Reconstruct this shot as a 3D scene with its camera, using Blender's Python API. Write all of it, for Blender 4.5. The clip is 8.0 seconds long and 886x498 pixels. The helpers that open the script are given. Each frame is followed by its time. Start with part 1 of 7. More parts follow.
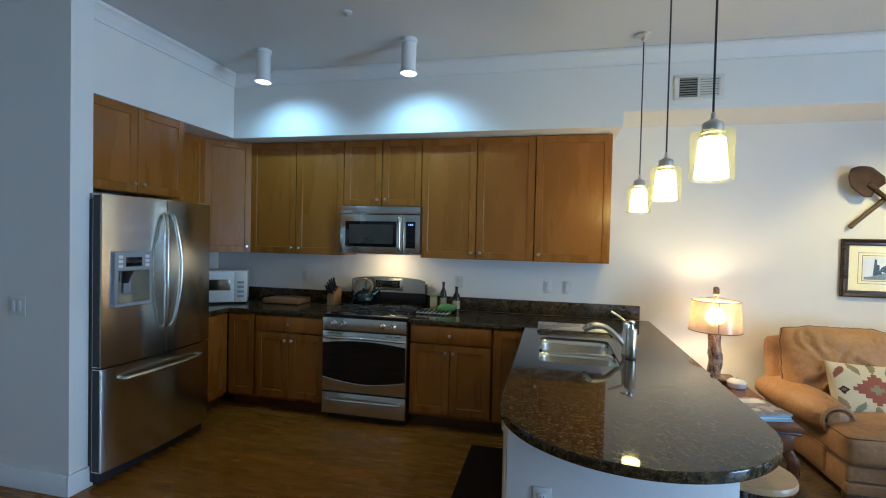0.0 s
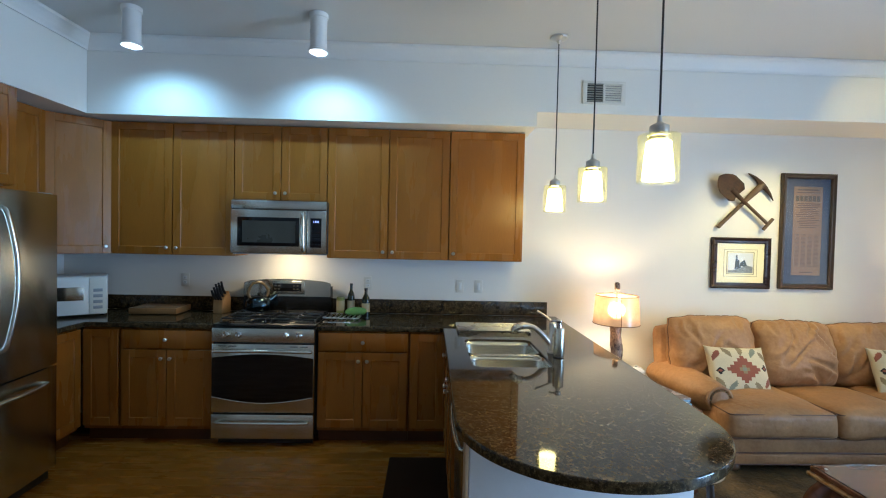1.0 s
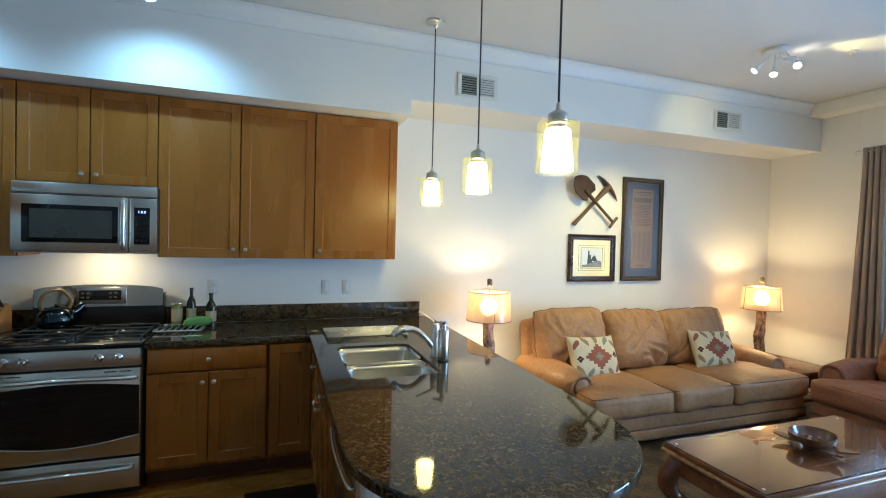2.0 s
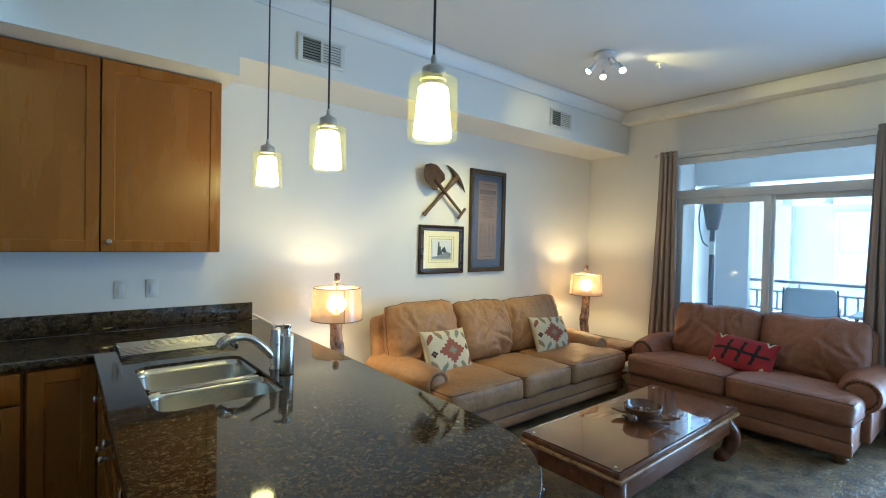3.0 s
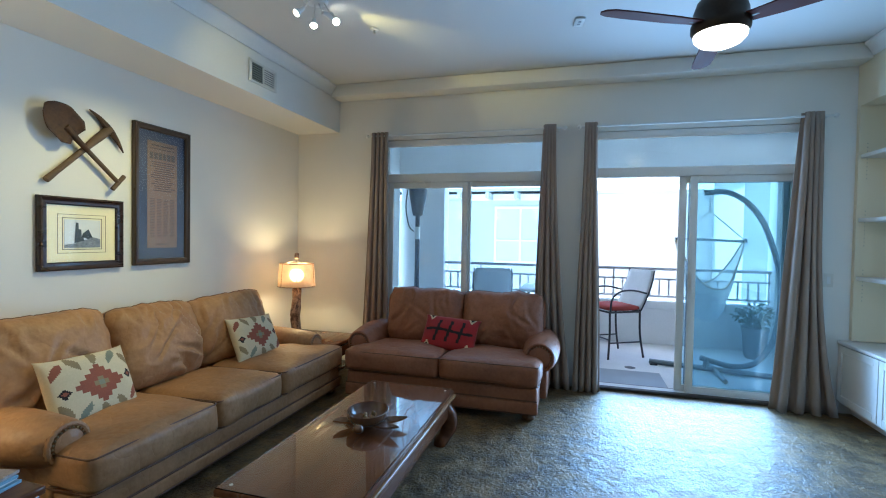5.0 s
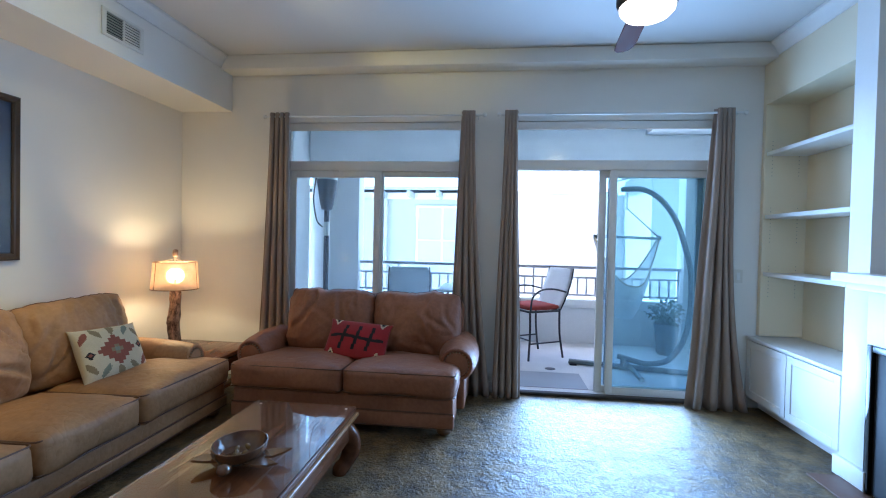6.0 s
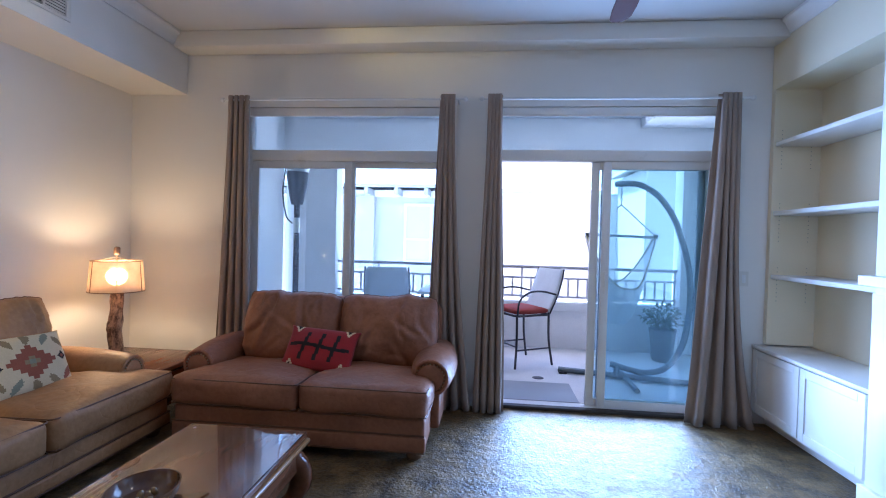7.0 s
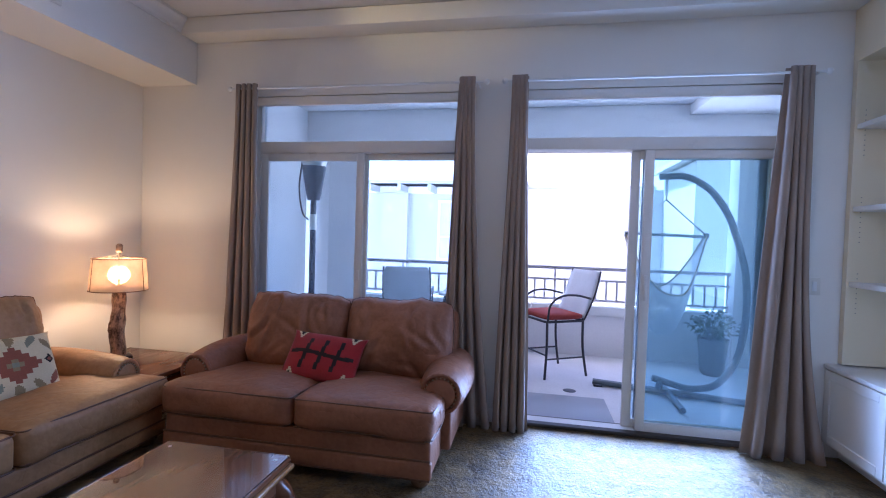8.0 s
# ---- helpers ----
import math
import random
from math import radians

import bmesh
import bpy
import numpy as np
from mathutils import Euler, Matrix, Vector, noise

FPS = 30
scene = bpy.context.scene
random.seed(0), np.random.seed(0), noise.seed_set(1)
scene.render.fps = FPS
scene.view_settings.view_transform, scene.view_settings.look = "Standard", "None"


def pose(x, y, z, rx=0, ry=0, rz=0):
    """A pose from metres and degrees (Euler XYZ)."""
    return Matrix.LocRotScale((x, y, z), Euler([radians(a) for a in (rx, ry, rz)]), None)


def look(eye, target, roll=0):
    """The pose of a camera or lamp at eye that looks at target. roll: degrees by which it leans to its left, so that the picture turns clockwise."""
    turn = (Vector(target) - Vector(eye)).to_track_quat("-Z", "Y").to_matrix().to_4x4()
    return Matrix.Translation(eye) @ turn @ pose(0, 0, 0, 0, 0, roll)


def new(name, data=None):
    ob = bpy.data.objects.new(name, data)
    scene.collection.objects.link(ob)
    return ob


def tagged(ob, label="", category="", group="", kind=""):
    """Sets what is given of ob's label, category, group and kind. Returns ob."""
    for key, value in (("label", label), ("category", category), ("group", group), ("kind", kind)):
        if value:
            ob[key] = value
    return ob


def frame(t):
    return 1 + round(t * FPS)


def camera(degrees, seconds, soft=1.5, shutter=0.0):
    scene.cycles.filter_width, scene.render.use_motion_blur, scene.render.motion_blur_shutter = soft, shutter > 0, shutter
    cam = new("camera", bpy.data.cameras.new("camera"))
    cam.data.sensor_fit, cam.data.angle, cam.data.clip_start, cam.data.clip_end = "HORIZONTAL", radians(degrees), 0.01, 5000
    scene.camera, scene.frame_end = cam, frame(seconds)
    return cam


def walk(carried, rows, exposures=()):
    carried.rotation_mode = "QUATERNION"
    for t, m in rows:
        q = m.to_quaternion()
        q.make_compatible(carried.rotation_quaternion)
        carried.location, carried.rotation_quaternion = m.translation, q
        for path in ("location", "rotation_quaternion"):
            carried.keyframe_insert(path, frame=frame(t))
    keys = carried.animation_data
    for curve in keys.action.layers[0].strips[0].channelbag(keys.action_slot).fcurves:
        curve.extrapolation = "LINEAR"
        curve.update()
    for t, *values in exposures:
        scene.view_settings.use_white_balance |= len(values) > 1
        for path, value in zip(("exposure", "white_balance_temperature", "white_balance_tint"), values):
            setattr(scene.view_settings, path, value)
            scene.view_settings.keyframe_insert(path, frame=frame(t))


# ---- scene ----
cam = camera(86.9, 8.0, soft=1.08)
PATH = [
    (0, (0.496, 0.077, 1.587), (0.049, 2.026, 1.544), 1.3),
    (0.5, (0.329, 0.157, 1.603), (0.124, 2.146, 1.556), 1.2),
    (1, (0.19, 0.265, 1.602), (0.254, 2.263, 1.553), 1.3),
    (1.5, (0.094, 0.412, 1.595), (0.455, 2.379, 1.549), 1.4),
    (3, (0.187, 0.939, 1.522), (1.455, 2.485, 1.484), 1.3),
    (3.5, (0.274, 1.118, 1.487), (1.796, 2.414, 1.444), 1.2),
    (4, (0.383, 1.246, 1.469), (2.099, 2.273, 1.423), 1.2),
    (4.5, (0.549, 1.297, 1.449), (2.39, 2.076, 1.404), 1.0),
    (5, (0.749, 1.344, 1.448), (2.672, 1.891, 1.399), 1.0),
    (6.5, (1.413, 1.294, 1.376), (3.404, 1.481, 1.344), 1.3),
    (7, (1.615, 1.239, 1.38), (3.605, 1.441, 1.343), 1.5),
    (7.5, (1.809, 1.18, 1.383), (3.791, 1.449, 1.339), 1.7),
    (8, (1.992, 1.118, 1.393), (3.957, 1.487, 1.34), 1.8),
]
EXPOSURES = [(0.0, 3.05, 6050, 11), (1.5, 3.28, 5980, 10), (3.0, 2.97, 5700, 5), (4.5, 2.63, 5500, 4), (6.5, 2.70, 5550, 20), (8.0, 2.62, 5560, 35)]
walk(cam, [(t, look(eye, target, roll)) for t, eye, target, roll in PATH], EXPOSURES)

# ---- world and sun ----
world = bpy.data.worlds.new("world")
scene.world = world
world.use_nodes = True
wn = world.node_tree.nodes
sky = wn.new("ShaderNodeTexSky")
sky.sky_type = "NISHITA"
sky.sun_disc = False
sky.sun_elevation = radians(59.5)
sky.sun_rotation = radians(14)
world.node_tree.links.new(sky.outputs[0], wn["Background"].inputs[0])
wn["Background"].inputs[1].default_value = 0.15
sun = new("sun", bpy.data.lights.new("sun", "SUN"))
sun.data.energy, sun.data.angle, sun.data.color = 3.4, radians(0.5), (1.0, 0.97, 0.92)
sun.matrix_world = look((6, 24, 42), (0, 0, 0))


def lamp(name, kind, place, watts, colour, size=0.03, target=None, cone=0, blend=0.5):
    d = bpy.data.lights.new(name, kind)
    d.energy, d.color = watts, colour
    if kind == "AREA":
        d.size = size
    else:
        d.shadow_soft_size = size
    if kind == "SPOT":
        d.spot_size, d.spot_blend = radians(cone), blend
    ob = new(name, d)
    ob.matrix_world = look(place, target) if target else pose(*place)
    return ob


COOL = (0.33, 0.68, 1.0)
lamp("table_lamp_light", "POINT", (1.75, 4.05, 1.04), 0.88, (1.0, 0.69, 0.25), 0.07)
lamp("table_lamp_light", "POINT", (4.91, 4.07, 1.04), 1.4, (1.0, 0.66, 0.22), 0.07)
for px, watts in ((-1.79, 3.5), (-0.57, 3.9)):
    lamp("ceiling_spot_light", "SPOT", (px, 3.44, 2.811), watts, COOL, 0.03, (px, 3.925, 2.18), 124, 1.0)
lamp("hood_light", "AREA", (-1.0, 4.18, 1.425), 0.30, (1.0, 0.78, 0.45), 0.08, (-1.0, 4.40, 1.0))
for place, aim, watts, cone in (((3.465, 3.145, 2.885), (3.08, 4.45, 1.12), 15, 66), ((3.635, 3.12, 2.885), (4.3, 2.5, 0.5), 1.2, 90), ((3.72, 3.03, 2.955), (4.55, 2.48, 3.085), 4.5, 44), ((3.60, 3.16, 2.93), (3.75, 3.93, 2.55), 1.0, 80)):
    lamp("track_light_beam", "SPOT", place, watts, (1.0, 0.80, 0.30), 0.035, aim, cone, 0.85)
lamp("fan_light", "SPOT", (3.70, 0.60, 2.515), 1.2, (1.0, 0.80, 0.50), 0.09, (3.70, 0.61, 0), 170, 0.1)


def opening_light(y0, y1, z0, z1, watts, wide=165):
    """The daylight that comes in through one opening of the window wall."""
    d = bpy.data.lights.new("sky_opening_light", "AREA")
    d.shape, d.size, d.size_y, d.energy, d.color = "RECTANGLE", y1 - y0, z1 - z0, watts, (0.37, 0.635, 1.0)
    d.spread = radians(wide)
    y, z = (y0 + y1) / 2, (z0 + z1) / 2
    new("sky_opening_light", d).matrix_world = look((5.49, y, z), (4.49, y, z))


opening_light(-0.34, 1.08, 0.06, 0.80, 12.0, 135)
opening_light(-0.34, 1.08, 0.81, 2.42, 9.6)
opening_light(1.78, 3.18, 1.00, 2.42, 1.2)


# ---- materials ----
def mk(name, colour, rough=0.5, metal=0.0, var=0.12, scale=3.0, fine=60.0, bump=0.0, stretch=(1, 1, 1), coat=0.0, rvar=0.08, per=0.0, sheen=0.0, second=None, mixat=0.5, dist=0.002, spread=0.2):
    """A node material: broad and fine noise in colour, roughness and relief, at real size."""
    m = bpy.data.materials.new(name)
    m.use_nodes = True
    n, l = m.node_tree.nodes, m.node_tree.links
    b = n["Principled BSDF"]
    tc, mp = n.new("ShaderNodeTexCoord"), n.new("ShaderNodeMapping")
    mp.inputs["Scale"].default_value = stretch
    l.new(tc.outputs["Object"], mp.inputs[0])
    src = mp.outputs[0]
    if per:
        info, add = n.new("ShaderNodeObjectInfo"), n.new("ShaderNodeVectorMath")
        add.operation = "MULTIPLY_ADD"
        comb = n.new("ShaderNodeCombineXYZ")
        for k in range(3):
            l.new(info.outputs["Random"], comb.inputs[k])
        add.inputs[1].default_value = (37, 23, 11)
        l.new(comb.outputs[0], add.inputs[0])
        l.new(src, add.inputs[2])
        src = add.outputs[0]
    big, small = n.new("ShaderNodeTexNoise"), n.new("ShaderNodeTexNoise")
    big.inputs["Scale"].default_value, big.inputs["Detail"].default_value = scale, 5
    small.inputs["Scale"].default_value, small.inputs["Detail"].default_value = fine, 3
    l.new(src, big.inputs["Vector"])
    l.new(src, small.inputs["Vector"])
    half = n.new("ShaderNodeMath")
    half.operation = "MULTIPLY_ADD"
    half.inputs[1].default_value = 0.35
    l.new(small.outputs["Fac"], half.inputs[0])
    sc = n.new("ShaderNodeMath")
    sc.operation = "MULTIPLY"
    sc.inputs[1].default_value = 0.65
    l.new(big.outputs["Fac"], sc.inputs[0])
    l.new(sc.outputs[0], half.inputs[2])
    fac = half.outputs[0]
    if per:
        pa = n.new("ShaderNodeMath")
        pa.operation = "MULTIPLY_ADD"
        pa.inputs[1].default_value = per
        l.new(info.outputs["Random"], pa.inputs[0])
        l.new(fac, pa.inputs[2])
        fac = pa.outputs[0]
    ramp = n.new("ShaderNodeValToRGB")
    c2 = second or tuple(min(1, c * (1 + var)) for c in colour)
    c1 = colour if second else tuple(c * (1 - var) for c in colour)
    e = ramp.color_ramp.elements
    e[0].position, e[0].color = max(0, mixat - spread), (*c1, 1)
    e[1].position, e[1].color = min(1, mixat + spread), (*c2, 1)
    l.new(fac, ramp.inputs[0])
    l.new(ramp.outputs[0], b.inputs["Base Color"])
    mr = n.new("ShaderNodeMapRange")
    mr.inputs["To Min"].default_value, mr.inputs["To Max"].default_value = max(0.02, rough - rvar), rough + rvar
    mr.inputs["From Min"].default_value, mr.inputs["From Max"].default_value = 0.3, 0.7
    l.new(big.outputs["Fac"], mr.inputs["Value"])
    l.new(mr.outputs[0], b.inputs["Roughness"])
    b.inputs["Metallic"].default_value = metal
    b.inputs["Coat Weight"].default_value = coat
    b.inputs["Coat Roughness"].default_value = 0.05
    b.inputs["Sheen Weight"].default_value = sheen
    if bump:
        bp = n.new("ShaderNodeBump")
        bp.inputs["Strength"].default_value, bp.inputs["Distance"].default_value = bump, dist
        l.new(fac, bp.inputs["Height"])
        l.new(bp.outputs[0], b.inputs["Normal"])
    return m


def glow(name, colour, strength):
    m = bpy.data.materials.new(name)
    m.use_nodes = True
    b = m.node_tree.nodes["Principled BSDF"]
    b.inputs["Base Color"].default_value = (0.8, 0.8, 0.8, 1)
    b.inputs["Emission Color"].default_value = (*colour, 1)
    b.inputs["Emission Strength"].default_value = strength
    return m


def glass(name, tint, rough=0.0, ior=1.45):
    m = bpy.data.materials.new(name)
    m.use_nodes = True
    b = m.node_tree.nodes["Principled BSDF"]
    b.inputs["Base Color"].default_value = (*tint, 1)
    b.inputs["Transmission Weight"].default_value = 1
    b.inputs["Roughness"].default_value = rough
    b.inputs["IOR"].default_value = ior
    return m


def dust_glare(m, share):
    """Dust film plus the panes' bluish glare haze, mixed into the glass shader."""
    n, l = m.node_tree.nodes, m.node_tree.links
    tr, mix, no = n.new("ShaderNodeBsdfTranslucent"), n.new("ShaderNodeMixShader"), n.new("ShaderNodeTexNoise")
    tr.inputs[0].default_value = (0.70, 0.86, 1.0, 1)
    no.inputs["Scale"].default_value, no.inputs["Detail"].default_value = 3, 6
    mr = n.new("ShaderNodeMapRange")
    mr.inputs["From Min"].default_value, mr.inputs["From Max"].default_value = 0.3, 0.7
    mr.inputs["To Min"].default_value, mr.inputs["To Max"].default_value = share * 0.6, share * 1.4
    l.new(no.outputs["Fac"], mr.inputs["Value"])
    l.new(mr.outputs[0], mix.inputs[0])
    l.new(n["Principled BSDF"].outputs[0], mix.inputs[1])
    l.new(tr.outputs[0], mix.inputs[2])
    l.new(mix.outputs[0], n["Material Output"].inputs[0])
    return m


def granite_mat():
    """Dark brown polished stone with dense pale flecks of two sizes."""
    m = mk("granite", (0.006, 0.004, 0.0025), 0.05, var=0.4, scale=9, fine=60, rvar=0.015, second=(0.036, 0.023, 0.012), mixat=0.54)
    n, l = m.node_tree.nodes, m.node_tree.links
    tc, col = n["Texture Coordinate"], n["Color Ramp"].outputs[0]
    for scale, lo, hi, tint in ((24, 0.44, 0.66, (0.075, 0.050, 0.023, 1)), (62, 0.50, 0.70, (0.150, 0.100, 0.046, 1)), (105, 0.58, 0.72, (0.21, 0.15, 0.080, 1))):
        v = n.new("ShaderNodeTexNoise")
        v.inputs["Scale"].default_value, v.inputs["Detail"].default_value, v.inputs["Roughness"].default_value = scale, 4, 0.7
        l.new(tc.outputs["Object"], v.inputs["Vector"])
        r = n.new("ShaderNodeValToRGB")
        r.color_ramp.elements[0].position, r.color_ramp.elements[0].color = lo, (0, 0, 0, 1)
        r.color_ramp.elements[1].position, r.color_ramp.elements[1].color = hi, (1, 1, 1, 1)
        l.new(v.outputs["Fac"], r.inputs[0])
        mix = n.new("ShaderNodeMix")
        mix.data_type = "RGBA"
        mix.inputs["B"].default_value = tint
        l.new(r.outputs[0], mix.inputs["Factor"])
        l.new(col, mix.inputs["A"])
        col = mix.outputs["Result"]
    l.new(col, n["Principled BSDF"].inputs["Base Color"])
    n["Principled BSDF"].inputs["Specular IOR Level"].default_value = 0.42
    return m


def shade_mat():
    """Parchment: lets some light straight through, blurred, and glows a little."""
    m = bpy.data.materials.new("hide_shade")
    m.use_nodes = True
    n, l = m.node_tree.nodes, m.node_tree.links
    n.remove(n["Principled BSDF"])
    tc, no = n.new("ShaderNodeTexCoord"), n.new("ShaderNodeTexNoise")
    no.inputs["Scale"].default_value, no.inputs["Detail"].default_value = 14, 5
    l.new(tc.outputs["Object"], no.inputs["Vector"])
    r = n.new("ShaderNodeValToRGB")
    r.color_ramp.elements[0].position, r.color_ramp.elements[0].color = 0.3, (0.37, 0.24, 0.155, 1)
    r.color_ramp.elements[1].position, r.color_ramp.elements[1].color = 0.7, (0.57, 0.40, 0.285, 1)
    l.new(no.outputs["Fac"], r.inputs[0])
    tr, di = n.new("ShaderNodeBsdfTranslucent"), n.new("ShaderNodeBsdfDiffuse")
    rf, tp = n.new("ShaderNodeBsdfRefraction"), n.new("ShaderNodeBsdfTransparent")
    rf.inputs["Roughness"].default_value, rf.inputs["IOR"].default_value = 0.42, 1.06
    rf.inputs["Color"].default_value = (0.95, 0.80, 0.66, 1)
    for sh in (tr, di):
        l.new(r.outputs[0], sh.inputs[0])
    last = tr
    shade_gloss = n.new("ShaderNodeBsdfGlossy")
    shade_gloss.inputs["Roughness"].default_value = 0.22
    for sh, f in ((di, 0.89), (rf, 0.27), (tp, 0.03), (shade_gloss, 0.06)):
        mix = n.new("ShaderNodeMixShader")
        mix.inputs[0].default_value = f
        l.new(last.outputs[0], mix.inputs[1])
        l.new(sh.outputs[0], mix.inputs[2])
        last = mix
    l.new(last.outputs[0], n["Material Output"].inputs[0])
    return m


def tinted_shade():
    """Thin clear glass with a straw tint that takes a little of the lamp's light."""
    m = bpy.data.materials.new("amber_clear_glass")
    m.use_nodes = True
    n, l = m.node_tree.nodes, m.node_tree.links
    n.remove(n["Principled BSDF"])
    tp, tr, gl = n.new("ShaderNodeBsdfTransparent"), n.new("ShaderNodeBsdfTranslucent"), n.new("ShaderNodeBsdfGlossy")
    tp.inputs[0].default_value = (0.985, 0.98, 0.90, 1)
    tr.inputs[0].default_value = (0.95, 0.88, 0.52, 1)
    gl.inputs["Roughness"].default_value = 0.03
    a, b = n.new("ShaderNodeMixShader"), n.new("ShaderNodeMixShader")
    a.inputs[0].default_value, b.inputs[0].default_value = 0.015, 0.03
    l.new(tp.outputs[0], a.inputs[1])
    l.new(tr.outputs[0], a.inputs[2])
    l.new(a.outputs[0], b.inputs[1])
    l.new(gl.outputs[0], b.inputs[2])
    l.new(b.outputs[0], n["Material Output"].inputs[0])
    return m


def relief(m, layers):
    """Adds relief in turn: (scale, detail, strength, distance, stretch) each."""
    n, l = m.node_tree.nodes, m.node_tree.links
    tc, last = n["Texture Coordinate"], None
    for scale, detail, strength, dist, warp in layers:
        t, bp = n.new("ShaderNodeTexNoise"), n.new("ShaderNodeBump")
        t.inputs["Scale"].default_value, t.inputs["Detail"].default_value = scale, detail
        t.inputs["Distortion"].default_value = warp
        l.new(tc.outputs["Object"], t.inputs["Vector"])
        src = t.outputs["Fac"]
        if warp:
            # creases: folded noise makes thin valleys
            ab = n.new("ShaderNodeMath")
            ab.operation = "SUBTRACT"
            ab.inputs[1].default_value = 0.5
            l.new(src, ab.inputs[0])
            fo = n.new("ShaderNodeMath")
            fo.operation = "ABSOLUTE"
            l.new(ab.outputs[0], fo.inputs[0])
            pw = n.new("ShaderNodeMath")
            pw.operation = "POWER"
            pw.inputs[1].default_value = 0.45
            l.new(fo.outputs[0], pw.inputs[0])
            src = pw.outputs[0]
        bp.inputs["Strength"].default_value, bp.inputs["Distance"].default_value = strength, dist
        l.new(src, bp.inputs["Height"])
        if last:
            l.new(last.outputs[0], bp.inputs["Normal"])
        last = bp
    l.new(last.outputs[0], n["Principled BSDF"].inputs["Normal"])
    return m


def carpet_mat():
    m = mk("carpet_pile", (0.060, 0.036, 0.013), 0.48, scale=7, fine=50, second=(0.220, 0.140, 0.056), mixat=0.5, sheen=0.02, rvar=0.12, spread=0.11)
    m.node_tree.nodes["Principled BSDF"].inputs["Specular IOR Level"].default_value = 0.38
    return relief(m, [(13, 5, 0.55, 0.034, 0), (60, 5, 0.8, 0.014, 0), (220, 3, 0.7, 0.006, 0)])


def leather_mat(name, dark, pale):
    m = mk(name, dark, 0.50, scale=3.5, fine=40, second=pale, mixat=0.5, rvar=0.08)
    m.node_tree.nodes["Principled BSDF"].inputs["Specular IOR Level"].default_value = 0.36
    return relief(m, [(6, 4, 0.55, 0.030, 0), (5, 1, 0.40, 0.012, 0.5), (300, 2, 0.12, 0.001, 0)])


def woven_cloth(name, colour, through_share):
    """Cloth that lets part of the daylight soak through."""
    m = mk(name, colour, 0.9, var=0.12, scale=4, fine=160, bump=0.3, dist=0.001, sheen=0.2)
    n, l = m.node_tree.nodes, m.node_tree.links
    tr, mix = n.new("ShaderNodeBsdfTranslucent"), n.new("ShaderNodeMixShader")
    l.new(n["Color Ramp"].outputs[0], tr.inputs[0])
    mix.inputs[0].default_value = through_share
    l.new(n["Principled BSDF"].outputs[0], mix.inputs[1])
    l.new(tr.outputs[0], mix.inputs[2])
    l.new(mix.outputs[0], n["Material Output"].inputs[0])
    return m


def net_mat():
    m = mk("hammock_net", (0.78, 0.80, 0.78), 0.8, scale=20)
    n, l = m.node_tree.nodes, m.node_tree.links
    tc, w1, w2 = n["Texture Coordinate"], n.new("ShaderNodeTexWave"), n.new("ShaderNodeTexWave")
    w1.bands_direction, w2.bands_direction = "Y", "Z"
    mx = n.new("ShaderNodeMath")
    mx.operation = "MAXIMUM"
    for w in (w1, w2):
        w.inputs["Scale"].default_value = 95
        l.new(tc.outputs["Object"], w.inputs["Vector"])
    l.new(w1.outputs["Fac"], mx.inputs[0])
    l.new(w2.outputs["Fac"], mx.inputs[1])
    gt = n.new("ShaderNodeMath")
    gt.operation = "GREATER_THAN"
    gt.inputs[1].default_value = 0.60
    l.new(mx.outputs[0], gt.inputs[0])
    l.new(gt.outputs[0], n["Principled BSDF"].inputs["Alpha"])
    return m


def brushed(m, share):
    """Brush lines that run level: they draw reflections out upright."""
    n, l = m.node_tree.nodes, m.node_tree.links
    t = n.new("ShaderNodeTangent")
    t.direction_type, t.axis = "RADIAL", "Z"
    l.new(t.outputs[0], n["Principled BSDF"].inputs["Tangent"])
    n["Principled BSDF"].inputs["Anisotropic"].default_value = share
    n["Principled BSDF"].inputs["Anisotropic Rotation"].default_value = 0.25
    return m


def screen_mat():
    """Insect mesh added as a haze veil: mostly open, pale threads passing some daylight."""
    m = mk("veil_mesh", (0.62, 0.64, 0.66), 0.8, var=0.1, scale=3)
    n, l = m.node_tree.nodes, m.node_tree.links
    tp, tr = n.new("ShaderNodeBsdfTransparent"), n.new("ShaderNodeBsdfTranslucent")
    tr.inputs[0].default_value = (0.62, 0.64, 0.66, 1)
    a, mix = n.new("ShaderNodeMixShader"), n.new("ShaderNodeMixShader")
    a.inputs[0].default_value, mix.inputs[0].default_value = 0.7, 0.11
    l.new(n["Principled BSDF"].outputs[0], a.inputs[1])
    l.new(tr.outputs[0], a.inputs[2])
    l.new(tp.outputs[0], mix.inputs[1])
    l.new(a.outputs[0], mix.inputs[2])
    l.new(mix.outputs[0], n["Material Output"].inputs[0])
    return m


WALL = mk("wall_paint", (0.79, 0.76, 0.70), 0.6, var=0.03, scale=1.5, fine=140, bump=0.25, dist=0.001)
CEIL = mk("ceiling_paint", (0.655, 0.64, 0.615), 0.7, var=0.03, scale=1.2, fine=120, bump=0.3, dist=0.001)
KNEE = mk("textured_drywall", (0.82, 0.80, 0.77), 0.6, var=0.04, scale=4, fine=45, bump=0.7, dist=0.004)
# Wall paint yellowed so its colour carries the warm lamplight in the niche.
LAMPLITWALL = mk("lamplit_wall_paint", (0.80, 0.71, 0.52), 0.6, var=0.03, scale=1.5, fine=140, bump=0.2, dist=0.001)
TRIM = mk("white_trim_paint", (0.78, 0.76, 0.72), 0.4, var=0.03, scale=3)
VINYL = mk("white_vinyl", (0.72, 0.72, 0.70), 0.35, var=0.03, scale=4)
CARPET = carpet_mat()
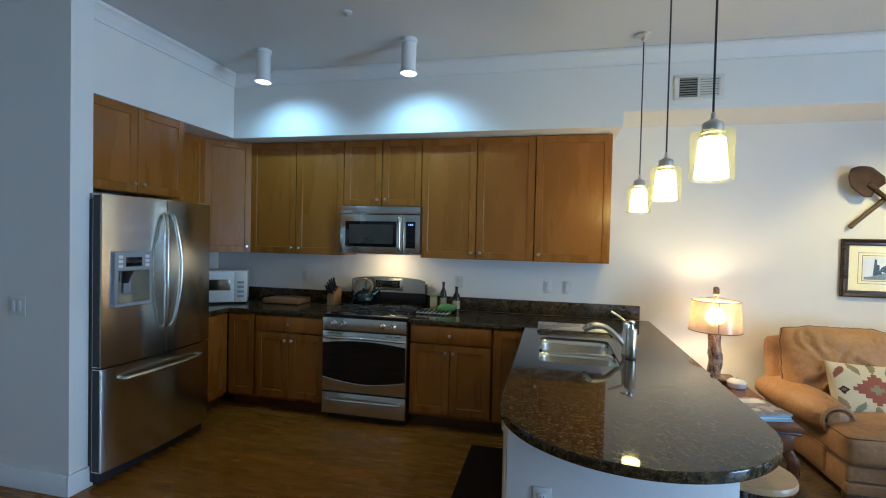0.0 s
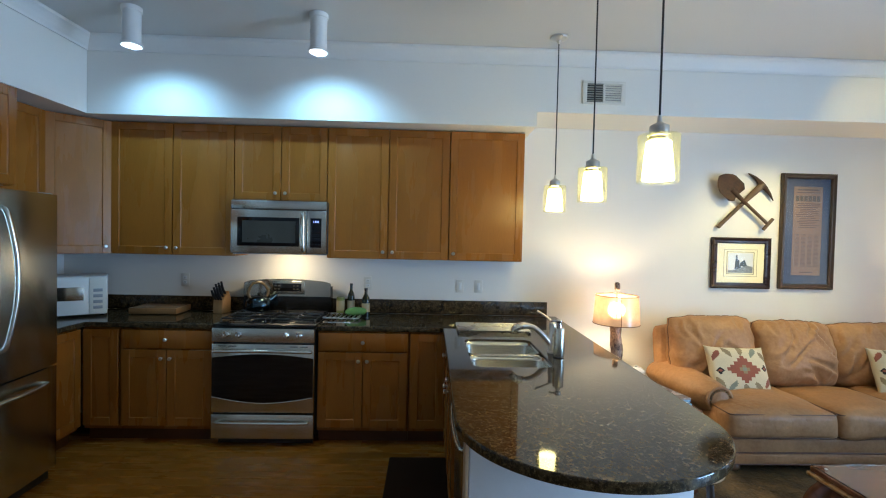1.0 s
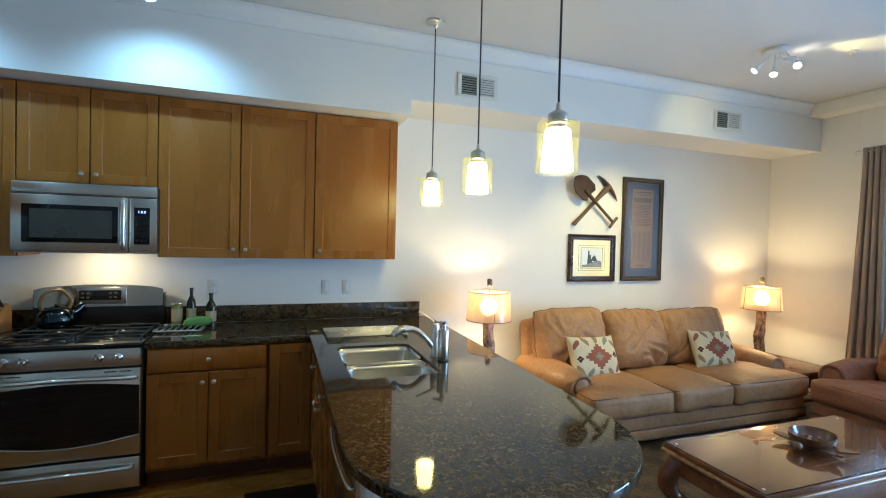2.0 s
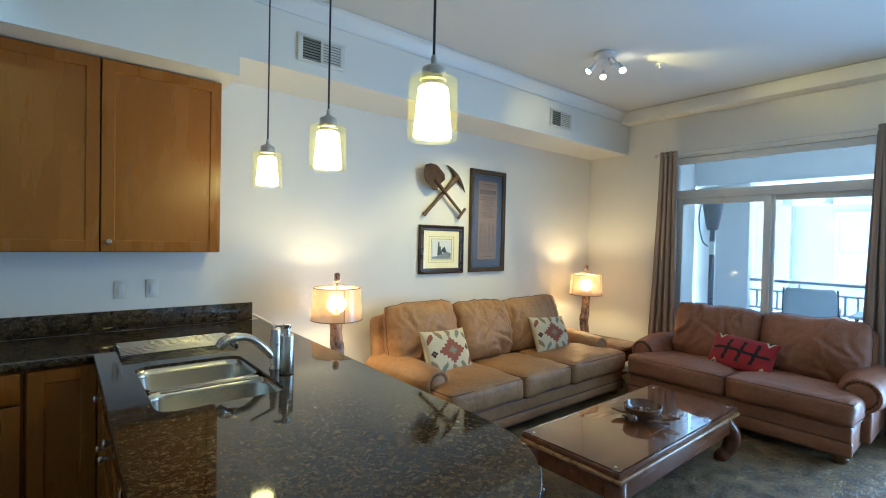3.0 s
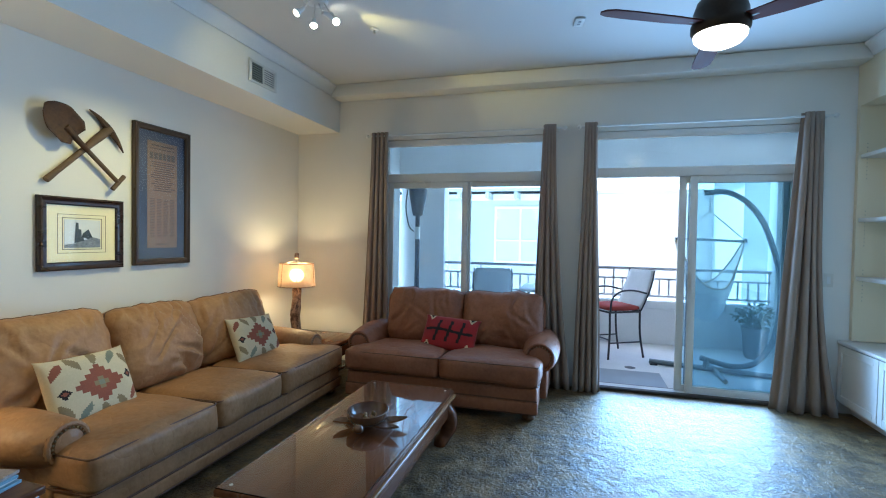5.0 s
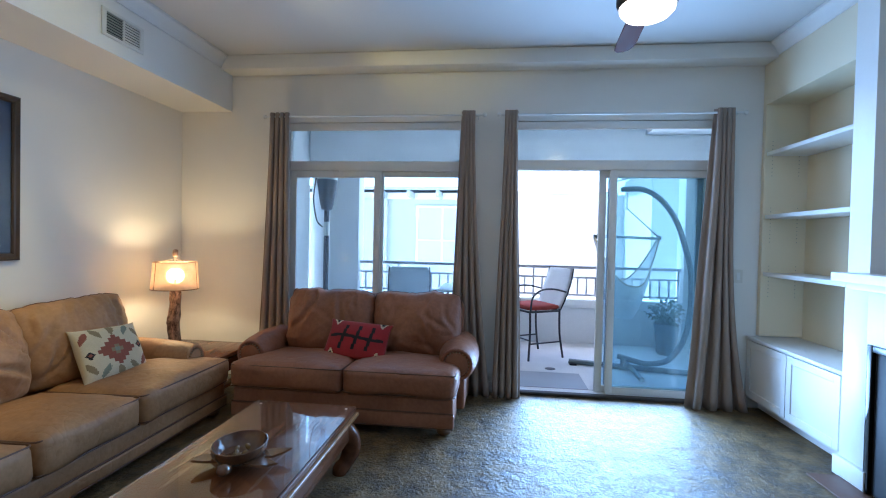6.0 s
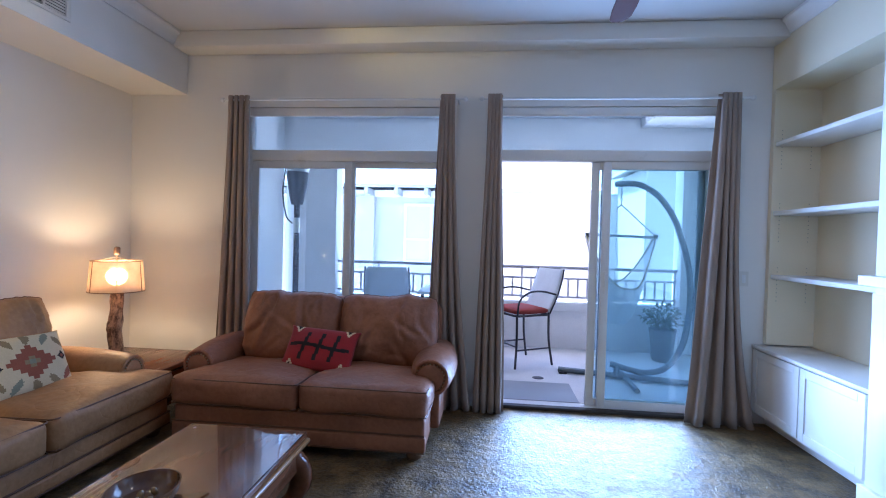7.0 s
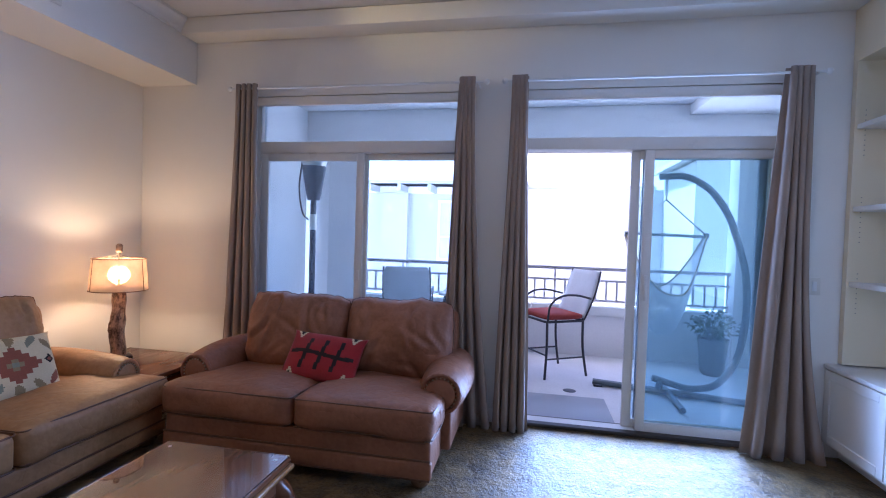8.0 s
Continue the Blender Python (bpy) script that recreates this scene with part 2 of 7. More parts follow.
PLANK = mk("oak_plank", (0.235, 0.084, 0.009), 0.27, scale=2.0, fine=22, stretch=(1.2, 7, 7), per=0.08, second=(0.315, 0.118, 0.013), mixat=0.56)
MAPLE = mk("stained_maple", (0.245, 0.080, 0.010), 0.28, scale=1.3, fine=30, stretch=(5, 5, 0.7), per=0.09, second=(0.360, 0.130, 0.018), mixat=0.54, spread=0.26)
MAPLE.node_tree.nodes["Principled BSDF"].inputs["Specular IOR Level"].default_value = 0.4
PLANK.node_tree.nodes["Principled BSDF"].inputs["Specular IOR Level"].default_value = 0.35
MAPLE_END = mk("pale_maple_panel", (0.42, 0.25, 0.13), 0.4, scale=1.6, fine=22, stretch=(12, 12, 1.2), second=(0.52, 0.33, 0.19))
TOEK = mk("dark_toe_kick", (0.085, 0.026, 0.006), 0.5, scale=4)
GRANITE = granite_mat()
STEEL = brushed(mk("brushed_steel", (0.58, 0.585, 0.545), 0.20, 1.0, var=0.015, scale=3, fine=90, stretch=(40, 40, 0.6), rvar=0.01), 0.7)
STEELH = brushed(mk("brushed_steel_across", (0.64, 0.625, 0.55), 0.24, 1.0, var=0.015, scale=3, fine=90, stretch=(0.6, 0.6, 40), rvar=0.01), 0.5)
CHROME = mk("chrome", (0.75, 0.75, 0.75), 0.08, 1.0, var=0.02, rvar=0.02)
NICKEL = mk("satin_nickel", (0.68, 0.64, 0.57), 0.30, 1.0, var=0.05)
BLACK = mk("black_enamel", (0.006, 0.006, 0.006), 0.15, var=0.2, rvar=0.04)
BLKGLASS = mk("black_glass", (0.004, 0.004, 0.005), 0.05, var=0.1, rvar=0.02)
IRON = mk("cast_iron", (0.085, 0.083, 0.078), 0.26, 0.6, var=0.3, fine=90, bump=0.2)
GREYPL = mk("grey_plastic", (0.30, 0.32, 0.34), 0.4, var=0.05)
OVENSCREEN = mk("microwave_door_screen", (0.045, 0.040, 0.030), 0.3, var=0.1)
DARKPL = mk("dark_plastic", (0.02, 0.02, 0.022), 0.4, var=0.1)
WHITEPL = mk("white_plastic", (0.74, 0.74, 0.72), 0.35, var=0.03)
ALMOND = mk("almond_plastic", (0.70, 0.67, 0.60), 0.35, var=0.03)
LEATHER = leather_mat("tan_leather", (0.285, 0.140, 0.058), (0.475, 0.255, 0.115))
REDLEATHER = leather_mat("reddish_leather", (0.205, 0.081, 0.042), (0.350, 0.146, 0.077))
PIPING = mk("dark_leather_piping", (0.12, 0.050, 0.022), 0.5, var=0.2)
BRASS = mk("aged_brass", (0.42, 0.34, 0.24), 0.35, 1.0, var=0.2)
BUN = mk("turned_foot_wood", (0.16, 0.075, 0.03), 0.35, var=0.2, scale=8)
CHERRY = mk("cherry_wood", (0.080, 0.026, 0.0105), 0.20, scale=1.5, fine=18, stretch=(1.2, 14, 14), second=(0.185, 0.068, 0.029), mixat=0.5)
CHERRY.node_tree.nodes["Principled BSDF"].inputs["Specular IOR Level"].default_value = 0.25
GOLDEDGE = mk("honey_wood_edge", (0.24, 0.105, 0.032), 0.3, scale=2, fine=20, stretch=(1.5, 10, 10), second=(0.36, 0.18, 0.062))
DARKWOOD = mk("dark_walnut", (0.028, 0.013, 0.008), 0.3, var=0.35, scale=3, fine=30, stretch=(2, 10, 10), coat=0.2)
TOPGLASS = glass("table_glass", (0.96, 0.98, 0.97), 0.0, 1.32)
FABRIC = woven_cloth("taupe_curtain", (0.34, 0.258, 0.205), 0.13)
REDCLOTH = mk("red_wool", (0.30, 0.012, 0.014), 0.9, var=0.25, scale=5, fine=120, bump=0.6, dist=0.002, sheen=0.2)
INKCLOTH = mk("dark_brown_wool", (0.018, 0.012, 0.012), 0.9, var=0.2, bump=0.5, fine=120)
CREAMCLOTH = mk("cream_wool", (0.62, 0.52, 0.34), 0.9, var=0.12, scale=6, fine=120, bump=0.6, dist=0.002)
RUSTCLOTH = mk("rust_wool", (0.27, 0.082, 0.047), 0.9, var=0.2, bump=0.5, fine=120)
OLIVECLOTH = mk("olive_brown_wool", (0.26, 0.19, 0.10), 0.9, var=0.2, bump=0.5, fine=120)
LOG = mk("knotty_log", (0.058, 0.024, 0.013), 0.42, scale=6, fine=26, stretch=(4, 4, 2.2), second=(0.46, 0.30, 0.19), mixat=0.51, spread=0.10, bump=0.5, dist=0.006)
SHADE = shade_mat()
BULB = glow("lamp_bulb", (1.0, 0.82, 0.48), 14)
PENDANT_IN = glow("frosted_pendant_glass", (1.0, 0.83, 0.32), 2.8)
PENDANT_OUT = tinted_shade()
SPOTFACE = glow("spot_lens", (0.80, 0.93, 1.0), 2.6)
TRACKFACE = glow("track_lens", (1.0, 0.90, 0.66), 7)
FANGLASS = glow("frosted_fan_bowl", (1.0, 0.88, 0.68), 0.8)
DISPLAY = glow("blue_clock_digits", (0.12, 0.2, 1.0), 0.16)
BRONZE = mk("oil_rubbed_bronze", (0.045, 0.032, 0.022), 0.4, 0.8, var=0.2)
BLADE = mk("mahogany_blade", (0.060, 0.014, 0.011), 0.62, scale=2, fine=20, stretch=(1.5, 10, 10), second=(0.095, 0.026, 0.020))
BLADE.node_tree.nodes["Principled BSDF"].inputs["Specular IOR Level"].default_value = 0.08
# The pane glass carries the glare haze of the openings in its own shader.
PANE = dust_glare(glass("window_glass", (0.65, 0.87, 1.0), 0.0, 1.22), 0.06)
TINTPANE = glass("tinted_door_glass", (0.58, 0.80, 0.855))
STUCCO = mk("stucco", (0.83, 0.81, 0.79), 0.9, var=0.06, scale=2, fine=60, bump=0.6, dist=0.006)
# White stucco darkened in colour to hold back the far wall's sunlit brightness.
FARSTUC = mk("darkened_white_stucco", (0.44, 0.43, 0.40), 0.9, var=0.06, scale=1, fine=30, bump=0.4)
WHITESTUC = mk("white_stucco", (0.84, 0.83, 0.80), 0.9, var=0.04, scale=1, fine=40, bump=0.4)
CONCRETE = mk("balcony_concrete", (0.73, 0.725, 0.715), 0.8, var=0.12, scale=2, fine=50, bump=0.2)
RAILMETAL = mk("painted_rail", (0.47, 0.45, 0.47), 0.5, var=0.1)
GREENMETAL = mk("dark_green_steel", (0.15, 0.19, 0.20), 0.4, 0.3, var=0.1)
WICKER = woven_cloth("pale_wicker", (0.72, 0.74, 0.74), 0.2)
DARKMETAL = mk("dark_chair_steel", (0.055, 0.052, 0.058), 0.4, 0.5, var=0.1)
REDSEAT = mk("red_outdoor_cloth", (0.36, 0.05, 0.035), 0.85, var=0.12)
LEAF = mk("plant_leaf", (0.025, 0.075, 0.03), 0.5, scale=10, second=(0.06, 0.15, 0.06))
POT = mk("dull_grey_pot", (0.16, 0.18, 0.18), 0.5, var=0.2)
NET = net_mat()
FRAMEWOOD = mk("dark_stained_frame_wood", (0.038, 0.022, 0.013), 0.35, scale=3, fine=30, stretch=(10, 10, 2), second=(0.07, 0.042, 0.024))
PAPER = mk("aged_broadsheet_paper", (0.15, 0.095, 0.066), 0.7, var=0.1, scale=4)
BLUEMAT = mk("slate_blue_mat_board", (0.032, 0.042, 0.075), 0.7, var=0.05)
CREAMMAT = mk("cream_mat_board", (0.68, 0.60, 0.36), 0.7, var=0.03)
INK = mk("print_ink", (0.05, 0.04, 0.035), 0.7, var=0.2)
PALEINK = mk("faded_ink", (0.045, 0.03, 0.028), 0.7, var=0.2)
PHOTO = mk("grey_photo_sky", (0.55, 0.54, 0.50), 0.5, var=0.05)
PHOTODARK = mk("dark_photo_rock", (0.03, 0.035, 0.03), 0.5, var=0.4, scale=30)
PHOTOMID = mk("grey_photo_ground", (0.17, 0.17, 0.15), 0.5, var=0.4, scale=30)
FRAMEGLASS = glass("picture_glass", (1, 1, 1), 0.0, 1.14)
RUST = mk("rusted_iron", (0.040, 0.022, 0.012), 0.7, 0.3, scale=8, second=(0.12, 0.058, 0.026), bump=0.4, fine=60)
OLDWOOD = mk("weathered_handle_wood", (0.085, 0.05, 0.026), 0.7, scale=3, fine=30, stretch=(3, 10, 10), second=(0.15, 0.092, 0.048))
SILLTRACK = mk("dark_sill_track", (0.045, 0.036, 0.03), 0.5, 0.0, var=0.15)
BOARDWOOD = mk("brown_board_wood", (0.20, 0.088, 0.028), 0.4, scale=3, fine=30, stretch=(2, 8, 8), second=(0.30, 0.145, 0.050))
BLOCKWOOD = mk("pale_block_wood", (0.30, 0.16, 0.06), 0.4, scale=3, fine=30, stretch=(8, 8, 2), second=(0.42, 0.24, 0.10))
WIRE = mk("bright_wire_steel", (0.66, 0.64, 0.60), 0.28, 1.0, var=0.05)
KETTLEGRIP = mk("brown_kettle_grip", (0.11, 0.075, 0.035), 0.3, var=0.2)
KETTLE = mk("polished_kettle_steel", (0.045, 0.065, 0.075), 0.08, 1.0, var=0.05, rvar=0.02)
BOTTLE = mk("dark_green_bottle", (0.010, 0.014, 0.006), 0.08, var=0.2, rvar=0.02)
LABEL = mk("bottle_label_paper", (0.42, 0.33, 0.19), 0.6, var=0.06)
TIN = mk("green_gold_tin", (0.22, 0.23, 0.07), 0.35, 0.3, var=0.1)
GREENRAG = mk("green_cloth", (0.12, 0.26, 0.07), 0.9, var=0.15, fine=120, bump=0.5)
MATCLOTH = mk("dark_kitchen_mat", (0.024, 0.011, 0.005), 0.9, var=0.2, fine=90, bump=0.4)
MATCLOTH.node_tree.nodes["Principled BSDF"].inputs["Specular IOR Level"].default_value = 0.1
TEALCLOTH = mk("grey_teal_wool", (0.21, 0.22, 0.16), 0.9, var=0.2, bump=0.5, fine=120)
MESH = screen_mat()
PALEWOOD = mk("pale_stool_wood", (0.36, 0.20, 0.085), 0.4, scale=3, fine=20, stretch=(1.5, 9, 9), second=(0.50, 0.31, 0.15))
CERAMIC = mk("white_ceramic", (0.62, 0.60, 0.56), 0.2, var=0.04)
BOOKA = mk("magazine_cover", (0.22, 0.14, 0.12), 0.25, scale=9, second=(0.45, 0.40, 0.36))
BOOKB = mk("pale_blue_cover", (0.22, 0.36, 0.46), 0.3, var=0.1)
PAGES = mk("page_edges", (0.70, 0.68, 0.62), 0.7, var=0.06, fine=200)
TURTLE = mk("carved_wood_gloss", (0.085, 0.035, 0.016), 0.18, scale=6, fine=30, second=(0.16, 0.075, 0.035), coat=0.5)
PEBBLE = mk("glossy_pebble", (0.16, 0.09, 0.035), 0.12, scale=30, second=(0.34, 0.22, 0.10), coat=0.6)
WINGLASS = mk("far_window_glass", (0.5, 0.56, 0.62), 0.1, var=0.1)
# Duller paint that puts shade into the left louvres and the peg holes.
VENTSLAT = mk("shade_grey_paint", (0.34, 0.33, 0.27), 0.5, var=0.08)
VENTDARK = mk("duct_shadow_metal", (0.02, 0.02, 0.018), 0.6, var=0.2)
FIREBOX = mk("black_firebox", (0.012, 0.012, 0.012), 0.6, var=0.3, bump=0.2)


# ---- mesh helpers ----
def box(bm, x0, x1, y0, y1, z0, z1, bevel=0.0, seg=2, m=None):
    """Adds a box, with bevelled edges if asked, to bm."""
    tmp = bmesh.new()
    bmesh.ops.create_cube(tmp, size=1)
    for v in tmp.verts:
        v.co = ((x0 + x1) / 2 + v.co.x * (x1 - x0), (y0 + y1) / 2 + v.co.y * (y1 - y0), (z0 + z1) / 2 + v.co.z * (z1 - z0))
    if bevel:
        bmesh.ops.bevel(tmp, geom=tmp.edges[:], offset=bevel, segments=seg, profile=0.5, affect="EDGES")
    return merge(bm, tmp, m)


def merge(bm, tmp, m=None):
    if m is not None:
        bmesh.ops.transform(tmp, matrix=m, verts=tmp.verts)
    me = bpy.data.meshes.new("t")
    tmp.to_mesh(me)
    tmp.free()
    bm.from_mesh(me)
    bpy.data.meshes.remove(me)
    return bm


def B(*boxes, bevel=0.0, seg=2):
    bm = bmesh.new()
    for b in boxes:
        box(bm, *b, bevel=bevel, seg=seg)
    return bm


def lathe(bm, profile, n=24, m=None):
    """Turns (r, z) pairs round z."""
    tmp = bmesh.new()
    rings = []
    for r, z in profile:
        if r < 1e-5:
            rings.append([tmp.verts.new((0, 0, z))])
        else:
            rings.append([tmp.verts.new((r * math.cos(2 * math.pi * k / n), r * math.sin(2 * math.pi * k / n), z)) for k in range(n)])
    for a, b in zip(rings, rings[1:]):
        for k in range(n):
            q = [a[k % len(a)], a[(k + 1) % len(a)], b[(k + 1) % len(b)], b[k % len(b)]]
            q = list(dict.fromkeys(q))
            if len(q) > 2:
                tmp.faces.new(q)
    bmesh.ops.recalc_face_normals(tmp, faces=tmp.faces)
    return merge(bm, tmp, m)


def cyl(bm, r, z0, z1, n=20, r2=None, m=None):
    return lathe(bm, [(0, z0), (r, z0), (r if r2 is None else r2, z1), (0, z1)], n, m)


def tube(bm, pts, r, n=8, closed=False, flat=1.0):
    """A round bar along points; r may be a list."""
    pts = [Vector(p) for p in pts]
    rs = r if isinstance(r, (list, tuple)) else [r] * len(pts)
    rings, last = [], None
    count = len(pts)
    for k, p in enumerate(pts):
        a = pts[(k - 1) % count] if closed or k else p
        b = pts[(k + 1) % count] if closed or k < count - 1 else p
        d = (b - a).normalized()
        if last is None:
            up = Vector((0, 0, 1)) if abs(d.z) < 0.9 else Vector((1, 0, 0))
            u = d.cross(up).normalized()
        else:
            u = (last - d * last.dot(d)).normalized()
        last = u
        w = d.cross(u)
        rings.append([bm.verts.new(p + (u * math.cos(2 * math.pi * j / n) + w * flat * math.sin(2 * math.pi * j / n)) * rs[k]) for j in range(n)])
    pairs = list(zip(rings, rings[1:] + ([rings[0]] if closed else [])))
    for a, b in pairs if closed else pairs[: count - 1]:
        for j in range(n):
            bm.faces.new((a[j], a[(j + 1) % n], b[(j + 1) % n], b[j]))
    if not closed:
        bm.faces.new(rings[0][::-1])
        bm.faces.new(rings[-1])
    bmesh.ops.recalc_face_normals(bm, faces=bm.faces)
    return bm


def arc(points, steps=6):
    """A smooth line through points."""
    P = [Vector(p) for p in points]
    P = [2 * P[0] - P[1]] + P + [2 * P[-1] - P[-2]]
    out = []
    for a, b, c, d in zip(P, P[1:], P[2:], P[3:]):
        for k in range(steps):
            t = k / steps
            out.append(0.5 * ((2 * b) + (c - a) * t + (2 * a - 5 * b + 4 * c - d) * t * t + (3 * b - a - 3 * c + d) * t ** 3))
    return out + [P[-2]]


def prism(bm, poly, z0, z1, m=None, bevel=0.0):
    """A polygon of (x, y) pairs between two heights."""
    tmp = bmesh.new()
    lo = [tmp.verts.new((x, y, z0)) for x, y in poly]
    hi = [tmp.verts.new((x, y, z1)) for x, y in poly]
    tmp.faces.new(lo[::-1])
    tmp.faces.new(hi)
    for k in range(len(poly)):
        j = (k + 1) % len(poly)
        tmp.faces.new((lo[k], lo[j], hi[j], hi[k]))
    bmesh.ops.recalc_face_normals(tmp, faces=tmp.faces)
    if bevel:
        bmesh.ops.bevel(tmp, geom=tmp.edges[:], offset=bevel, segments=2, affect="EDGES")
    return merge(bm, tmp, m)


def puff(bm, sx, sy, sz, r=0.05, bulge=(0, 0, 0), cuts=9, amp=0.0, freq=5.0, seed=0.0, m=None):
    """A soft block of half sizes sx, sy, sz: rounded, swollen and a little creased."""
    tmp = bmesh.new()
    bmesh.ops.create_cube(tmp, size=2)
    bmesh.ops.subdivide_edges(tmp, edges=tmp.edges[:], cuts=cuts, use_grid_fill=True)
    s = Vector((sx, sy, sz))
    for v in tmp.verts:
        u = v.co.copy()
        p = Vector((u.x * sx, u.y * sy, u.z * sz))
        q = Vector([max(-(s[k] - r), min(s[k] - r, p[k])) for k in range(3)])
        d = p - q
        if d.length > 1e-6:
            p = q + d.normalized() * r
        for k in range(3):
            i, j = (k + 1) % 3, (k + 2) % 3
            if abs(u[k]) > 0.99:
                p[k] += math.copysign(bulge[k], u[k]) * (1 - u[i] ** 2) * (1 - u[j] ** 2)
        if amp:
            w = p * freq + Vector((seed, seed * 2, -seed))
            p += d.normalized() * amp * noise.noise(w) if d.length > 1e-6 else Vector((0, 0, 0))
            p += Vector((noise.noise(w + Vector((9, 0, 0))), noise.noise(w + Vector((0, 9, 0))), noise.noise(w + Vector((0, 0, 9))))) * amp * 0.6
        v.co = p
    return merge(bm, tmp, m)


def link(name, bm, material, parent=None, label="", smooth=38):
    me = bpy.data.meshes.new(name)
    bm.to_mesh(me)
    bm.free()
    for mt in material if isinstance(material, (list, tuple)) else [material]:
        me.materials.append(mt)
    if smooth:
        me.shade_smooth()
        me.set_sharp_from_angle(angle=radians(smooth))
    ob = new(name, me)
    if parent is not None:
        ob.parent = parent
    if label:
        tagged(ob, label)
    return ob


def part(name, bm, material, parent, label="", smooth=38):
    return link(name, bm, material, parent, label, smooth)


def thing(name, label, category, place=(0, 0, 0), turn=0, group=""):
    ob = new(name)
    ob.empty_display_size = 0.1
    ob.matrix_world = pose(*place, 0, 0, turn)
    return tagged(ob, label, category, group)


def structure(name, bm, material, label, smooth=38, category=""):
    return tagged(link(name, bm, material, smooth=smooth), label, category, kind="structure")


def single(name, bm, material, label, category, place=(0, 0, 0), turn=0, group="", smooth=38):
    ob = link(name, bm, material, smooth=smooth)
    ob.matrix_world = pose(*place, 0, 0, turn)
    return tagged(ob, label, category, group)


# ---- the room ----
WX, EX, NY, CZ = -2.984, 5.50, 4.45, 3.07        # kitchen west wall, window wall, north wall, ceiling
SOFY, SOFZK, SOFZL = 3.925, 2.485, 2.60           # soffit face, its underside over the kitchen and the living room

structure("wall_north", B((-3.2, 5.70, NY, NY + 0.16, -0.1, 3.3)), WALL, "off-white painted wall behind kitchen and sofa")
structure("wall_west", B((-3.16, WX, 2.42, NY - 0.003, -0.1, 3.3), (-4.36, -4.2, -2.36, 2.42, -0.1, 3.3)), WALL, "off-white painted kitchen side wall")
structure("wall_wing", B((-4.3, -2.263, 2.27, 2.41, -0.1, 3.3)), WALL, "short off-white wall end beside the refrigerator")
structure("wall_south", B((-4.36, 3.0, -2.36, -2.2, -0.1, 3.3), (2.85, 3.0, -2.2, -1.27, 0, 3.3)), WALL, "off-white painted rear wall")
# window wall with its two openings
WY0, WY1, WZ0 = 1.58, 3.38, 0.32
DY0, DY1, HEAD = -0.58, 1.22, 2.49
structure("wall_east", B((EX, EX + 0.18, WY1, NY - 0.003, 0, 3.3), (EX, EX + 0.18, DY1, WY0, 0, 3.3), (EX, EX + 0.18, -1.45, DY0, 0, 3.3),
                         (EX, EX + 0.18, WY0, WY1, 0, WZ0), (EX, EX + 0.18, WY0, WY1, HEAD, 3.3), (EX, EX + 0.18, DY0, DY1, HEAD, 3.3)),
          WALL, "off-white window wall with two tall openings")
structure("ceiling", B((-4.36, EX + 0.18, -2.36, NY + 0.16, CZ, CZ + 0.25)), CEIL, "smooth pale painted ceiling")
structure("soffit", B((WX + 0.003, 1.02, SOFY, NY - 0.003, SOFZK, CZ - 0.003), (1.02, EX - 0.003, SOFY, NY - 0.003, SOFZL, CZ - 0.003), (WX + 0.003, -2.42, 2.413, SOFY - 0.003, SOFZK, CZ - 0.003)),
          WALL, "boxed off-white soffit along kitchen and sofa wall")


def crown(a, b, inward):
    """Crown moulding from a to b, growing into the room along inward."""
    a, b, i = Vector((*a, 0)), Vector((*b, 0)), Vector((*inward, 0))
    prof = [(0.0, 2.955), (0.010, 2.955), (0.012, 2.972), (0.016, 2.980), (0.020, 2.986), (0.028, 3.002), (0.042, 3.028), (0.052, 3.038), (0.062, 3.046), (0.062, CZ - 0.003), (0.0, CZ - 0.003)]
    bm = bmesh.new()
    ends = [[bm.verts.new((*(p + i * d).xy, z)) for d, z in prof] for p in (a, b)]
    for k in range(len(prof)):
        j = (k + 1) % len(prof)
        bm.faces.new((ends[0][k], ends[0][j], ends[1][j], ends[1][k]))
    bm.faces.new(ends[0])
    bm.faces.new(ends[1][::-1])
    bmesh.ops.recalc_face_normals(bm, faces=bm.faces)
    return bm


structure("trim_crown_north", crown((-2.416, SOFY - 0.002), (5.30, SOFY - 0.002), (0, -1)), TRIM, "stepped white crown moulding", 25)
structure("trim_crown_west", crown((-2.418, 2.412), (-2.418, SOFY - 0.004), (1, 0)), TRIM, "stepped white crown moulding", 25)
structure("trim_crown_wing", crown((-4.2, 2.268), (-2.263, 2.268), (0, -1)), TRIM, "stepped white crown moulding", 25)
structure("beam_east", B((5.30, EX - 0.003, -0.905, SOFY - 0.003, 2.94, CZ - 0.003), bevel=0.006), WALL, "boxed white cornice above the window wall")
structure("trim_crown_south", crown((4.318, -0.898), (5.295, -0.898), (0, 1)), TRIM, "stepped white crown moulding", 25)
structure("baseboard_wing", B((-4.2, -2.263, 2.255, 2.268, 0, 0.13), (-2.261, -2.248, 2.256, 2.412, 0, 0.13), bevel=0.004), TRIM, "tall white baseboard")
structure("baseboard_north", B((1.36, EX - 0.02, NY - 0.016, NY - 0.003, 0.012, 0.11), bevel=0.004), TRIM, "white baseboard")
structure("baseboard_east", B((EX - 0.016, EX - 0.002, 3.40, NY - 0.02, 0.012, 0.11), (EX - 0.016, EX - 0.002, 1.24, 1.56, 0.012, 0.11), (EX - 0.016, EX - 0.002, -0.84, -0.60, 0.012, 0.11), bevel=0.004), TRIM, "white baseboard")

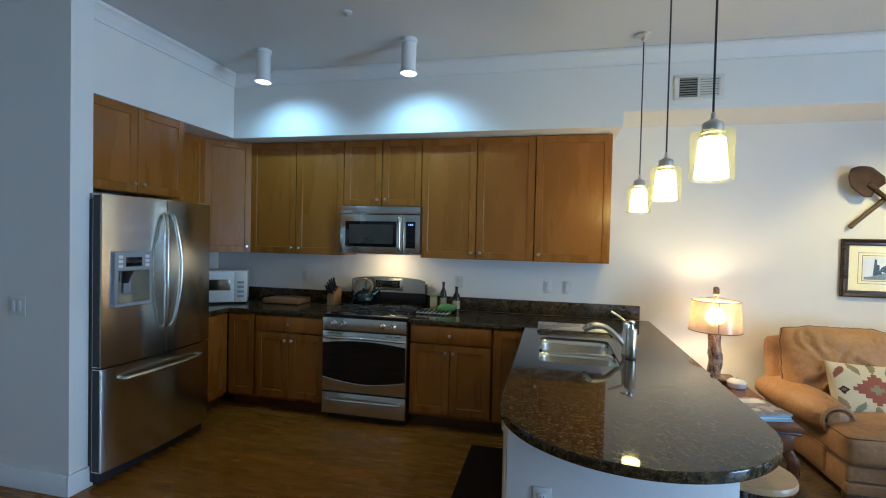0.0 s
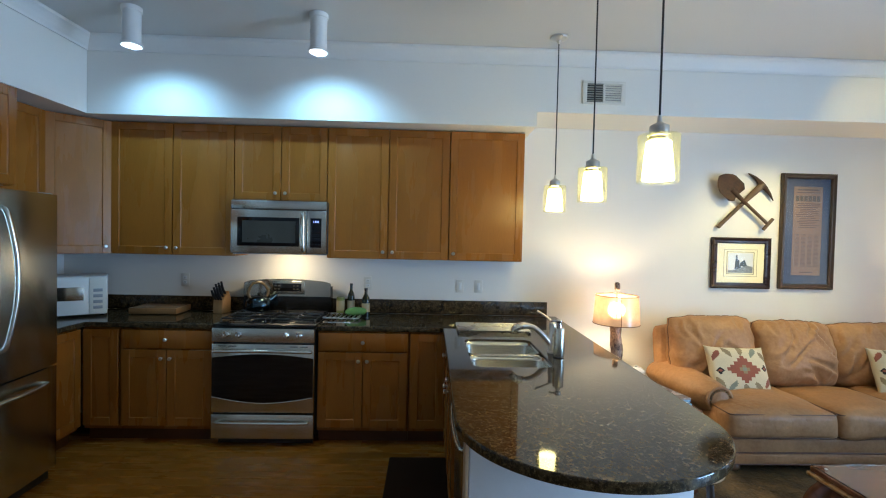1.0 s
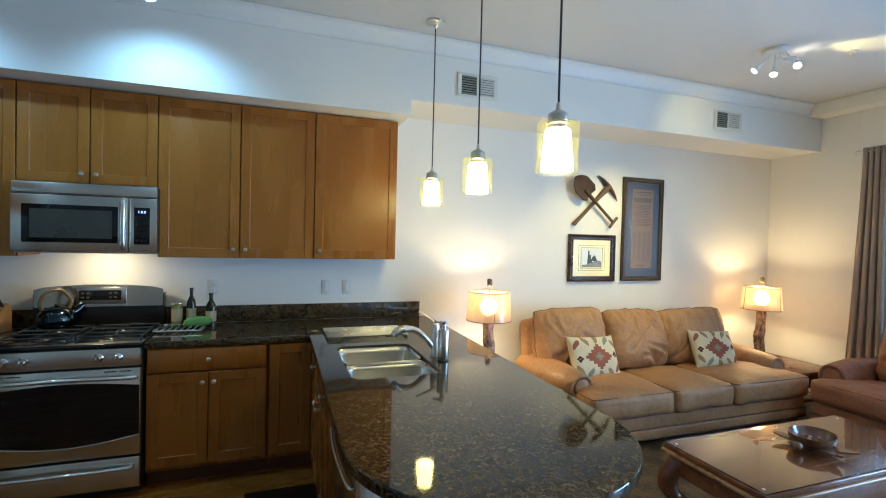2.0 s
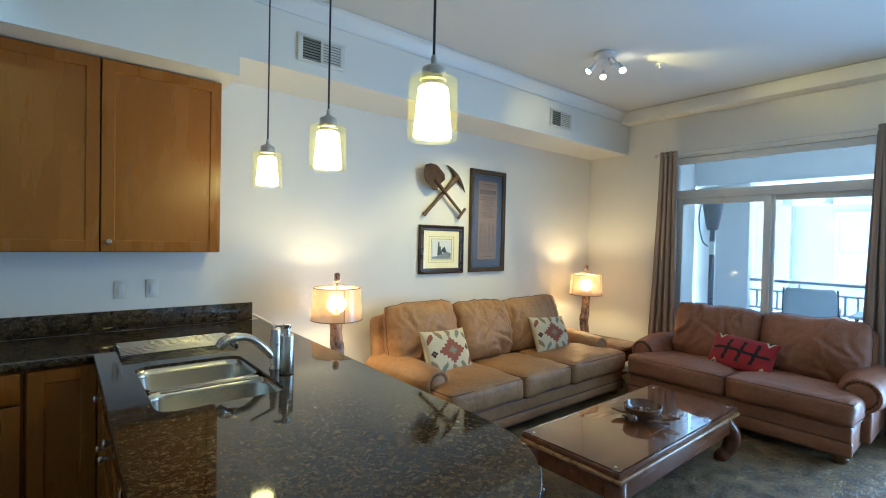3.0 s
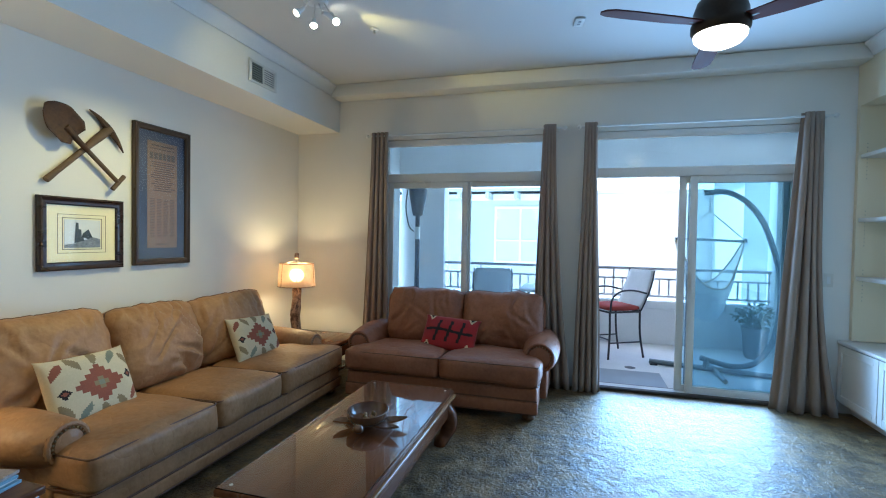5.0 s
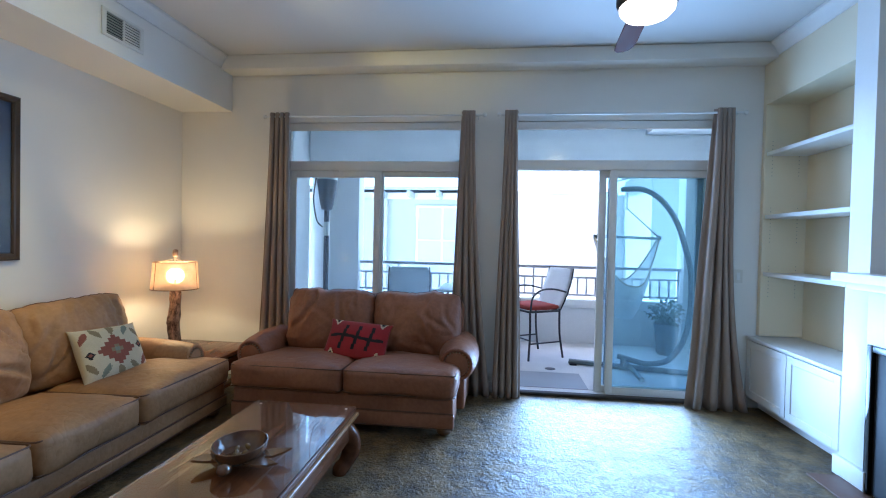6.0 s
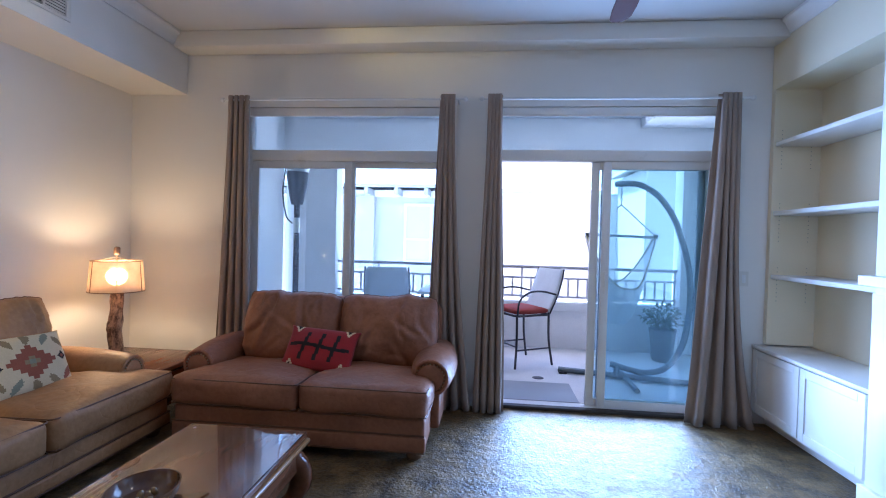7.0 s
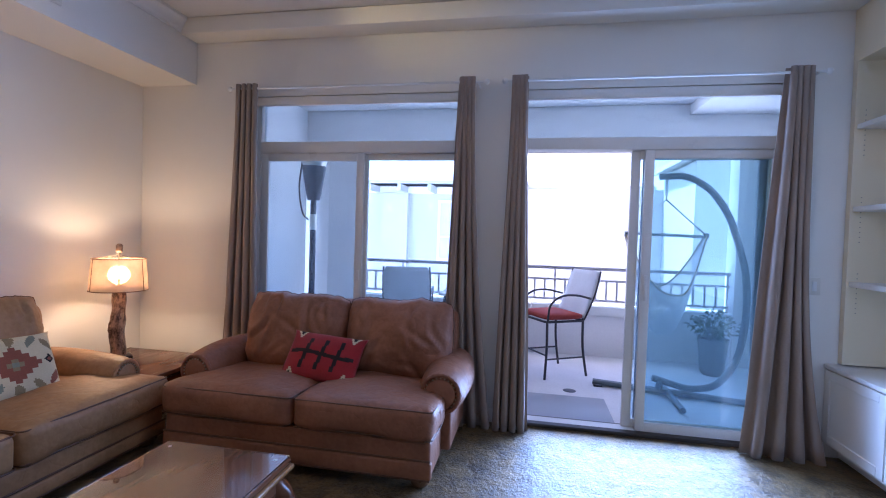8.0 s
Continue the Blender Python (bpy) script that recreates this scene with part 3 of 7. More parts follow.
# floors
floor = structure("floor", B((-4.36, 1.20, -2.36, NY + 0.1, -0.12, -0.012)), TOEK, "hardwood kitchen floor of amber planks")
bm = bmesh.new()
NXC, NYC = 46, 66
grid = [[bm.verts.new((1.2 + (EX + 0.02 - 1.2) * i / NXC, -2.3 + (NY + 2.3) * j / NYC, 0.006 + 0.004 * noise.noise(Vector((i * 0.35, j * 0.35, 0))))) for j in range(NYC + 1)] for i in range(NXC + 1)]
for i in range(NXC):
    for j in range(NYC):
        bm.faces.new((grid[i][j], grid[i + 1][j], grid[i + 1][j + 1], grid[i][j + 1]))
box(bm, 1.2, EX + 0.02, -2.3, NY, -0.12, -0.004)
structure("floor_carpet", bm, CARPET, "beige cut-pile carpet with trodden marks")

# ---- windows and sliding door ----
def frame_box(x0, x1, y0, y1, z0, z1, w):
    """Four rails of a frame in the window wall's plane, mitre-free."""
    return ((x0, x1, y0, y0 + w, z0, z1), (x0, x1, y1 - w, y1, z0, z1), (x0, x1, y0 + w, y1 - w, z0, z0 + w), (x0, x1, y0 + w, y1 - w, z1 - w, z1))


def pane(parent, x, y0, y1, z0, z1, mat):
    ob = part("pane", B((x, x + 0.006, y0, y1, z0, z1)), mat, parent, smooth=0)
    ob.visible_shadow = False
    return ob


def sash(parent, name, x, y0, y1, z0, z1, w, mat, label=""):
    s = part(name, B(*frame_box(x, x + 0.034, y0, y1, z0, z1, w), bevel=0.003), VINYL, parent, label)
    p = part("pane", B((x + 0.014, x + 0.020, y0 + w - 0.004, y1 - w + 0.004, z0 + w - 0.004, z1 - w + 0.004)), mat, s, smooth=0)
    p.visible_shadow = False
    return s


w1 = thing("window_1", "white vinyl slider window under a fixed transom", "window")
w1["kind"] = "structure"
part("window_frame", B(*frame_box(EX + 0.045, EX + 0.13, WY0, WY1, WZ0, HEAD, 0.035), (EX + 0.04, EX + 0.13, WY0 + 0.035, WY1 - 0.035, 2.04, 2.13), bevel=0.003), VINYL, w1)
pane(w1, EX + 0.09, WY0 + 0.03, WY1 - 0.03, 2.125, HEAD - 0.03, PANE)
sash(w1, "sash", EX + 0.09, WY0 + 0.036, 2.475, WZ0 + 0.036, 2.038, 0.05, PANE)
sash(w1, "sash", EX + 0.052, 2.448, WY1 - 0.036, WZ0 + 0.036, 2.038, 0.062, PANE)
part("window_sill", B((EX - 0.02, EX + 0.045, WY0 + 0.002, WY1 - 0.002, WZ0 - 0.0, WZ0 + 0.025), bevel=0.004), TRIM, w1)
part("lock", B((EX + 0.044, EX + 0.052, 2.468, 2.490, 1.02, 1.10), bevel=0.002), WHITEPL, w1)
part("blind_cassette", B((EX + 0.005, EX + 0.044, WY0 + 0.004, WY1 - 0.004, HEAD - 0.072, HEAD - 0.004), bevel=0.008), TRIM, w1)

d1 = thing("door_1", "white vinyl sliding patio door standing half open", "door")
d1["kind"] = "structure"
part("door_frame", B(*frame_box(EX + 0.045, EX + 0.14, DY0, DY1, 0.0, HEAD, 0.035), (EX + 0.04, EX + 0.14, DY0 + 0.035, DY1 - 0.035, 2.06, 2.145), bevel=0.003), VINYL, d1)
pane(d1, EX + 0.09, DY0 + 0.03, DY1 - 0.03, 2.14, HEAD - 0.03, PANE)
leaf = sash(d1, "sliding_leaf", EX + 0.052, DY0 + 0.036, 0.335, 0.036, 2.058, 0.062, TINTPANE)
part("door_handle", B((EX + 0.036, EX + 0.052, 0.292, 0.316, 0.98, 1.16), bevel=0.005), WHITEPL, leaf)
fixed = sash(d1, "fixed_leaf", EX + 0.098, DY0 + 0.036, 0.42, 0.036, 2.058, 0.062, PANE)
part("screen_stile", B((EX + 0.146, EX + 0.172, DY0 + 0.06, DY0 + 0.14, 0.036, 2.055), bevel=0.003), RAILMETAL, d1, "dark stile of the insect screen")
# Mesh sheet added to lay a pale haze over the leaf's view.
sc_ = part("veil_screen", B((EX + 0.156, EX + 0.158, DY0 + 0.14, 0.30, 0.075, 2.02)), MESH, d1, "fine grey mesh added to veil the view outside", smooth=0)
sc_.visible_shadow = False
part("screen_frame", B((EX + 0.148, EX + 0.166, 0.30, 0.33, 0.036, 2.055), (EX + 0.148, EX + 0.166, DY0 + 0.142, 0.298, 0.036, 0.074), (EX + 0.148, EX + 0.166, DY0 + 0.142, 0.298, 2.021, 2.055), bevel=0.002), RAILMETAL, d1, "grey frame of the added veil screen")
part("threshold", B((EX - 0.01, EX + 0.16, DY0 + 0.002, DY1 - 0.002, 0.008, 0.034), bevel=0.003), SILLTRACK, d1, "dark metal sill track")
part("blind_cassette", B((EX + 0.005, EX + 0.044, DY0 + 0.004, DY1 - 0.004, HEAD - 0.072, HEAD - 0.004), bevel=0.008), TRIM, d1)


def curtain(t0, t1, b0, b1, zb, folds, amp, label, seed, flare=0):
    """A pleated panel; t0..t1 its top and b0..b1 its hem along the wall."""
    bm = bmesh.new()
    n, rows, grid = folds * 14, 26, []
    for j in range(rows + 1):
        v = j / rows
        z = 2.55 - (2.55 - zb) * v
        row = []
        for i in range(n + 1):
            u = i / n
            ease = v ** (0.9 + flare * u) if flare else v * v * (3 - 2 * v)
            y = (t0 + (t1 - t0) * u) * (1 - ease) + (b0 + (b1 - b0) * u) * ease
            ph = 2 * math.pi * folds * u + seed
            wob = 0.5 * noise.noise(Vector((u * 3 + seed, v * 2.2, 0)))
            a = amp * (0.65 + 0.5 * v)
            y += 0.010 * math.sin(2 * ph) * (1 if v < 0.9 else 1.3)
            row.append(bm.verts.new((5.372 + a * math.sin(ph + wob * 1.6) + 0.012 * wob, y, z)))
        grid.append(row)
    for j in range(rows):
        for i in range(n):
            bm.faces.new((grid[j][i], grid[j][i + 1], grid[j + 1][i + 1], grid[j + 1][i]))
    ob = link("curtain", bm, FABRIC, smooth=180)
    so = ob.modifiers.new("thick", "SOLIDIFY")
    so.thickness = 0.003
    return tagged(ob, label, "curtain", "curtains at the window wall")


curtain(3.475, 3.285, 3.56, 3.25, 0.012, 4, 0.030, "taupe grommet curtain drawn beside the window", 0.3)
curtain(1.665, 1.555, 1.74, 1.36, 0.012, 4, 0.028, "taupe curtain bunched behind the loveseat", 1.1, 0.8)
curtain(1.285, 1.18, 1.35, 1.11, 0.008, 4, 0.030, "taupe curtain hanging to the carpet beside the door", 2.0)
curtain(-0.468, -0.612, -0.305, -0.795, 0.010, 4, 0.036, "taupe curtain flaring onto the carpet", 0.7, 3)
for y0, y1 in ((3.52, 1.47), (1.34, -0.70)):
    r = thing("curtain_rod", "slim white curtain rod with ball ends", "curtain rod", group="curtain rods")
    part("rod", tube(bmesh.new(), [(5.372, y0, 2.515), (5.372, y1, 2.515)], 0.009, 10), WHITEPL, r)
    for y in (y0, y1):
        bm = bmesh.new()
        bmesh.ops.create_uvsphere(bm, u_segments=12, v_segments=8, radius=0.020, matrix=Matrix.Translation((5.372, y, 2.515)))
        part("finial", bm, WHITEPL, r)
        bm = B((5.366, EX - 0.002, y - (0.06 if y == y0 else -0.06) - 0.006, y - (0.06 if y == y0 else -0.06) + 0.006, 2.505, 2.512))
        part("bracket", bm, WHITEPL, r)

# ---- fitted shelves and fireplace ----
SY, NB = -0.90, -1.24      # face of the shelf wall, back of the niche
NX0, NX1 = 4.316, 5.455     # niche
structure("wall_niche_end", B((NX1, EX - 0.003, NB, SY, 0.64, 2.60)), LAMPLITWALL, "off-white end wall of the shelf niche")
structure("wall_niche_header", B((2.8, EX - 0.003, NB - 0.15, SY, 2.60, CZ - 0.003)), LAMPLITWALL, "off-white wall over the shelf niche")
structure("wall_niche_back", B((NX0 - 0.02, EX - 0.003, NB - 0.15, NB, 0.0, 2.60)), LAMPLITWALL, "off-white back wall of the shelf niche")
structure("chimney_breast", B((4.146, NX0, NB - 0.15, -0.80, 0.012, CZ - 0.003), (2.8, 4.146, NB - 0.15, -0.80, 0.012, 1.20), (2.8, 4.146, NB - 0.15, -1.05, 1.20, CZ - 0.003)), TRIM, "white painted chimney breast with a recess over the mantel")
bk = thing("fitted_bookcase", "white fitted bookcase with bare shelves", "bookcase")
for k, z in enumerate((1.150, 1.636, 2.165)):
    sh = part("shelf", B((NX0 + 0.003, NX1 - 0.003, NB + 0.004, SY - 0.012, z, z + 0.032), bevel=0.003), TRIM, bk)
# Grey discs draw the shade of the peg holes on the surface.
bm = bmesh.new()
for z0, z1 in ((0.98, 1.26), (1.44, 1.76), (2.0, 2.30)):
    z = z0
    while z < z1:
        for y in (SY - 0.06, NB + 0.07):
            cyl(bm, 0.0035, 0, 0.002, 8, m=pose(NX1 - 0.0005, y, z, 0, -90, 0))
        z += 0.032
part("peg_holes", bm, VENTSLAT, bk)["kind"] = "stuff"
lc = thing("low_cabinet", "white low cabinet with framed doors under the shelves", "cabinet")
part("body", B((NX0 + 0.003, EX - 0.004, NB + 0.004, -0.845, 0.10, 0.605)), TRIM, lc)
part("top", B((NX0 - 0.02, EX - 0.004, NB + 0.004, -0.818, 0.607, 0.632), bevel=0.004), TRIM, lc)
part("plinth", B((NX0 + 0.003, EX - 0.004, NB + 0.1, -0.93, 0.012, 0.098)), TRIM, lc)


def shaker(w, h, t=0.02, rail=0.06, deep=0.007, slope=0.004):
    """A framed door, its face towards -y, centred at 0, from z 0 to h: the four rails, and the sunk panel with its sloping border."""
    x = w / 2
    rails = B((-x, -x + rail, -t, 0, 0, h), (x - rail, x, -t, 0, 0, h), (-x + rail, x - rail, -t, 0, 0, rail), (-x + rail, x - rail, -t, 0, h - rail, h), bevel=0.0015, seg=1)
    bm = bmesh.new()
    loops = []
    for inset, y in ((rail - 0.002, -0.002), (rail - 0.002, -t + 0.0018), (rail + slope, -t + deep)):
        loops.append([bm.verts.new(v) for v in ((-x + inset, y, inset), (x - inset, y, inset), (x - inset, y, h - inset), (-x + inset, y, h - inset))])
    for a, b in zip(loops, loops[1:]):
        for k in range(4):
            bm.faces.new((a[k], a[(k + 1) % 4], b[(k + 1) % 4], b[k]))
    bm.faces.new(loops[-1])
    bm.faces.new(loops[0][::-1])
    bmesh.ops.recalc_face_normals(bm, faces=bm.faces)
    return rails, bm


def knob_mesh():
    bm = bmesh.new()
    return lathe(bm, [(0, 0), (0.006, 0), (0.006, 0.012), (0.013, 0.017), (0.015, 0.024), (0.010, 0.030), (0, 0.031)], 14, pose(0, 0, 0, 90, 0, 0))


def door(parent, name, place, w, h, turn=0, mat=None, knob=None, rail=0.06, label=""):
    """A shaker door with its panel and a round knob at knob=(x, z)."""
    fr, pn = shaker(w, h, rail=rail)
    d = part(name, fr, mat or MAPLE, parent, label)
    d.matrix_basis = pose(*place, 0, 0, turn)
    part("panel", pn, mat or MAPLE, d, smooth=0)
    if knob:
        k = part("knob", knob_mesh(), NICKEL, d, "satin nickel knob")
        k.location = (knob[0], -0.02, knob[1])
    return d


for xa, xb in ((4.942, 5.49), (4.385, 4.932)):
    door(lc, "door", ((xa + xb) / 2, -0.846, 0.12), xb - xa, 0.475, 180, TRIM, None, 0.055)

fp = thing("fireplace", "white painted mantel and surround round a black firebox", "fireplace")
part("mantel_shelf", B((2.7, 4.211, -0.797, -0.635, 1.208, 1.258), (2.75, 4.166, -0.797, -0.69, 1.165, 1.206), bevel=0.004), TRIM, fp)
part("pilaster", B((4.106, 4.313, -0.797, -0.785, 0.13, 1.162), bevel=0.003), TRIM, fp)
part("pilaster_base", B((4.086, 4.336, -0.797, -0.762, 0.014, 0.128), bevel=0.004), TRIM, fp)
part("frieze", B((2.82, 4.104, -0.797, -0.765, 0.86, 1.162), bevel=0.004), TRIM, fp)
part("firebox", B((2.82, 4.066, -0.797, -0.790, 0.02, 0.857)), FIREBOX, fp, "black metal firebox face")
part("firebox_trim", B((4.068, 4.104, -0.797, -0.770, 0.02, 0.857), (2.82, 4.066, -0.789, -0.770, 0.82, 0.857), bevel=0.003), BLACK, fp)
part("hearth", B((2.8, 4.276, -0.76, -0.58, 0.010, 0.022), bevel=0.003), TOEK, fp, "dark stone hearth strip")


def plate(name, place, turn, kind, label):
    """A wall plate; kind outlet, switch or double."""
    w = 0.135 if kind == "double" else 0.07
    p = thing(name, label, "wall plate", place, turn, "wall plates")
    part("cover", B((-w / 2, w / 2, -0.006, -0.0015, -0.058, 0.058), bevel=0.002), ALMOND, p)
    for cx in ((-0.024, 0.024) if kind == "double" else (0,)):
        if kind == "outlet":
            for cz in (-0.021, 0.021):
                o = part("socket", B((cx - 0.016, cx + 0.016, -0.0085, -0.006, cz - 0.014, cz + 0.014), bevel=0.002), WHITEPL, p)
                part("slots", B((cx - 0.007, cx - 0.005, -0.0092, -0.0084, cz - 0.004, cz + 0.006), (cx + 0.005, cx + 0.007, -0.0092, -0.0084, cz - 0.004, cz + 0.006)), DARKPL, o)
        else:
            part("rocker", B((cx - 0.014, cx + 0.014, -0.010, -0.006, -0.032, 0.032), bevel=0.002), WHITEPL, p)
    return p


plate("outlet", (-1.94, NY, 1.18), 0, "outlet", "almond outlet plate above the backsplash")
plate("outlet", (-0.34, NY, 1.18), 0, "outlet", "almond outlet plate above the backsplash")
plate("light_switch", (0.483, NY, 1.17), 0, "switch", "almond rocker switch plate above the backsplash")
plate("light_switch", (0.65, NY, 1.17), 0, "switch", "almond rocker switch plate above the backsplash")
plate("light_switch", (-2.66, 2.27, 1.12), 0, "double", "almond double rocker switch on the wall end")
plate("light_switch", (EX, -0.74, 1.14), -90, "switch", "white rocker switch between curtain and shelves")
plate("outlet", (0.49, 1.90, 0.585), 0, "outlet", "white outlet on the counter end wall")
plate("outlet", (1.90, NY, 0.42), 0, "outlet", "white outlet low behind the end table")


def vent(x0, x1, zc):
    v = thing("air_vent", "white metal register with two louvre panels", "vent", ((x0 + x1) / 2, SOFY - 0.002, zc), 0, "soffit registers")
    w = (x1 - x0) / 2
    part("frame", B((-w, w, -0.010, 0, 0.072, 0.092), (-w, w, -0.010, 0, -0.092, -0.072), (-w, -w + 0.035, -0.010, 0, -0.072, 0.072), (w - 0.035, w, -0.010, 0, -0.072, 0.072), (-0.009, 0.009, -0.010, 0, -0.072, 0.072), bevel=0.002), ALMOND, v)
    # Near-black backing carries the inner shade of the duct.
    part("backing", B((-w + 0.03, w - 0.03, -0.002, 0, -0.072, 0.072)), VENTDARK, v)
    for side in (-1, 1):
        for k in range(8):
            z = -0.064 + k * 0.0183
            c = side * (w - 0.035 + 0.009) / 2
            h = (w - 0.044) / 2
            # Left slats take the shade tone, right slats the plain almond.
            s = part("slat", B((-h, h, -0.0010, 0.0010, -0.0055 if side < 0 else -0.0095, 0.0055 if side < 0 else 0.0095)), VENTSLAT if side < 0 else ALMOND, v, smooth=0)
            s.matrix_basis = pose(c, -0.007, z, 62 if side < 0 else -28, 0, 0)
    return v


vent(1.373, 1.712, 2.762)
vent(3.978, 4.338, 2.784)


# ---- kitchen cabinets ----
def cabinet(name, label, place, w, d, z0, z1, turn=0, doors=(), drawer=None, group="", toe=False):
    """A cabinet, its back at local y=0 and its front towards -y, centred in x. doors: (x0, x1, z0, z1, knob)."""
    c = thing(name, label, "cabinet", place, turn, group)
    part("body", B((-w / 2, w / 2, -d + 0.014, 0, z0, z1), bevel=0.001, seg=1), MAPLE, c, smooth=0)
    if toe:
        part("toe_kick", B((-w / 2, w / 2, -d + 0.07, -0.02, 0.0, z0 - 0.001)), TOEK, c, "dark recessed toe kick")
    for x0, x1, a, b, knob in doors:
        door(c, "door", ((x0 + x1) / 2, -d - 0.001, a), x1 - x0, b - a, 0, None, knob)
    if drawer:
        x0, x1, a, b = drawer
        f = part("drawer_front", B((x0, x1, -d - 0.021, -d - 0.001, a, b), bevel=0.004), MAPLE, c)
        k = part("knob", knob_mesh(), NICKEL, f, "satin nickel knob")
        k.location = ((x0 + x1) / 2, -d - 0.021, (a + b) / 2)
    return c


UZ0, UZ1 = 1.412, 2.478
G = "wall cabinets"


def wall_cab(xa, xb, z0, z1, n, label, knobs="inner"):
    w, d, gap = xb - xa, 0.305, 0.004
    doors = []
    for k in range(n):
        a, b = -w / 2 + k * w / n + gap, -w / 2 + (k + 1) * w / n - gap
        kx = (b - a) / 2 - 0.035
        right = (k == 0 and n == 2)
        doors.append((a, b, z0 + 0.004, z1 - 0.004, (kx if right else -kx, 0.055)))
    return cabinet("wall_cabinet", label, ((xa + xb) / 2, NY - 0.002, 0), w - 0.002, d, z0, z1, 0, doors, None, G)


wall_cab(-2.374, -1.393, UZ0, UZ1, 2, "honey-stained maple wall cabinet with two tall doors")
wall_cab(-1.393, -0.642, 1.872, UZ1, 2, "short honey maple wall cabinet above the microwave")
wall_cab(-0.642, 0.358, UZ0, UZ1, 2, "honey-stained maple wall cabinet with two tall doors")
wall_cab(0.358, 0.974, UZ0, UZ1, 1, "honey maple end wall cabinet with one door")
# diagonal corner cabinet
cc = thing("corner_cabinet", "honey maple corner wall cabinet with a slanted door", "cabinet", (0, 0, 0), 0, G)
bm = prism(bmesh.new(), [(WX + 0.002, NY - 0.002), (-2.376, NY - 0.002), (-2.376, 4.145), (-2.68, 3.842), (WX + 0.002, 3.842)], UZ0, UZ1)
part("body", bm, MAPLE, cc, smooth=0)
door(cc, "door", (-2.528 + 0.001, 3.9935 - 0.001, UZ0 + 0.004), 0.418, UZ1 - UZ0 - 0.008, 45, None, (0.165, 0.055))
cabinet("wall_cabinet", "honey maple wall cabinet beside the refrigerator", (WX + 0.002, 3.573, 0), 0.534, 0.305, UZ0, UZ1, 90,
        [(-0.263, 0.263, UZ0 + 0.004, UZ1 - 0.004, (0.2, 0.055))], None, G)
cabinet("wall_cabinet", "deep honey maple cabinet over the refrigerator", (WX + 0.002, 2.862, 0), 0.874, 0.562, 1.865, UZ1, 90,
        [(-0.433, -0.002, 1.869, UZ1 - 0.004, (0.18, 0.06)), (0.002, 0.433, 1.869, UZ1 - 0.004, (-0.18, 0.06))], None, G)
# base cabinets
GB = "base cabinets"
BZ0, BZ1, BD = 0.10, 0.874, 0.59


def base_cab(xa, xb, label, drawer=True):
    w = xb - xa
    if drawer:
        top = 0.712
        kx = w / 4 - 0.0375
        doors = [(-w / 2 + 0.012, -0.003, 0.135, top, (kx, 0.515)), (0.003, w / 2 - 0.012, 0.135, top, (-kx, 0.515))]
        return cabinet("base_cabinet", label, ((xa + xb) / 2, NY - 0.022, 0), w - 0.002, BD, BZ0, BZ1, 0, doors, (-w / 2 + 0.012, w / 2 - 0.012, 0.722, 0.862), GB, True)
    return cabinet("base_cabinet", label, ((xa + xb) / 2, NY - 0.022, 0), w - 0.002, BD, BZ0, BZ1, 0, [(-w / 2 + 0.012, w / 2 - 0.012, 0.135, 0.862, None)], None, GB, True)


base_cab(-2.38, -2.10, "narrow honey maple corner base cabinet", False)
base_cab(-2.10, -1.41, "honey maple base cabinet with drawer and two doors")
base_cab(-0.636, 0.062, "honey maple base cabinet with drawer and two doors")
base_cab(0.062, 0.345, "narrow honey maple base cabinet beside the peninsula", False)
cabinet("base_cabinet", "honey maple base cabinet beside the refrigerator", (WX + 0.002, 3.56, 0), 0.50, 0.592, BZ0, BZ1, 90, [(-0.24, 0.24, 0.135, 0.862, None)], None, GB, True)
# peninsula: sink cabinet, dishwasher, corner stile, drywall shell
pc = thing("base_cabinet", "honey maple sink base cabinet of the peninsula", "cabinet", (0.955, 3.19, 0), -90, GB)
part("body", B((-0.63, 0.62, -0.60, -0.58, BZ0, BZ1), (-0.63, 0.62, -0.58, 0, BZ0, 0.66)), MAPLE, pc, smooth=0)
part("toe_kick", B((-0.63, 0.62, -0.53, -0.02, 0, BZ0 - 0.001)), TOEK, pc)
for x0, x1, kx in ((-0.55, -0.004, -0.22), (0.004, 0.55, 0.22)):
    door(pc, "door", ((x0 + x1) / 2, -0.601, 0.135), x1 - x0, 0.577, 0, None, (-kx, 0.515))
    f = part("drawer_front", B((x0, x1, -0.621, -0.601, 0.722, 0.862), bevel=0.004), MAPLE, pc)
    k = part("knob", knob_mesh(), NICKEL, f)
    k.location = ((x0 + x1) / 2, -0.621, 0.792)
dw = thing("dishwasher", "stainless dishwasher with a bowed handle", "dishwasher", (0.955, 2.26, 0), -90)
part("body", B((-0.298, 0.298, -0.58, 0, 0.10, 0.872)), GREYPL, dw)
part("door", B((-0.296, 0.296, -0.612, -0.582, 0.115, 0.868), bevel=0.006), STEELH, dw)
part("handle", tube(bmesh.new(), arc([(-0.25, -0.612, 0.80), (-0.22, -0.632, 0.80), (0, -0.642, 0.80), (0.22, -0.632, 0.80), (0.25, -0.612, 0.80)]), 0.009, 10), STEELH, dw)
part("toe_kick", B((-0.296, 0.296, -0.54, 0, 0.0, 0.098)), DARKPL, dw)
structure("wall_peninsula", B((0.352, 1.17, 1.90, 1.958, 0, 0.874), (0.96, 1.17, 1.958, NY - 0.003, 0, 0.874), bevel=0.006), KNEE, "orange-peel textured white half wall under the counter")
structure("trim_peninsula_stile", B((0.336, 0.351, 1.90, 1.96, 0, 0.874), bevel=0.002), MAPLE_END, "pale maple corner stile")
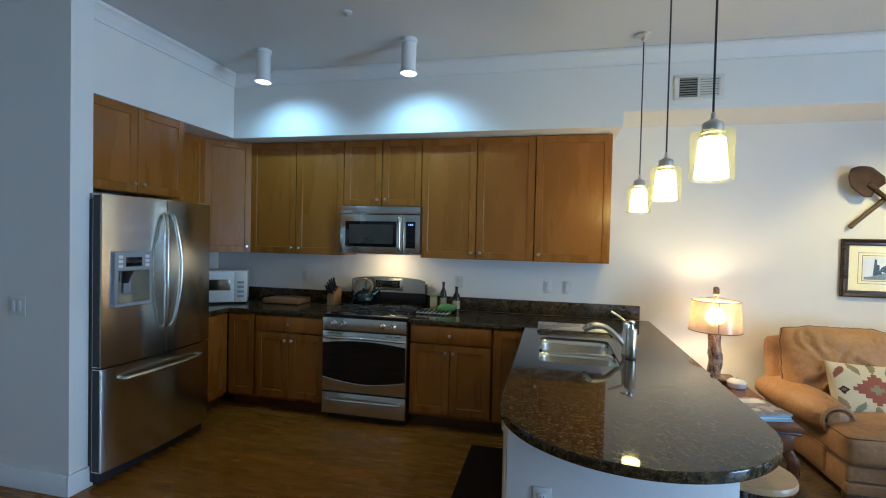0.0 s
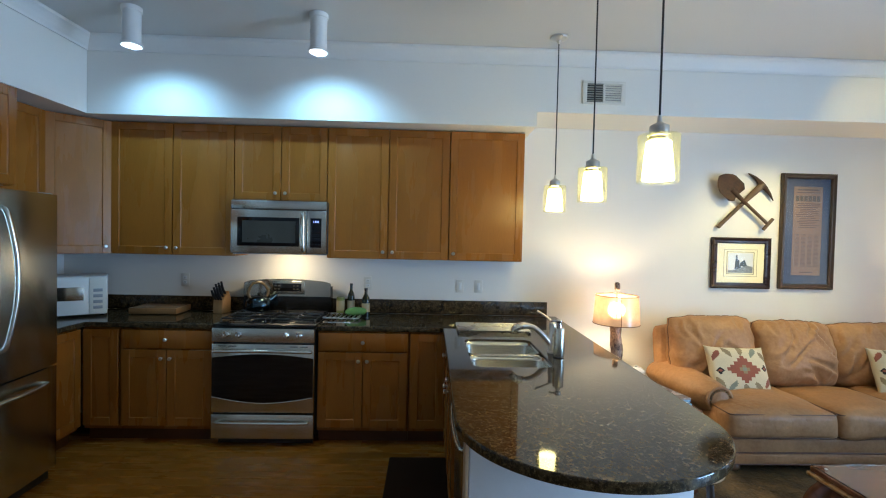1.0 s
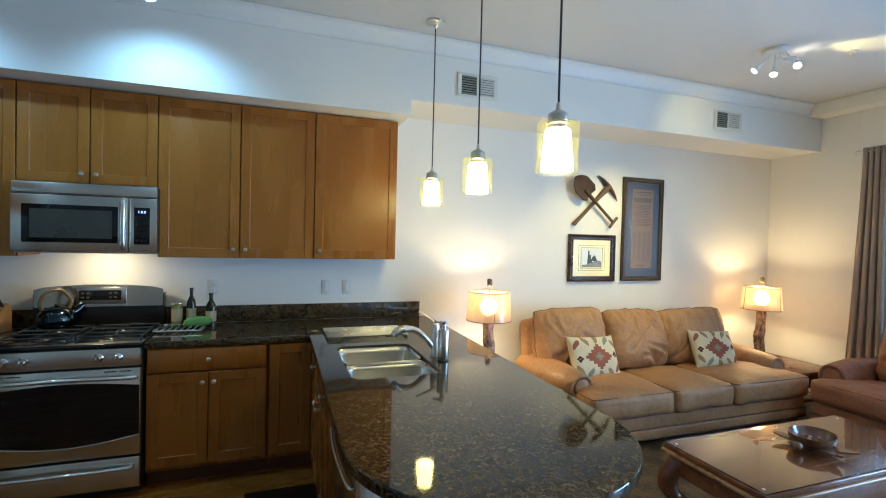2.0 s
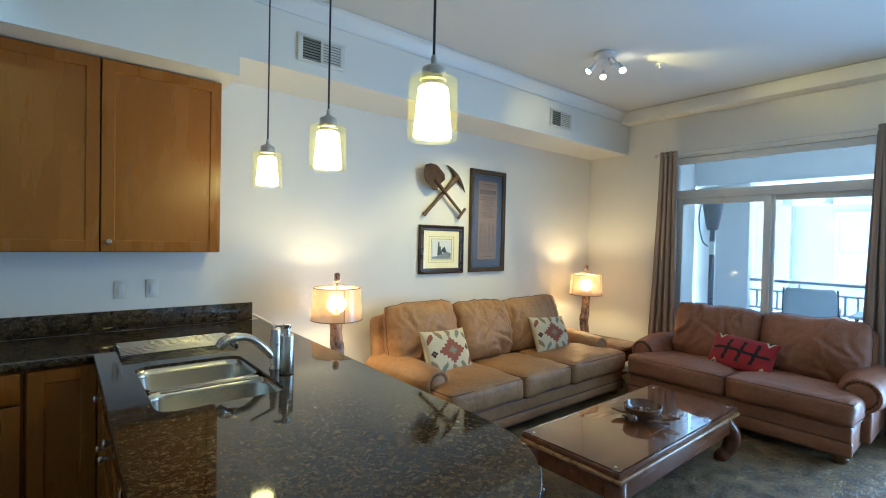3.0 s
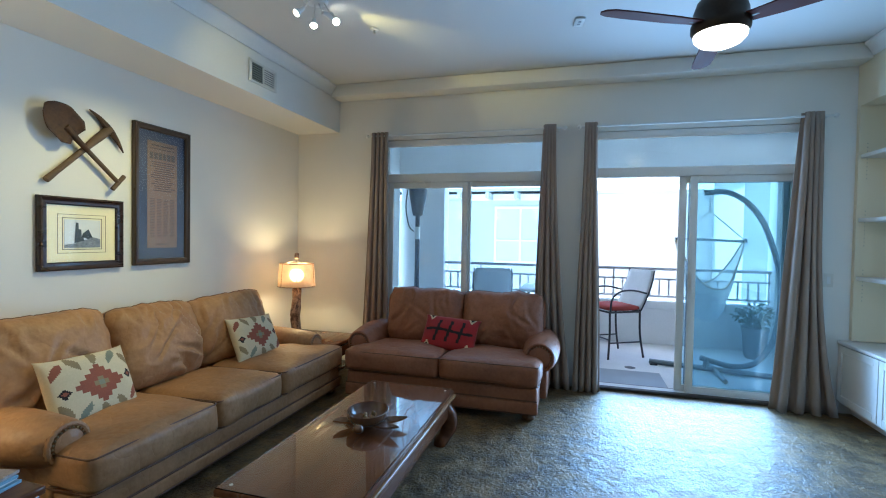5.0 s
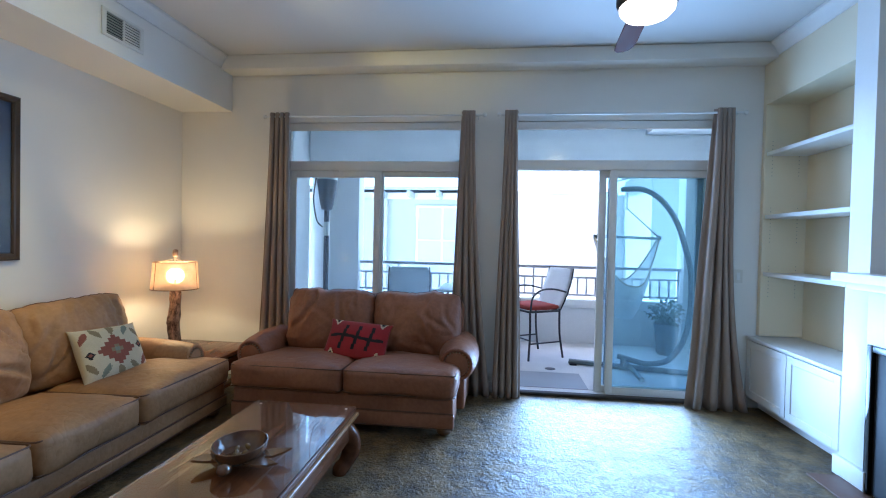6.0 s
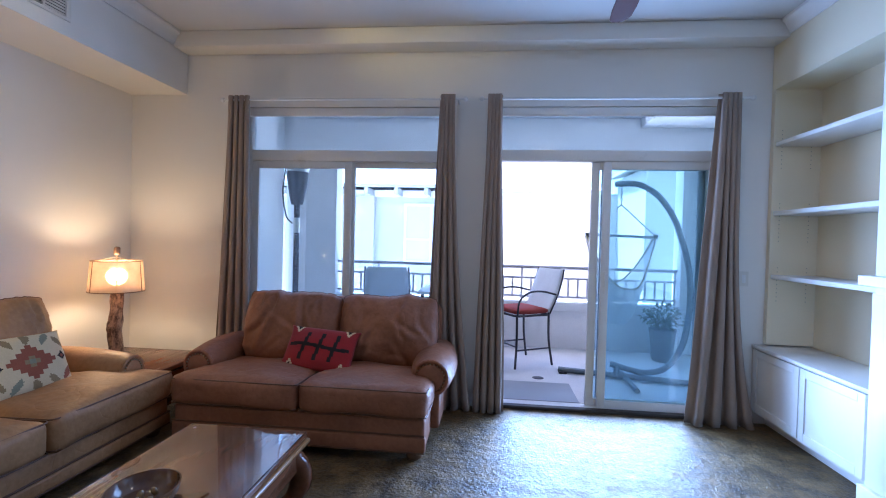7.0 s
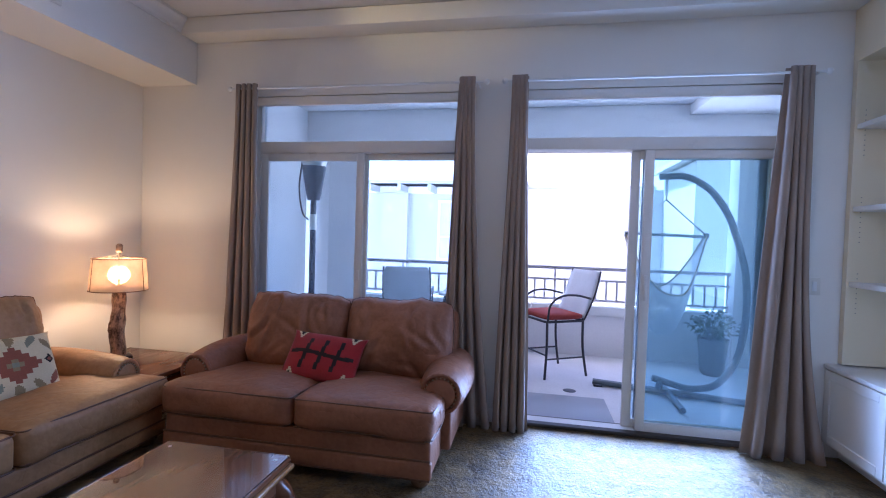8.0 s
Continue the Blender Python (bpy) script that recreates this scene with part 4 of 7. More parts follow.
structure("baseboard_peninsula", B((0.36, 1.184, 1.886, 1.898, 0, 0.11), (1.172, 1.184, 1.9, NY - 0.02, 0, 0.11), bevel=0.003), TRIM, "white baseboard")


# ---- worktops ----
def slab(name, outer, holes, z0, z1, mat, label):
    """A worktop with eased edges, cut from a flat outline with holes."""
    cu = bpy.data.curves.new(name, "CURVE")
    cu.dimensions, cu.fill_mode = "2D", "BOTH"
    e = 0.005
    cu.extrude, cu.bevel_depth, cu.bevel_resolution, cu.offset = (z1 - z0) / 2 - e, e, 2, -e
    for pts in [outer] + holes:
        sp = cu.splines.new("POLY")
        sp.points.add(len(pts) - 1)
        for p, (x, y) in zip(sp.points, pts):
            p.co = (x, y, 0, 1)
        sp.use_cyclic_u = True
    ob = new(name + "_outline", cu)
    bpy.context.view_layer.update()
    me = bpy.data.meshes.new_from_object(ob.evaluated_get(bpy.context.evaluated_depsgraph_get()))
    bpy.data.objects.remove(ob)
    for v in me.vertices:
        v.co.z += (z0 + z1) / 2
    me.materials.clear()
    me.materials.append(mat)
    me.shade_smooth()
    me.set_sharp_from_angle(angle=radians(35))
    me.name = name
    return tagged(new(name, me), label, "worktop")


def rrect(x0, x1, y0, y1, r, n=5):
    pts = []
    for cx, cy, a0 in ((x1 - r, y1 - r, 0), (x0 + r, y1 - r, 90), (x0 + r, y0 + r, 180), (x1 - r, y0 + r, 270)):
        for k in range(n + 1):
            a = radians(a0 + 90 * k / n)
            pts.append((cx + r * math.cos(a), cy + r * math.sin(a)))
    return pts


end = []
for k in range(41):
    a = math.pi + math.pi * k / 40
    c, s_ = math.cos(a), math.sin(a)
    end.append((0.814 + 0.506 * c, 2.05 + 0.484 * s_))
SX0, SX1, SY0, SY1 = 0.448, 0.892, 2.752, 3.43
slab("worktop", [(-0.638, 4.428), (-0.638, 3.812), (0.318, 3.812)] + end + [(1.335, 3.0), (1.350, 4.428)], [rrect(SX0, SX1, SY0, SY1, 0.06)], 0.876, 0.914, GRANITE, "polished dark brown granite worktop with rounded peninsula end")
slab("worktop", [(WX + 0.022, 4.428), (WX + 0.022, 3.312), (-2.352, 3.312), (-2.352, 3.812), (-1.408, 3.812), (-1.408, 4.428)], [], 0.876, 0.914, GRANITE, "polished dark granite corner worktop")
single("backsplash", B((WX + 0.023, 1.272, NY - 0.022, NY - 0.002, 0.916, 1.040), bevel=0.002), GRANITE, "low dark granite backsplash strip", "backsplash")
single("backsplash", B((WX + 0.002, WX + 0.021, 3.312, NY - 0.024, 0.916, 1.040), bevel=0.002), GRANITE, "low dark granite side backsplash strip", "backsplash")

# sink
sk = thing("sink", "undermount stainless sink with two bowls", "sink")


def bowl_mesh(x0, x1, y0, y1, depth, zr=0.900):
    bm = bmesh.new()
    loops = []
    for inset, z, r in ((0, zr, 0.06), (0.004, zr - 0.03, 0.06), (0.012, zr - depth * 0.7, 0.06), (0.03, zr - depth * 0.95, 0.07), (0.07, zr - depth, 0.06)):
        loops.append([bm.verts.new((x, y, z)) for x, y in rrect(x0 + inset, x1 - inset, y0 + inset, y1 - inset, r)])
    for a, b in zip(loops, loops[1:]):
        for k in range(len(a)):
            j = (k + 1) % len(a)
            bm.faces.new((a[k], a[j], b[j], b[k]))
    bm.faces.new(loops[-1])
    bmesh.ops.recalc_face_normals(bm, faces=bm.faces)
    return bm


for y0, y1, dp in ((3.085, SY1, 0.17), (SY0, 3.055, 0.20)):
    b = part("bowl", bowl_mesh(SX0, SX1, y0, y1, dp), STEELH, sk)
    so = b.modifiers.new("thick", "SOLIDIFY")
    so.thickness, so.offset = 0.003, 1
    bm = bmesh.new()
    lathe(bm, [(0, 0.004), (0.03, 0.004), (0.042, 0.008), (0.045, 0.002), (0.045, 0)], 20, pose((SX0 + SX1) / 2, (y0 + y1) / 2, 0.901 - dp))
    part("drain", bm, CHROME, sk, "chrome drain ring")
part("divider", B((SX0 + 0.01, SX1 - 0.01, 3.052, 3.088, 0.885, 0.899), bevel=0.006), STEELH, sk)
fa = thing("faucet", "brushed nickel pull-out faucet with top lever", "faucet", (0.962, 3.085, 0.914))
part("base", cyl(bmesh.new(), 0.029, 0, 0.012, 24), NICKEL, fa)
bm = lathe(bmesh.new(), [(0, 0.012), (0.024, 0.012), (0.025, 0.14), (0.022, 0.145), (0.022, 0.180), (0.016, 0.187), (0, 0.187)], 24)
part("body", bm, NICKEL, fa)
part("spout", tube(bmesh.new(), arc([(-0.015, 0.0, 0.055), (-0.06, -0.005, 0.105), (-0.115, -0.01, 0.15), (-0.17, -0.015, 0.165), (-0.225, -0.02, 0.155), (-0.25, -0.022, 0.13)]), [0.017] * 18 + [0.019, 0.021, 0.022, 0.022, 0.022, 0.022, 0.022, 0.023, 0.023, 0.022, 0.021, 0.020, 0.019], 12), NICKEL, fa)
part("lever", tube(bmesh.new(), arc([(0.0, 0, 0.178), (-0.015, 0.02, 0.20), (-0.05, 0.045, 0.225), (-0.085, 0.06, 0.245)]), 0.007, 8), NICKEL, fa)
sd = thing("soap_dispenser", "brushed steel cylinder soap dispenser beside the faucet", "soap dispenser", (0.97, 2.972, 0.916))
part("body", lathe(bmesh.new(), [(0, 0), (0.030, 0), (0.031, 0.003), (0.031, 0.168), (0.029, 0.171), (0, 0.171)], 28), STEELH, sd)
part("foot", cyl(bmesh.new(), 0.0315, 0.0, 0.004, 28), DARKPL, sd)
part("collar", lathe(bmesh.new(), [(0, 0.171), (0.014, 0.171), (0.014, 0.188), (0.010, 0.190), (0.010, 0.200), (0, 0.200)], 20), CHROME, sd)
part("pump_head", lathe(bmesh.new(), [(0, 0.200), (0.018, 0.200), (0.019, 0.204), (0.019, 0.216), (0.016, 0.219), (0, 0.219)], 20), CHROME, sd)
part("nozzle", tube(bmesh.new(), [(0, 0, 0.210), (-0.035, 0.012, 0.211), (-0.048, 0.017, 0.206)], [0.006, 0.0055, 0.005], 8), CHROME, sd)
dr = thing("drying_rack", "low steel bar drying rack lying behind the sink", "rack", (0.675, 3.77, 0.916))
for k in range(10):
    part("bar", tube(bmesh.new(), [(-0.255, -0.144 + k * 0.032, 0.0205), (0.275, -0.144 + k * 0.032, 0.0205)], 0.0040, 8), WIRE, dr)
for x in (-0.25, 0.27):
    part("edge_strip", B((x - 0.006, x + 0.006, -0.152, 0.152, 0.010, 0.0165)), WIRE, dr)
    for y in (-0.13, 0.13):
        part("foot", cyl(bmesh.new(), 0.009, 0.0, 0.010, 12, m=pose(x, y, 0)), DARKPL, dr)

# ---- refrigerator ----
fr = thing("refrigerator", "stainless french-door refrigerator with bottom freezer", "refrigerator", (-2.88, 2.84, 0), 90)
# local: x across (along the wall), front towards -y
FD, FW = 0.655, 0.463
part("body", B((-FW + 0.012, FW - 0.012, -FD, 0, 0.03, 1.785), bevel=0.004), DARKPL, fr, "dark cabinet sides")


def bowed(x0, x1, z0, z1, y, t, n=10):
    """A door skin that follows one shallow bow across the whole front (towards -y)."""
    pts = [(x0, y + t), (x0, y + 0.004)]
    for k in range(n + 1):
        x = x0 + (x1 - x0) * (0.006 + 0.988 * k / n)
        pts.append((x, y - 0.034 * (1 - (x / FW) ** 2)))
    pts += [(x1, y + 0.004), (x1, y + t)] if x1 > 0.4 else [(x1, y - 0.028), (x1, y + t)]
    if x0 > -0.4:
        pts[1] = (x0, y - 0.028)
    return prism(bmesh.new(), pts, z0, z1)


def cut(ob, x0, x1, y0, y1, z0, z1):
    """Takes a box out of ob's mesh."""
    tool = new("tool", bpy.data.meshes.new("tool"))
    tmp = B((x0, x1, y0, y1, z0, z1))
    tmp.to_mesh(tool.data)
    tmp.free()
    tool.matrix_world = fr.matrix_world
    md = ob.modifiers.new("cut", "BOOLEAN")
    md.object, md.operation, md.solver = tool, "DIFFERENCE", "EXACT"
    bpy.context.view_layer.update()
    me = bpy.data.meshes.new_from_object(ob.evaluated_get(bpy.context.evaluated_depsgraph_get()))
    ob.modifiers.clear()
    ob.data = me
    me.shade_smooth()
    me.set_sharp_from_angle(angle=radians(38))
    bpy.data.objects.remove(tool)


FY = -FD - 0.068
dl = part("door", bowed(-FW, -0.003, 0.748, 1.815, FY, 0.066), STEEL, fr)
cut(dl, -0.382, -0.142, FY - 0.05, FY + 0.045, 1.130, 1.342)
rt = part("door", bowed(0.003, FW, 0.748, 1.815, FY, 0.066), STEEL, fr)
fz = part("freezer_drawer", bowed(-FW, FW, 0.098, 0.738, FY, 0.066), STEEL, fr)
part("grille", B((-FW + 0.02, FW - 0.02, -FD - 0.03, -FD + 0.01, 0.012, 0.092), bevel=0.004), DARKPL, fr)
for s_, d_ in ((-1, dl), (1, rt)):
    part("edge_strip", B((s_ * FW - 0.0015, s_ * FW + 0.0015, FY + 0.010, FY + 0.062, 0.755, 1.808), bevel=0.0005, seg=1), DARKPL, d_, "dark door edge")
    part("handle", tube(bmesh.new(), arc([(s_ * 0.034, FY - 0.030, 0.925), (s_ * 0.036, FY - 0.066, 0.965), (s_ * 0.056, FY - 0.094, 1.16), (s_ * 0.062, FY - 0.100, 1.32), (s_ * 0.056, FY - 0.094, 1.48), (s_ * 0.036, FY - 0.066, 1.675), (s_ * 0.034, FY - 0.030, 1.715)], 6), 0.0145, 12), STEELH, d_, "curved steel bar handle")
part("edge_strip", B((-FW - 0.0015, -FW + 0.0015, FY + 0.010, FY + 0.062, 0.105, 0.732), bevel=0.0005, seg=1), DARKPL, fz, "dark drawer edge")
part("handle", tube(bmesh.new(), arc([(-0.335, FY - 0.014, 0.655), (-0.315, FY - 0.055, 0.657), (-0.16, FY - 0.088, 0.661), (0, FY - 0.096, 0.663), (0.16, FY - 0.088, 0.661), (0.315, FY - 0.055, 0.657), (0.335, FY - 0.014, 0.655)], 6), 0.0145, 12), STEELH, fz, "curved steel bar handle")
x0, x1, yf = -0.402, -0.124, FY - 0.034
dp = part("dispenser", B((x0, x1, yf, FY - 0.004, 1.342, 1.462), (x0, -0.380, yf, FY - 0.004, 1.132, 1.3415), (-0.144, x1, yf, FY - 0.004, 1.132, 1.3415), (x0, x1, yf, FY - 0.004, 1.112, 1.1315), bevel=0.003), GREYPL, dl, "grey water and ice dispenser")
cup = B((-0.380, -0.144, FY + 0.036, FY + 0.040, 1.132, 1.341), (-0.380, -0.3765, yf, FY + 0.036, 1.132, 1.341), (-0.1475, -0.144, yf, FY + 0.036, 1.132, 1.341), (-0.3765, -0.1475, yf, FY + 0.036, 1.132, 1.136), (-0.3765, -0.1475, yf, FY + 0.036, 1.337, 1.341))
part("recess", cup, STEELH, dp, "sunk steel dispenser recess")
part("chute", lathe(bmesh.new(), [(0, 0.0), (0.022, 0.0), (0.030, 0.05), (0.036, 0.075), (0, 0.075)], 16, pose(-0.30, FY + 0.002, 1.262, 14, 0, 0)), DARKPL, dp)
part("paddle", B((-0.285, -0.235, FY + 0.022, FY + 0.030, 1.19, 1.285), bevel=0.003), GREYPL, dp)
part("display", B((-0.325, -0.205, yf - 0.003, yf + 0.001, 1.365, 1.425), bevel=0.002), BLKGLASS, dp)
for k in range(3):
    for side in (-0.362, -0.164):
        part("button", B((side - 0.016, side + 0.016, yf - 0.003, yf + 0.001, 1.360 + k * 0.029, 1.380 + k * 0.029), bevel=0.002), WHITEPL, dp)
part("badge", B((0.385, 0.42, FY - 0.0085, FY - 0.002, 1.675, 1.690)), CHROME, rt)
for x in (-0.41, 0.41):
    part("hinge_cap", B((x - 0.04, x + 0.04, -FD - 0.05, -FD + 0.06, 1.787, 1.822), bevel=0.005), GREYPL, fr)

# ---- range ----
ra = thing("range", "stainless gas range with black oven window", "range", (-1.021, NY - 0.025, 0))
RW, RD = 0.378, 0.625
part("body", B((-RW, RW, -RD, -0.01, 0.06, 0.895)), DARKPL, ra)
part("leg_panel", B((-RW + 0.02, RW - 0.02, -RD + 0.05, -RD + 0.06, 0.0, 0.058)), DARKPL, ra)
part("cooktop", B((-RW, RW, -RD - 0.02, -0.07, 0.897, 0.921), bevel=0.006), BLACK, ra, "black enamel cooktop")
cp = part("control_panel", B((-RW, RW, -RD - 0.035, -RD + 0.002, 0.79, 0.895), bevel=0.006), STEELH, ra)
for x in (-0.275, -0.185, 0.165, 0.26):
    bm = lathe(bmesh.new(), [(0, 0.034), (0.017, 0.034), (0.020, 0.028), (0.022, 0.004), (0.027, 0.0), (0, 0)], 20, pose(x, -RD - 0.035, 0.842, 90, 0, 0))
    kn = part("knob", bm, CHROME, cp, "chrome burner knob")
    part("grip", B((x - 0.004, x + 0.004, -RD - 0.078, -RD - 0.068, 0.826, 0.858), bevel=0.002), CHROME, kn)
od = part("oven_door", B((-RW, RW, -RD - 0.035, -RD + 0.002, 0.262, 0.778), bevel=0.006), STEELH, ra)
pts = [(-0.372 + 0.744 * k / 20, 0.675 + 0.028 * math.sin(math.pi * k / 20)) for k in range(21)] + [(0.372 - 0.744 * k / 20, 0.385 - 0.045 * math.sin(math.pi * k / 20)) for k in range(21)]
bm = prism(bmesh.new(), [(x, z) for x, z in pts], 0, 0.003, pose(0, -RD - 0.0355, 0, 90, 0, 0))
part("window", bm, BLKGLASS, od, "black glass oven window")
part("window_lip", tube(bmesh.new(), [(x, -RD - 0.039, z - 0.004) for x, z in pts[21:]], 0.005, 8), STEELH, od)
for k in (0, 1, 7, 8):
    part("vent_slot", B((-0.33 + k * 0.075, -0.27 + k * 0.075, -RD - 0.0365, -RD - 0.034, 0.758, 0.764)), DARKPL, od)
part("handle", tube(bmesh.new(), arc([(-0.345, -RD - 0.036, 0.728), (-0.33, -RD - 0.07, 0.728), (0, -RD - 0.09, 0.738), (0.33, -RD - 0.07, 0.728), (0.345, -RD - 0.036, 0.728)], 7), 0.012, 12), STEELH, od)
wd = part("warming_drawer", B((-RW, RW, -RD - 0.035, -RD + 0.002, 0.065, 0.248), bevel=0.006), STEELH, ra)
part("handle", tube(bmesh.new(), arc([(-0.33, -RD - 0.036, 0.195), (-0.315, -RD - 0.066, 0.195), (0, -RD - 0.085, 0.200), (0.315, -RD - 0.066, 0.195), (0.33, -RD - 0.036, 0.195)], 7), 0.011, 12), STEELH, wd)
pts = [(-RW, 0.924), (RW, 0.924), (RW, 1.15), (-RW, 1.15)]
bg = part("backguard", prism(bmesh.new(), pts, 0, 0.06, pose(0, -0.003, 0, 90, 0, 0)), BLACK, ra, "black and steel backguard")
top = [(-0.372 + 0.744 * k / 16, 1.178 + 0.034 * math.sin(math.pi * k / 16) ** 0.5) for k in range(17)]
part("steel_panel", prism(bmesh.new(), [(-0.372, 1.062), (0.372, 1.062)] + top[::-1], 0, 0.008, pose(0, -0.0635, 0, 90, 0, 0), 0.002), STEELH, bg, "arched steel panel")
ck = part("clock_panel", B((-0.150, 0.150, -0.080, -0.0720, 1.080, 1.195), bevel=0.003), STEELH, bg)
dp = part("display", B((-0.122, 0.122, -0.0825, -0.0795, 1.108, 1.174), bevel=0.002), BLKGLASS, ck)
for x in (-0.10, -0.07, 0.06, 0.09):
    part("button", B((x - 0.009, x + 0.009, -0.0838, -0.0824, 1.120, 1.132), bevel=0.0005), OVENSCREEN, dp)
    part("button", B((x - 0.009, x + 0.009, -0.0838, -0.0824, 1.148, 1.160), bevel=0.0005), OVENSCREEN, dp)
for sx in (-0.19, 0.19):
    bm = bmesh.new()
    for y in (-0.53, -0.40, -0.27, -0.14):
        tube(bm, [(sx - 0.165, y, 0.945), (sx + 0.165, y, 0.945)], 0.006, 6)
    for x in (-0.165, 0.0, 0.165):
        tube(bm, [(sx + x, -0.55, 0.945), (sx + x, -0.12, 0.945)], 0.006, 6)
    for x in (-0.165, 0.165):
        for y in (-0.55, -0.12):
            tube(bm, [(sx + x, y, 0.945), (sx + x, y, 0.921)], 0.007, 6)
    part("grate", bm, IRON, ra, "cast iron pan grate")
    for y in (-0.45, -0.22):
        part("burner_cap", lathe(bmesh.new(), [(0, 0.012), (0.04, 0.010), (0.045, 0.004), (0.055, 0.0), (0, 0)], 20, pose(sx, y, 0.922)), IRON, ra)

# ---- microwave over the range ----
mwv = thing("microwave", "stainless over-the-range microwave above the hob", "microwave", (-1.006, NY - 0.004, 1.442))
MD = 0.385
part("body", B((-0.379, 0.379, -MD, 0, 0, 0.424), bevel=0.004), DARKPL, mwv)
part("top_grille", B((-0.379, 0.379, -MD - 0.016, -MD - 0.001, 0.352, 0.424), bevel=0.004), STEELH, mwv)
part("grille_line", B((-0.375, 0.375, -MD - 0.0172, -MD - 0.0155, 0.356, 0.360)), DARKPL, mwv)
md = part("door", B((-0.379, 0.222, -MD - 0.022, -MD - 0.001, 0.004, 0.349), bevel=0.005), STEELH, mwv)
part("window", B((-0.325, 0.165, -MD - 0.0245, -MD - 0.021, 0.060, 0.290), bevel=0.002), BLKGLASS, md)
part("window_screen", B((-0.285, 0.135, -MD - 0.0256, -MD - 0.0243, 0.088, 0.262)), OVENSCREEN, md)
part("handle", tube(bmesh.new(), arc([(0.196, -MD - 0.022, 0.030), (0.196, -MD - 0.045, 0.050), (0.196, -MD - 0.052, 0.18), (0.196, -MD - 0.045, 0.310), (0.196, -MD - 0.022, 0.330)], 6), 0.017, 12, flat=0.8), STEELH, md)
ct = part("control_panel", B((0.225, 0.379, -MD - 0.022, -MD - 0.001, 0.004, 0.349), bevel=0.005), STEELH, mwv)
kp = part("keypad", B((0.252, 0.340, -MD - 0.0245, -MD - 0.021, 0.055, 0.290), bevel=0.002), BLKGLASS, ct)
part("clock", B((0.276, 0.281, -MD - 0.0256, -MD - 0.0245, 0.254, 0.270), (0.290, 0.301, -MD - 0.0256, -MD - 0.0245, 0.254, 0.270), (0.307, 0.318, -MD - 0.0256, -MD - 0.0245, 0.254, 0.270)), DISPLAY, kp)
for r in range(5):
    for c in range(3):
        part("key", B((0.262 + c * 0.025, 0.280 + c * 0.025, -MD - 0.0256, -MD - 0.0244, 0.070 + r * 0.033, 0.087 + r * 0.033), bevel=0.001), BLKGLASS, kp)
part("underside", B((-0.37, 0.37, -MD + 0.01, -0.02, -0.006, -0.0005)), GREYPL, mwv)

# ---- worktop things ----
tm = thing("countertop_microwave", "white countertop microwave in the corner", "microwave", (-2.66, 4.10, 0.916), 33)
part("body", B((-0.235, 0.235, -0.16, 0.17, 0.012, 0.315), bevel=0.012), WHITEPL, tm)
dd = part("door", B((-0.232, 0.115, -0.172, -0.161, 0.018, 0.31), bevel=0.006), WHITEPL, tm)
part("window", B((-0.20, 0.085, -0.1745, -0.171, 0.13, 0.235), bevel=0.002), STEEL, dd, "mirror-like grey window")
part("control_panel", B((0.119, 0.232, -0.170, -0.161, 0.018, 0.31), bevel=0.005), ALMOND, tm)
for k in range(4):
    part("button", B((0.145, 0.205, -0.173, -0.169, 0.06 + k * 0.045, 0.085 + k * 0.045), bevel=0.002), GREYPL, tm)
for x in (-0.2, 0.2):
    part("foot", cyl(bmesh.new(), 0.015, 0, 0.012, 12, m=pose(x, 0, 0)), DARKPL, tm)
cb = thing("cutting_board", "thick wooden cutting board with juice groove", "cutting board", (-2.06, 4.285, 0.916), 2)
part("board", B((-0.19, 0.19, -0.13, 0.13, 0.004, 0.054), bevel=0.006), BOARDWOOD, cb)
part("groove", tube(bmesh.new(), [(x, y, 0.0535) for x, y in rrect(-0.17, 0.17, -0.11, 0.11, 0.02)], 0.004, 6, True), OLDWOOD, cb)
kb = thing("knife_block", "pale wooden knife block full of black handles", "knife block", (-1.565, 4.32, 0.916), -12)
pts = [(-0.06, 0), (0.06, 0), (0.06, 0.13), (0.03, 0.185), (-0.055, 0.11)]
part("block", prism(bmesh.new(), pts, -0.043, 0.043, pose(0, 0, 0, 90, 0, 90), 0.003), BLOCKWOOD, kb)
for r in range(3):
    for c in range(3):
        x = -0.026 + c * 0.026
        a = Vector((x, -0.045 + r * 0.026, 0.115 + r * 0.024))
        part("handle", tube(bmesh.new(), [a, a + Vector((0, -0.035, 0.040)), a + Vector((-0.004, -0.052, 0.085 + 0.012 * c))], [0.010, 0.013, 0.010], 8, flat=0.7), DARKPL, kb)
kt = thing("kettle", "polished dark steel whistling kettle on the hob", "kettle", (-1.235, 4.265, 0.951), 35)
part("body", lathe(bmesh.new(), [(0, 0), (0.085, 0), (0.102, 0.015), (0.108, 0.045), (0.098, 0.085), (0.07, 0.115), (0.045, 0.125), (0, 0.127)], 28), KETTLE, kt)
part("lid", lathe(bmesh.new(), [(0, 0.150), (0.010, 0.148), (0.012, 0.138), (0.006, 0.132), (0.042, 0.127), (0.044, 0.122), (0, 0.122)], 20), KETTLE, kt)
part("spout", tube(bmesh.new(), [(0.08, 0, 0.075), (0.115, 0, 0.10), (0.145, 0, 0.125)], [0.028, 0.022, 0.016], 12), KETTLE, kt)
part("handle", tube(bmesh.new(), arc([(0.065, 0, 0.11), (0.075, 0, 0.17), (0.02, 0, 0.235), (-0.05, 0, 0.225), (-0.085, 0, 0.16), (-0.075, 0, 0.11)], 6), 0.012, 8), KETTLEGRIP, kt, "brown curved grip")


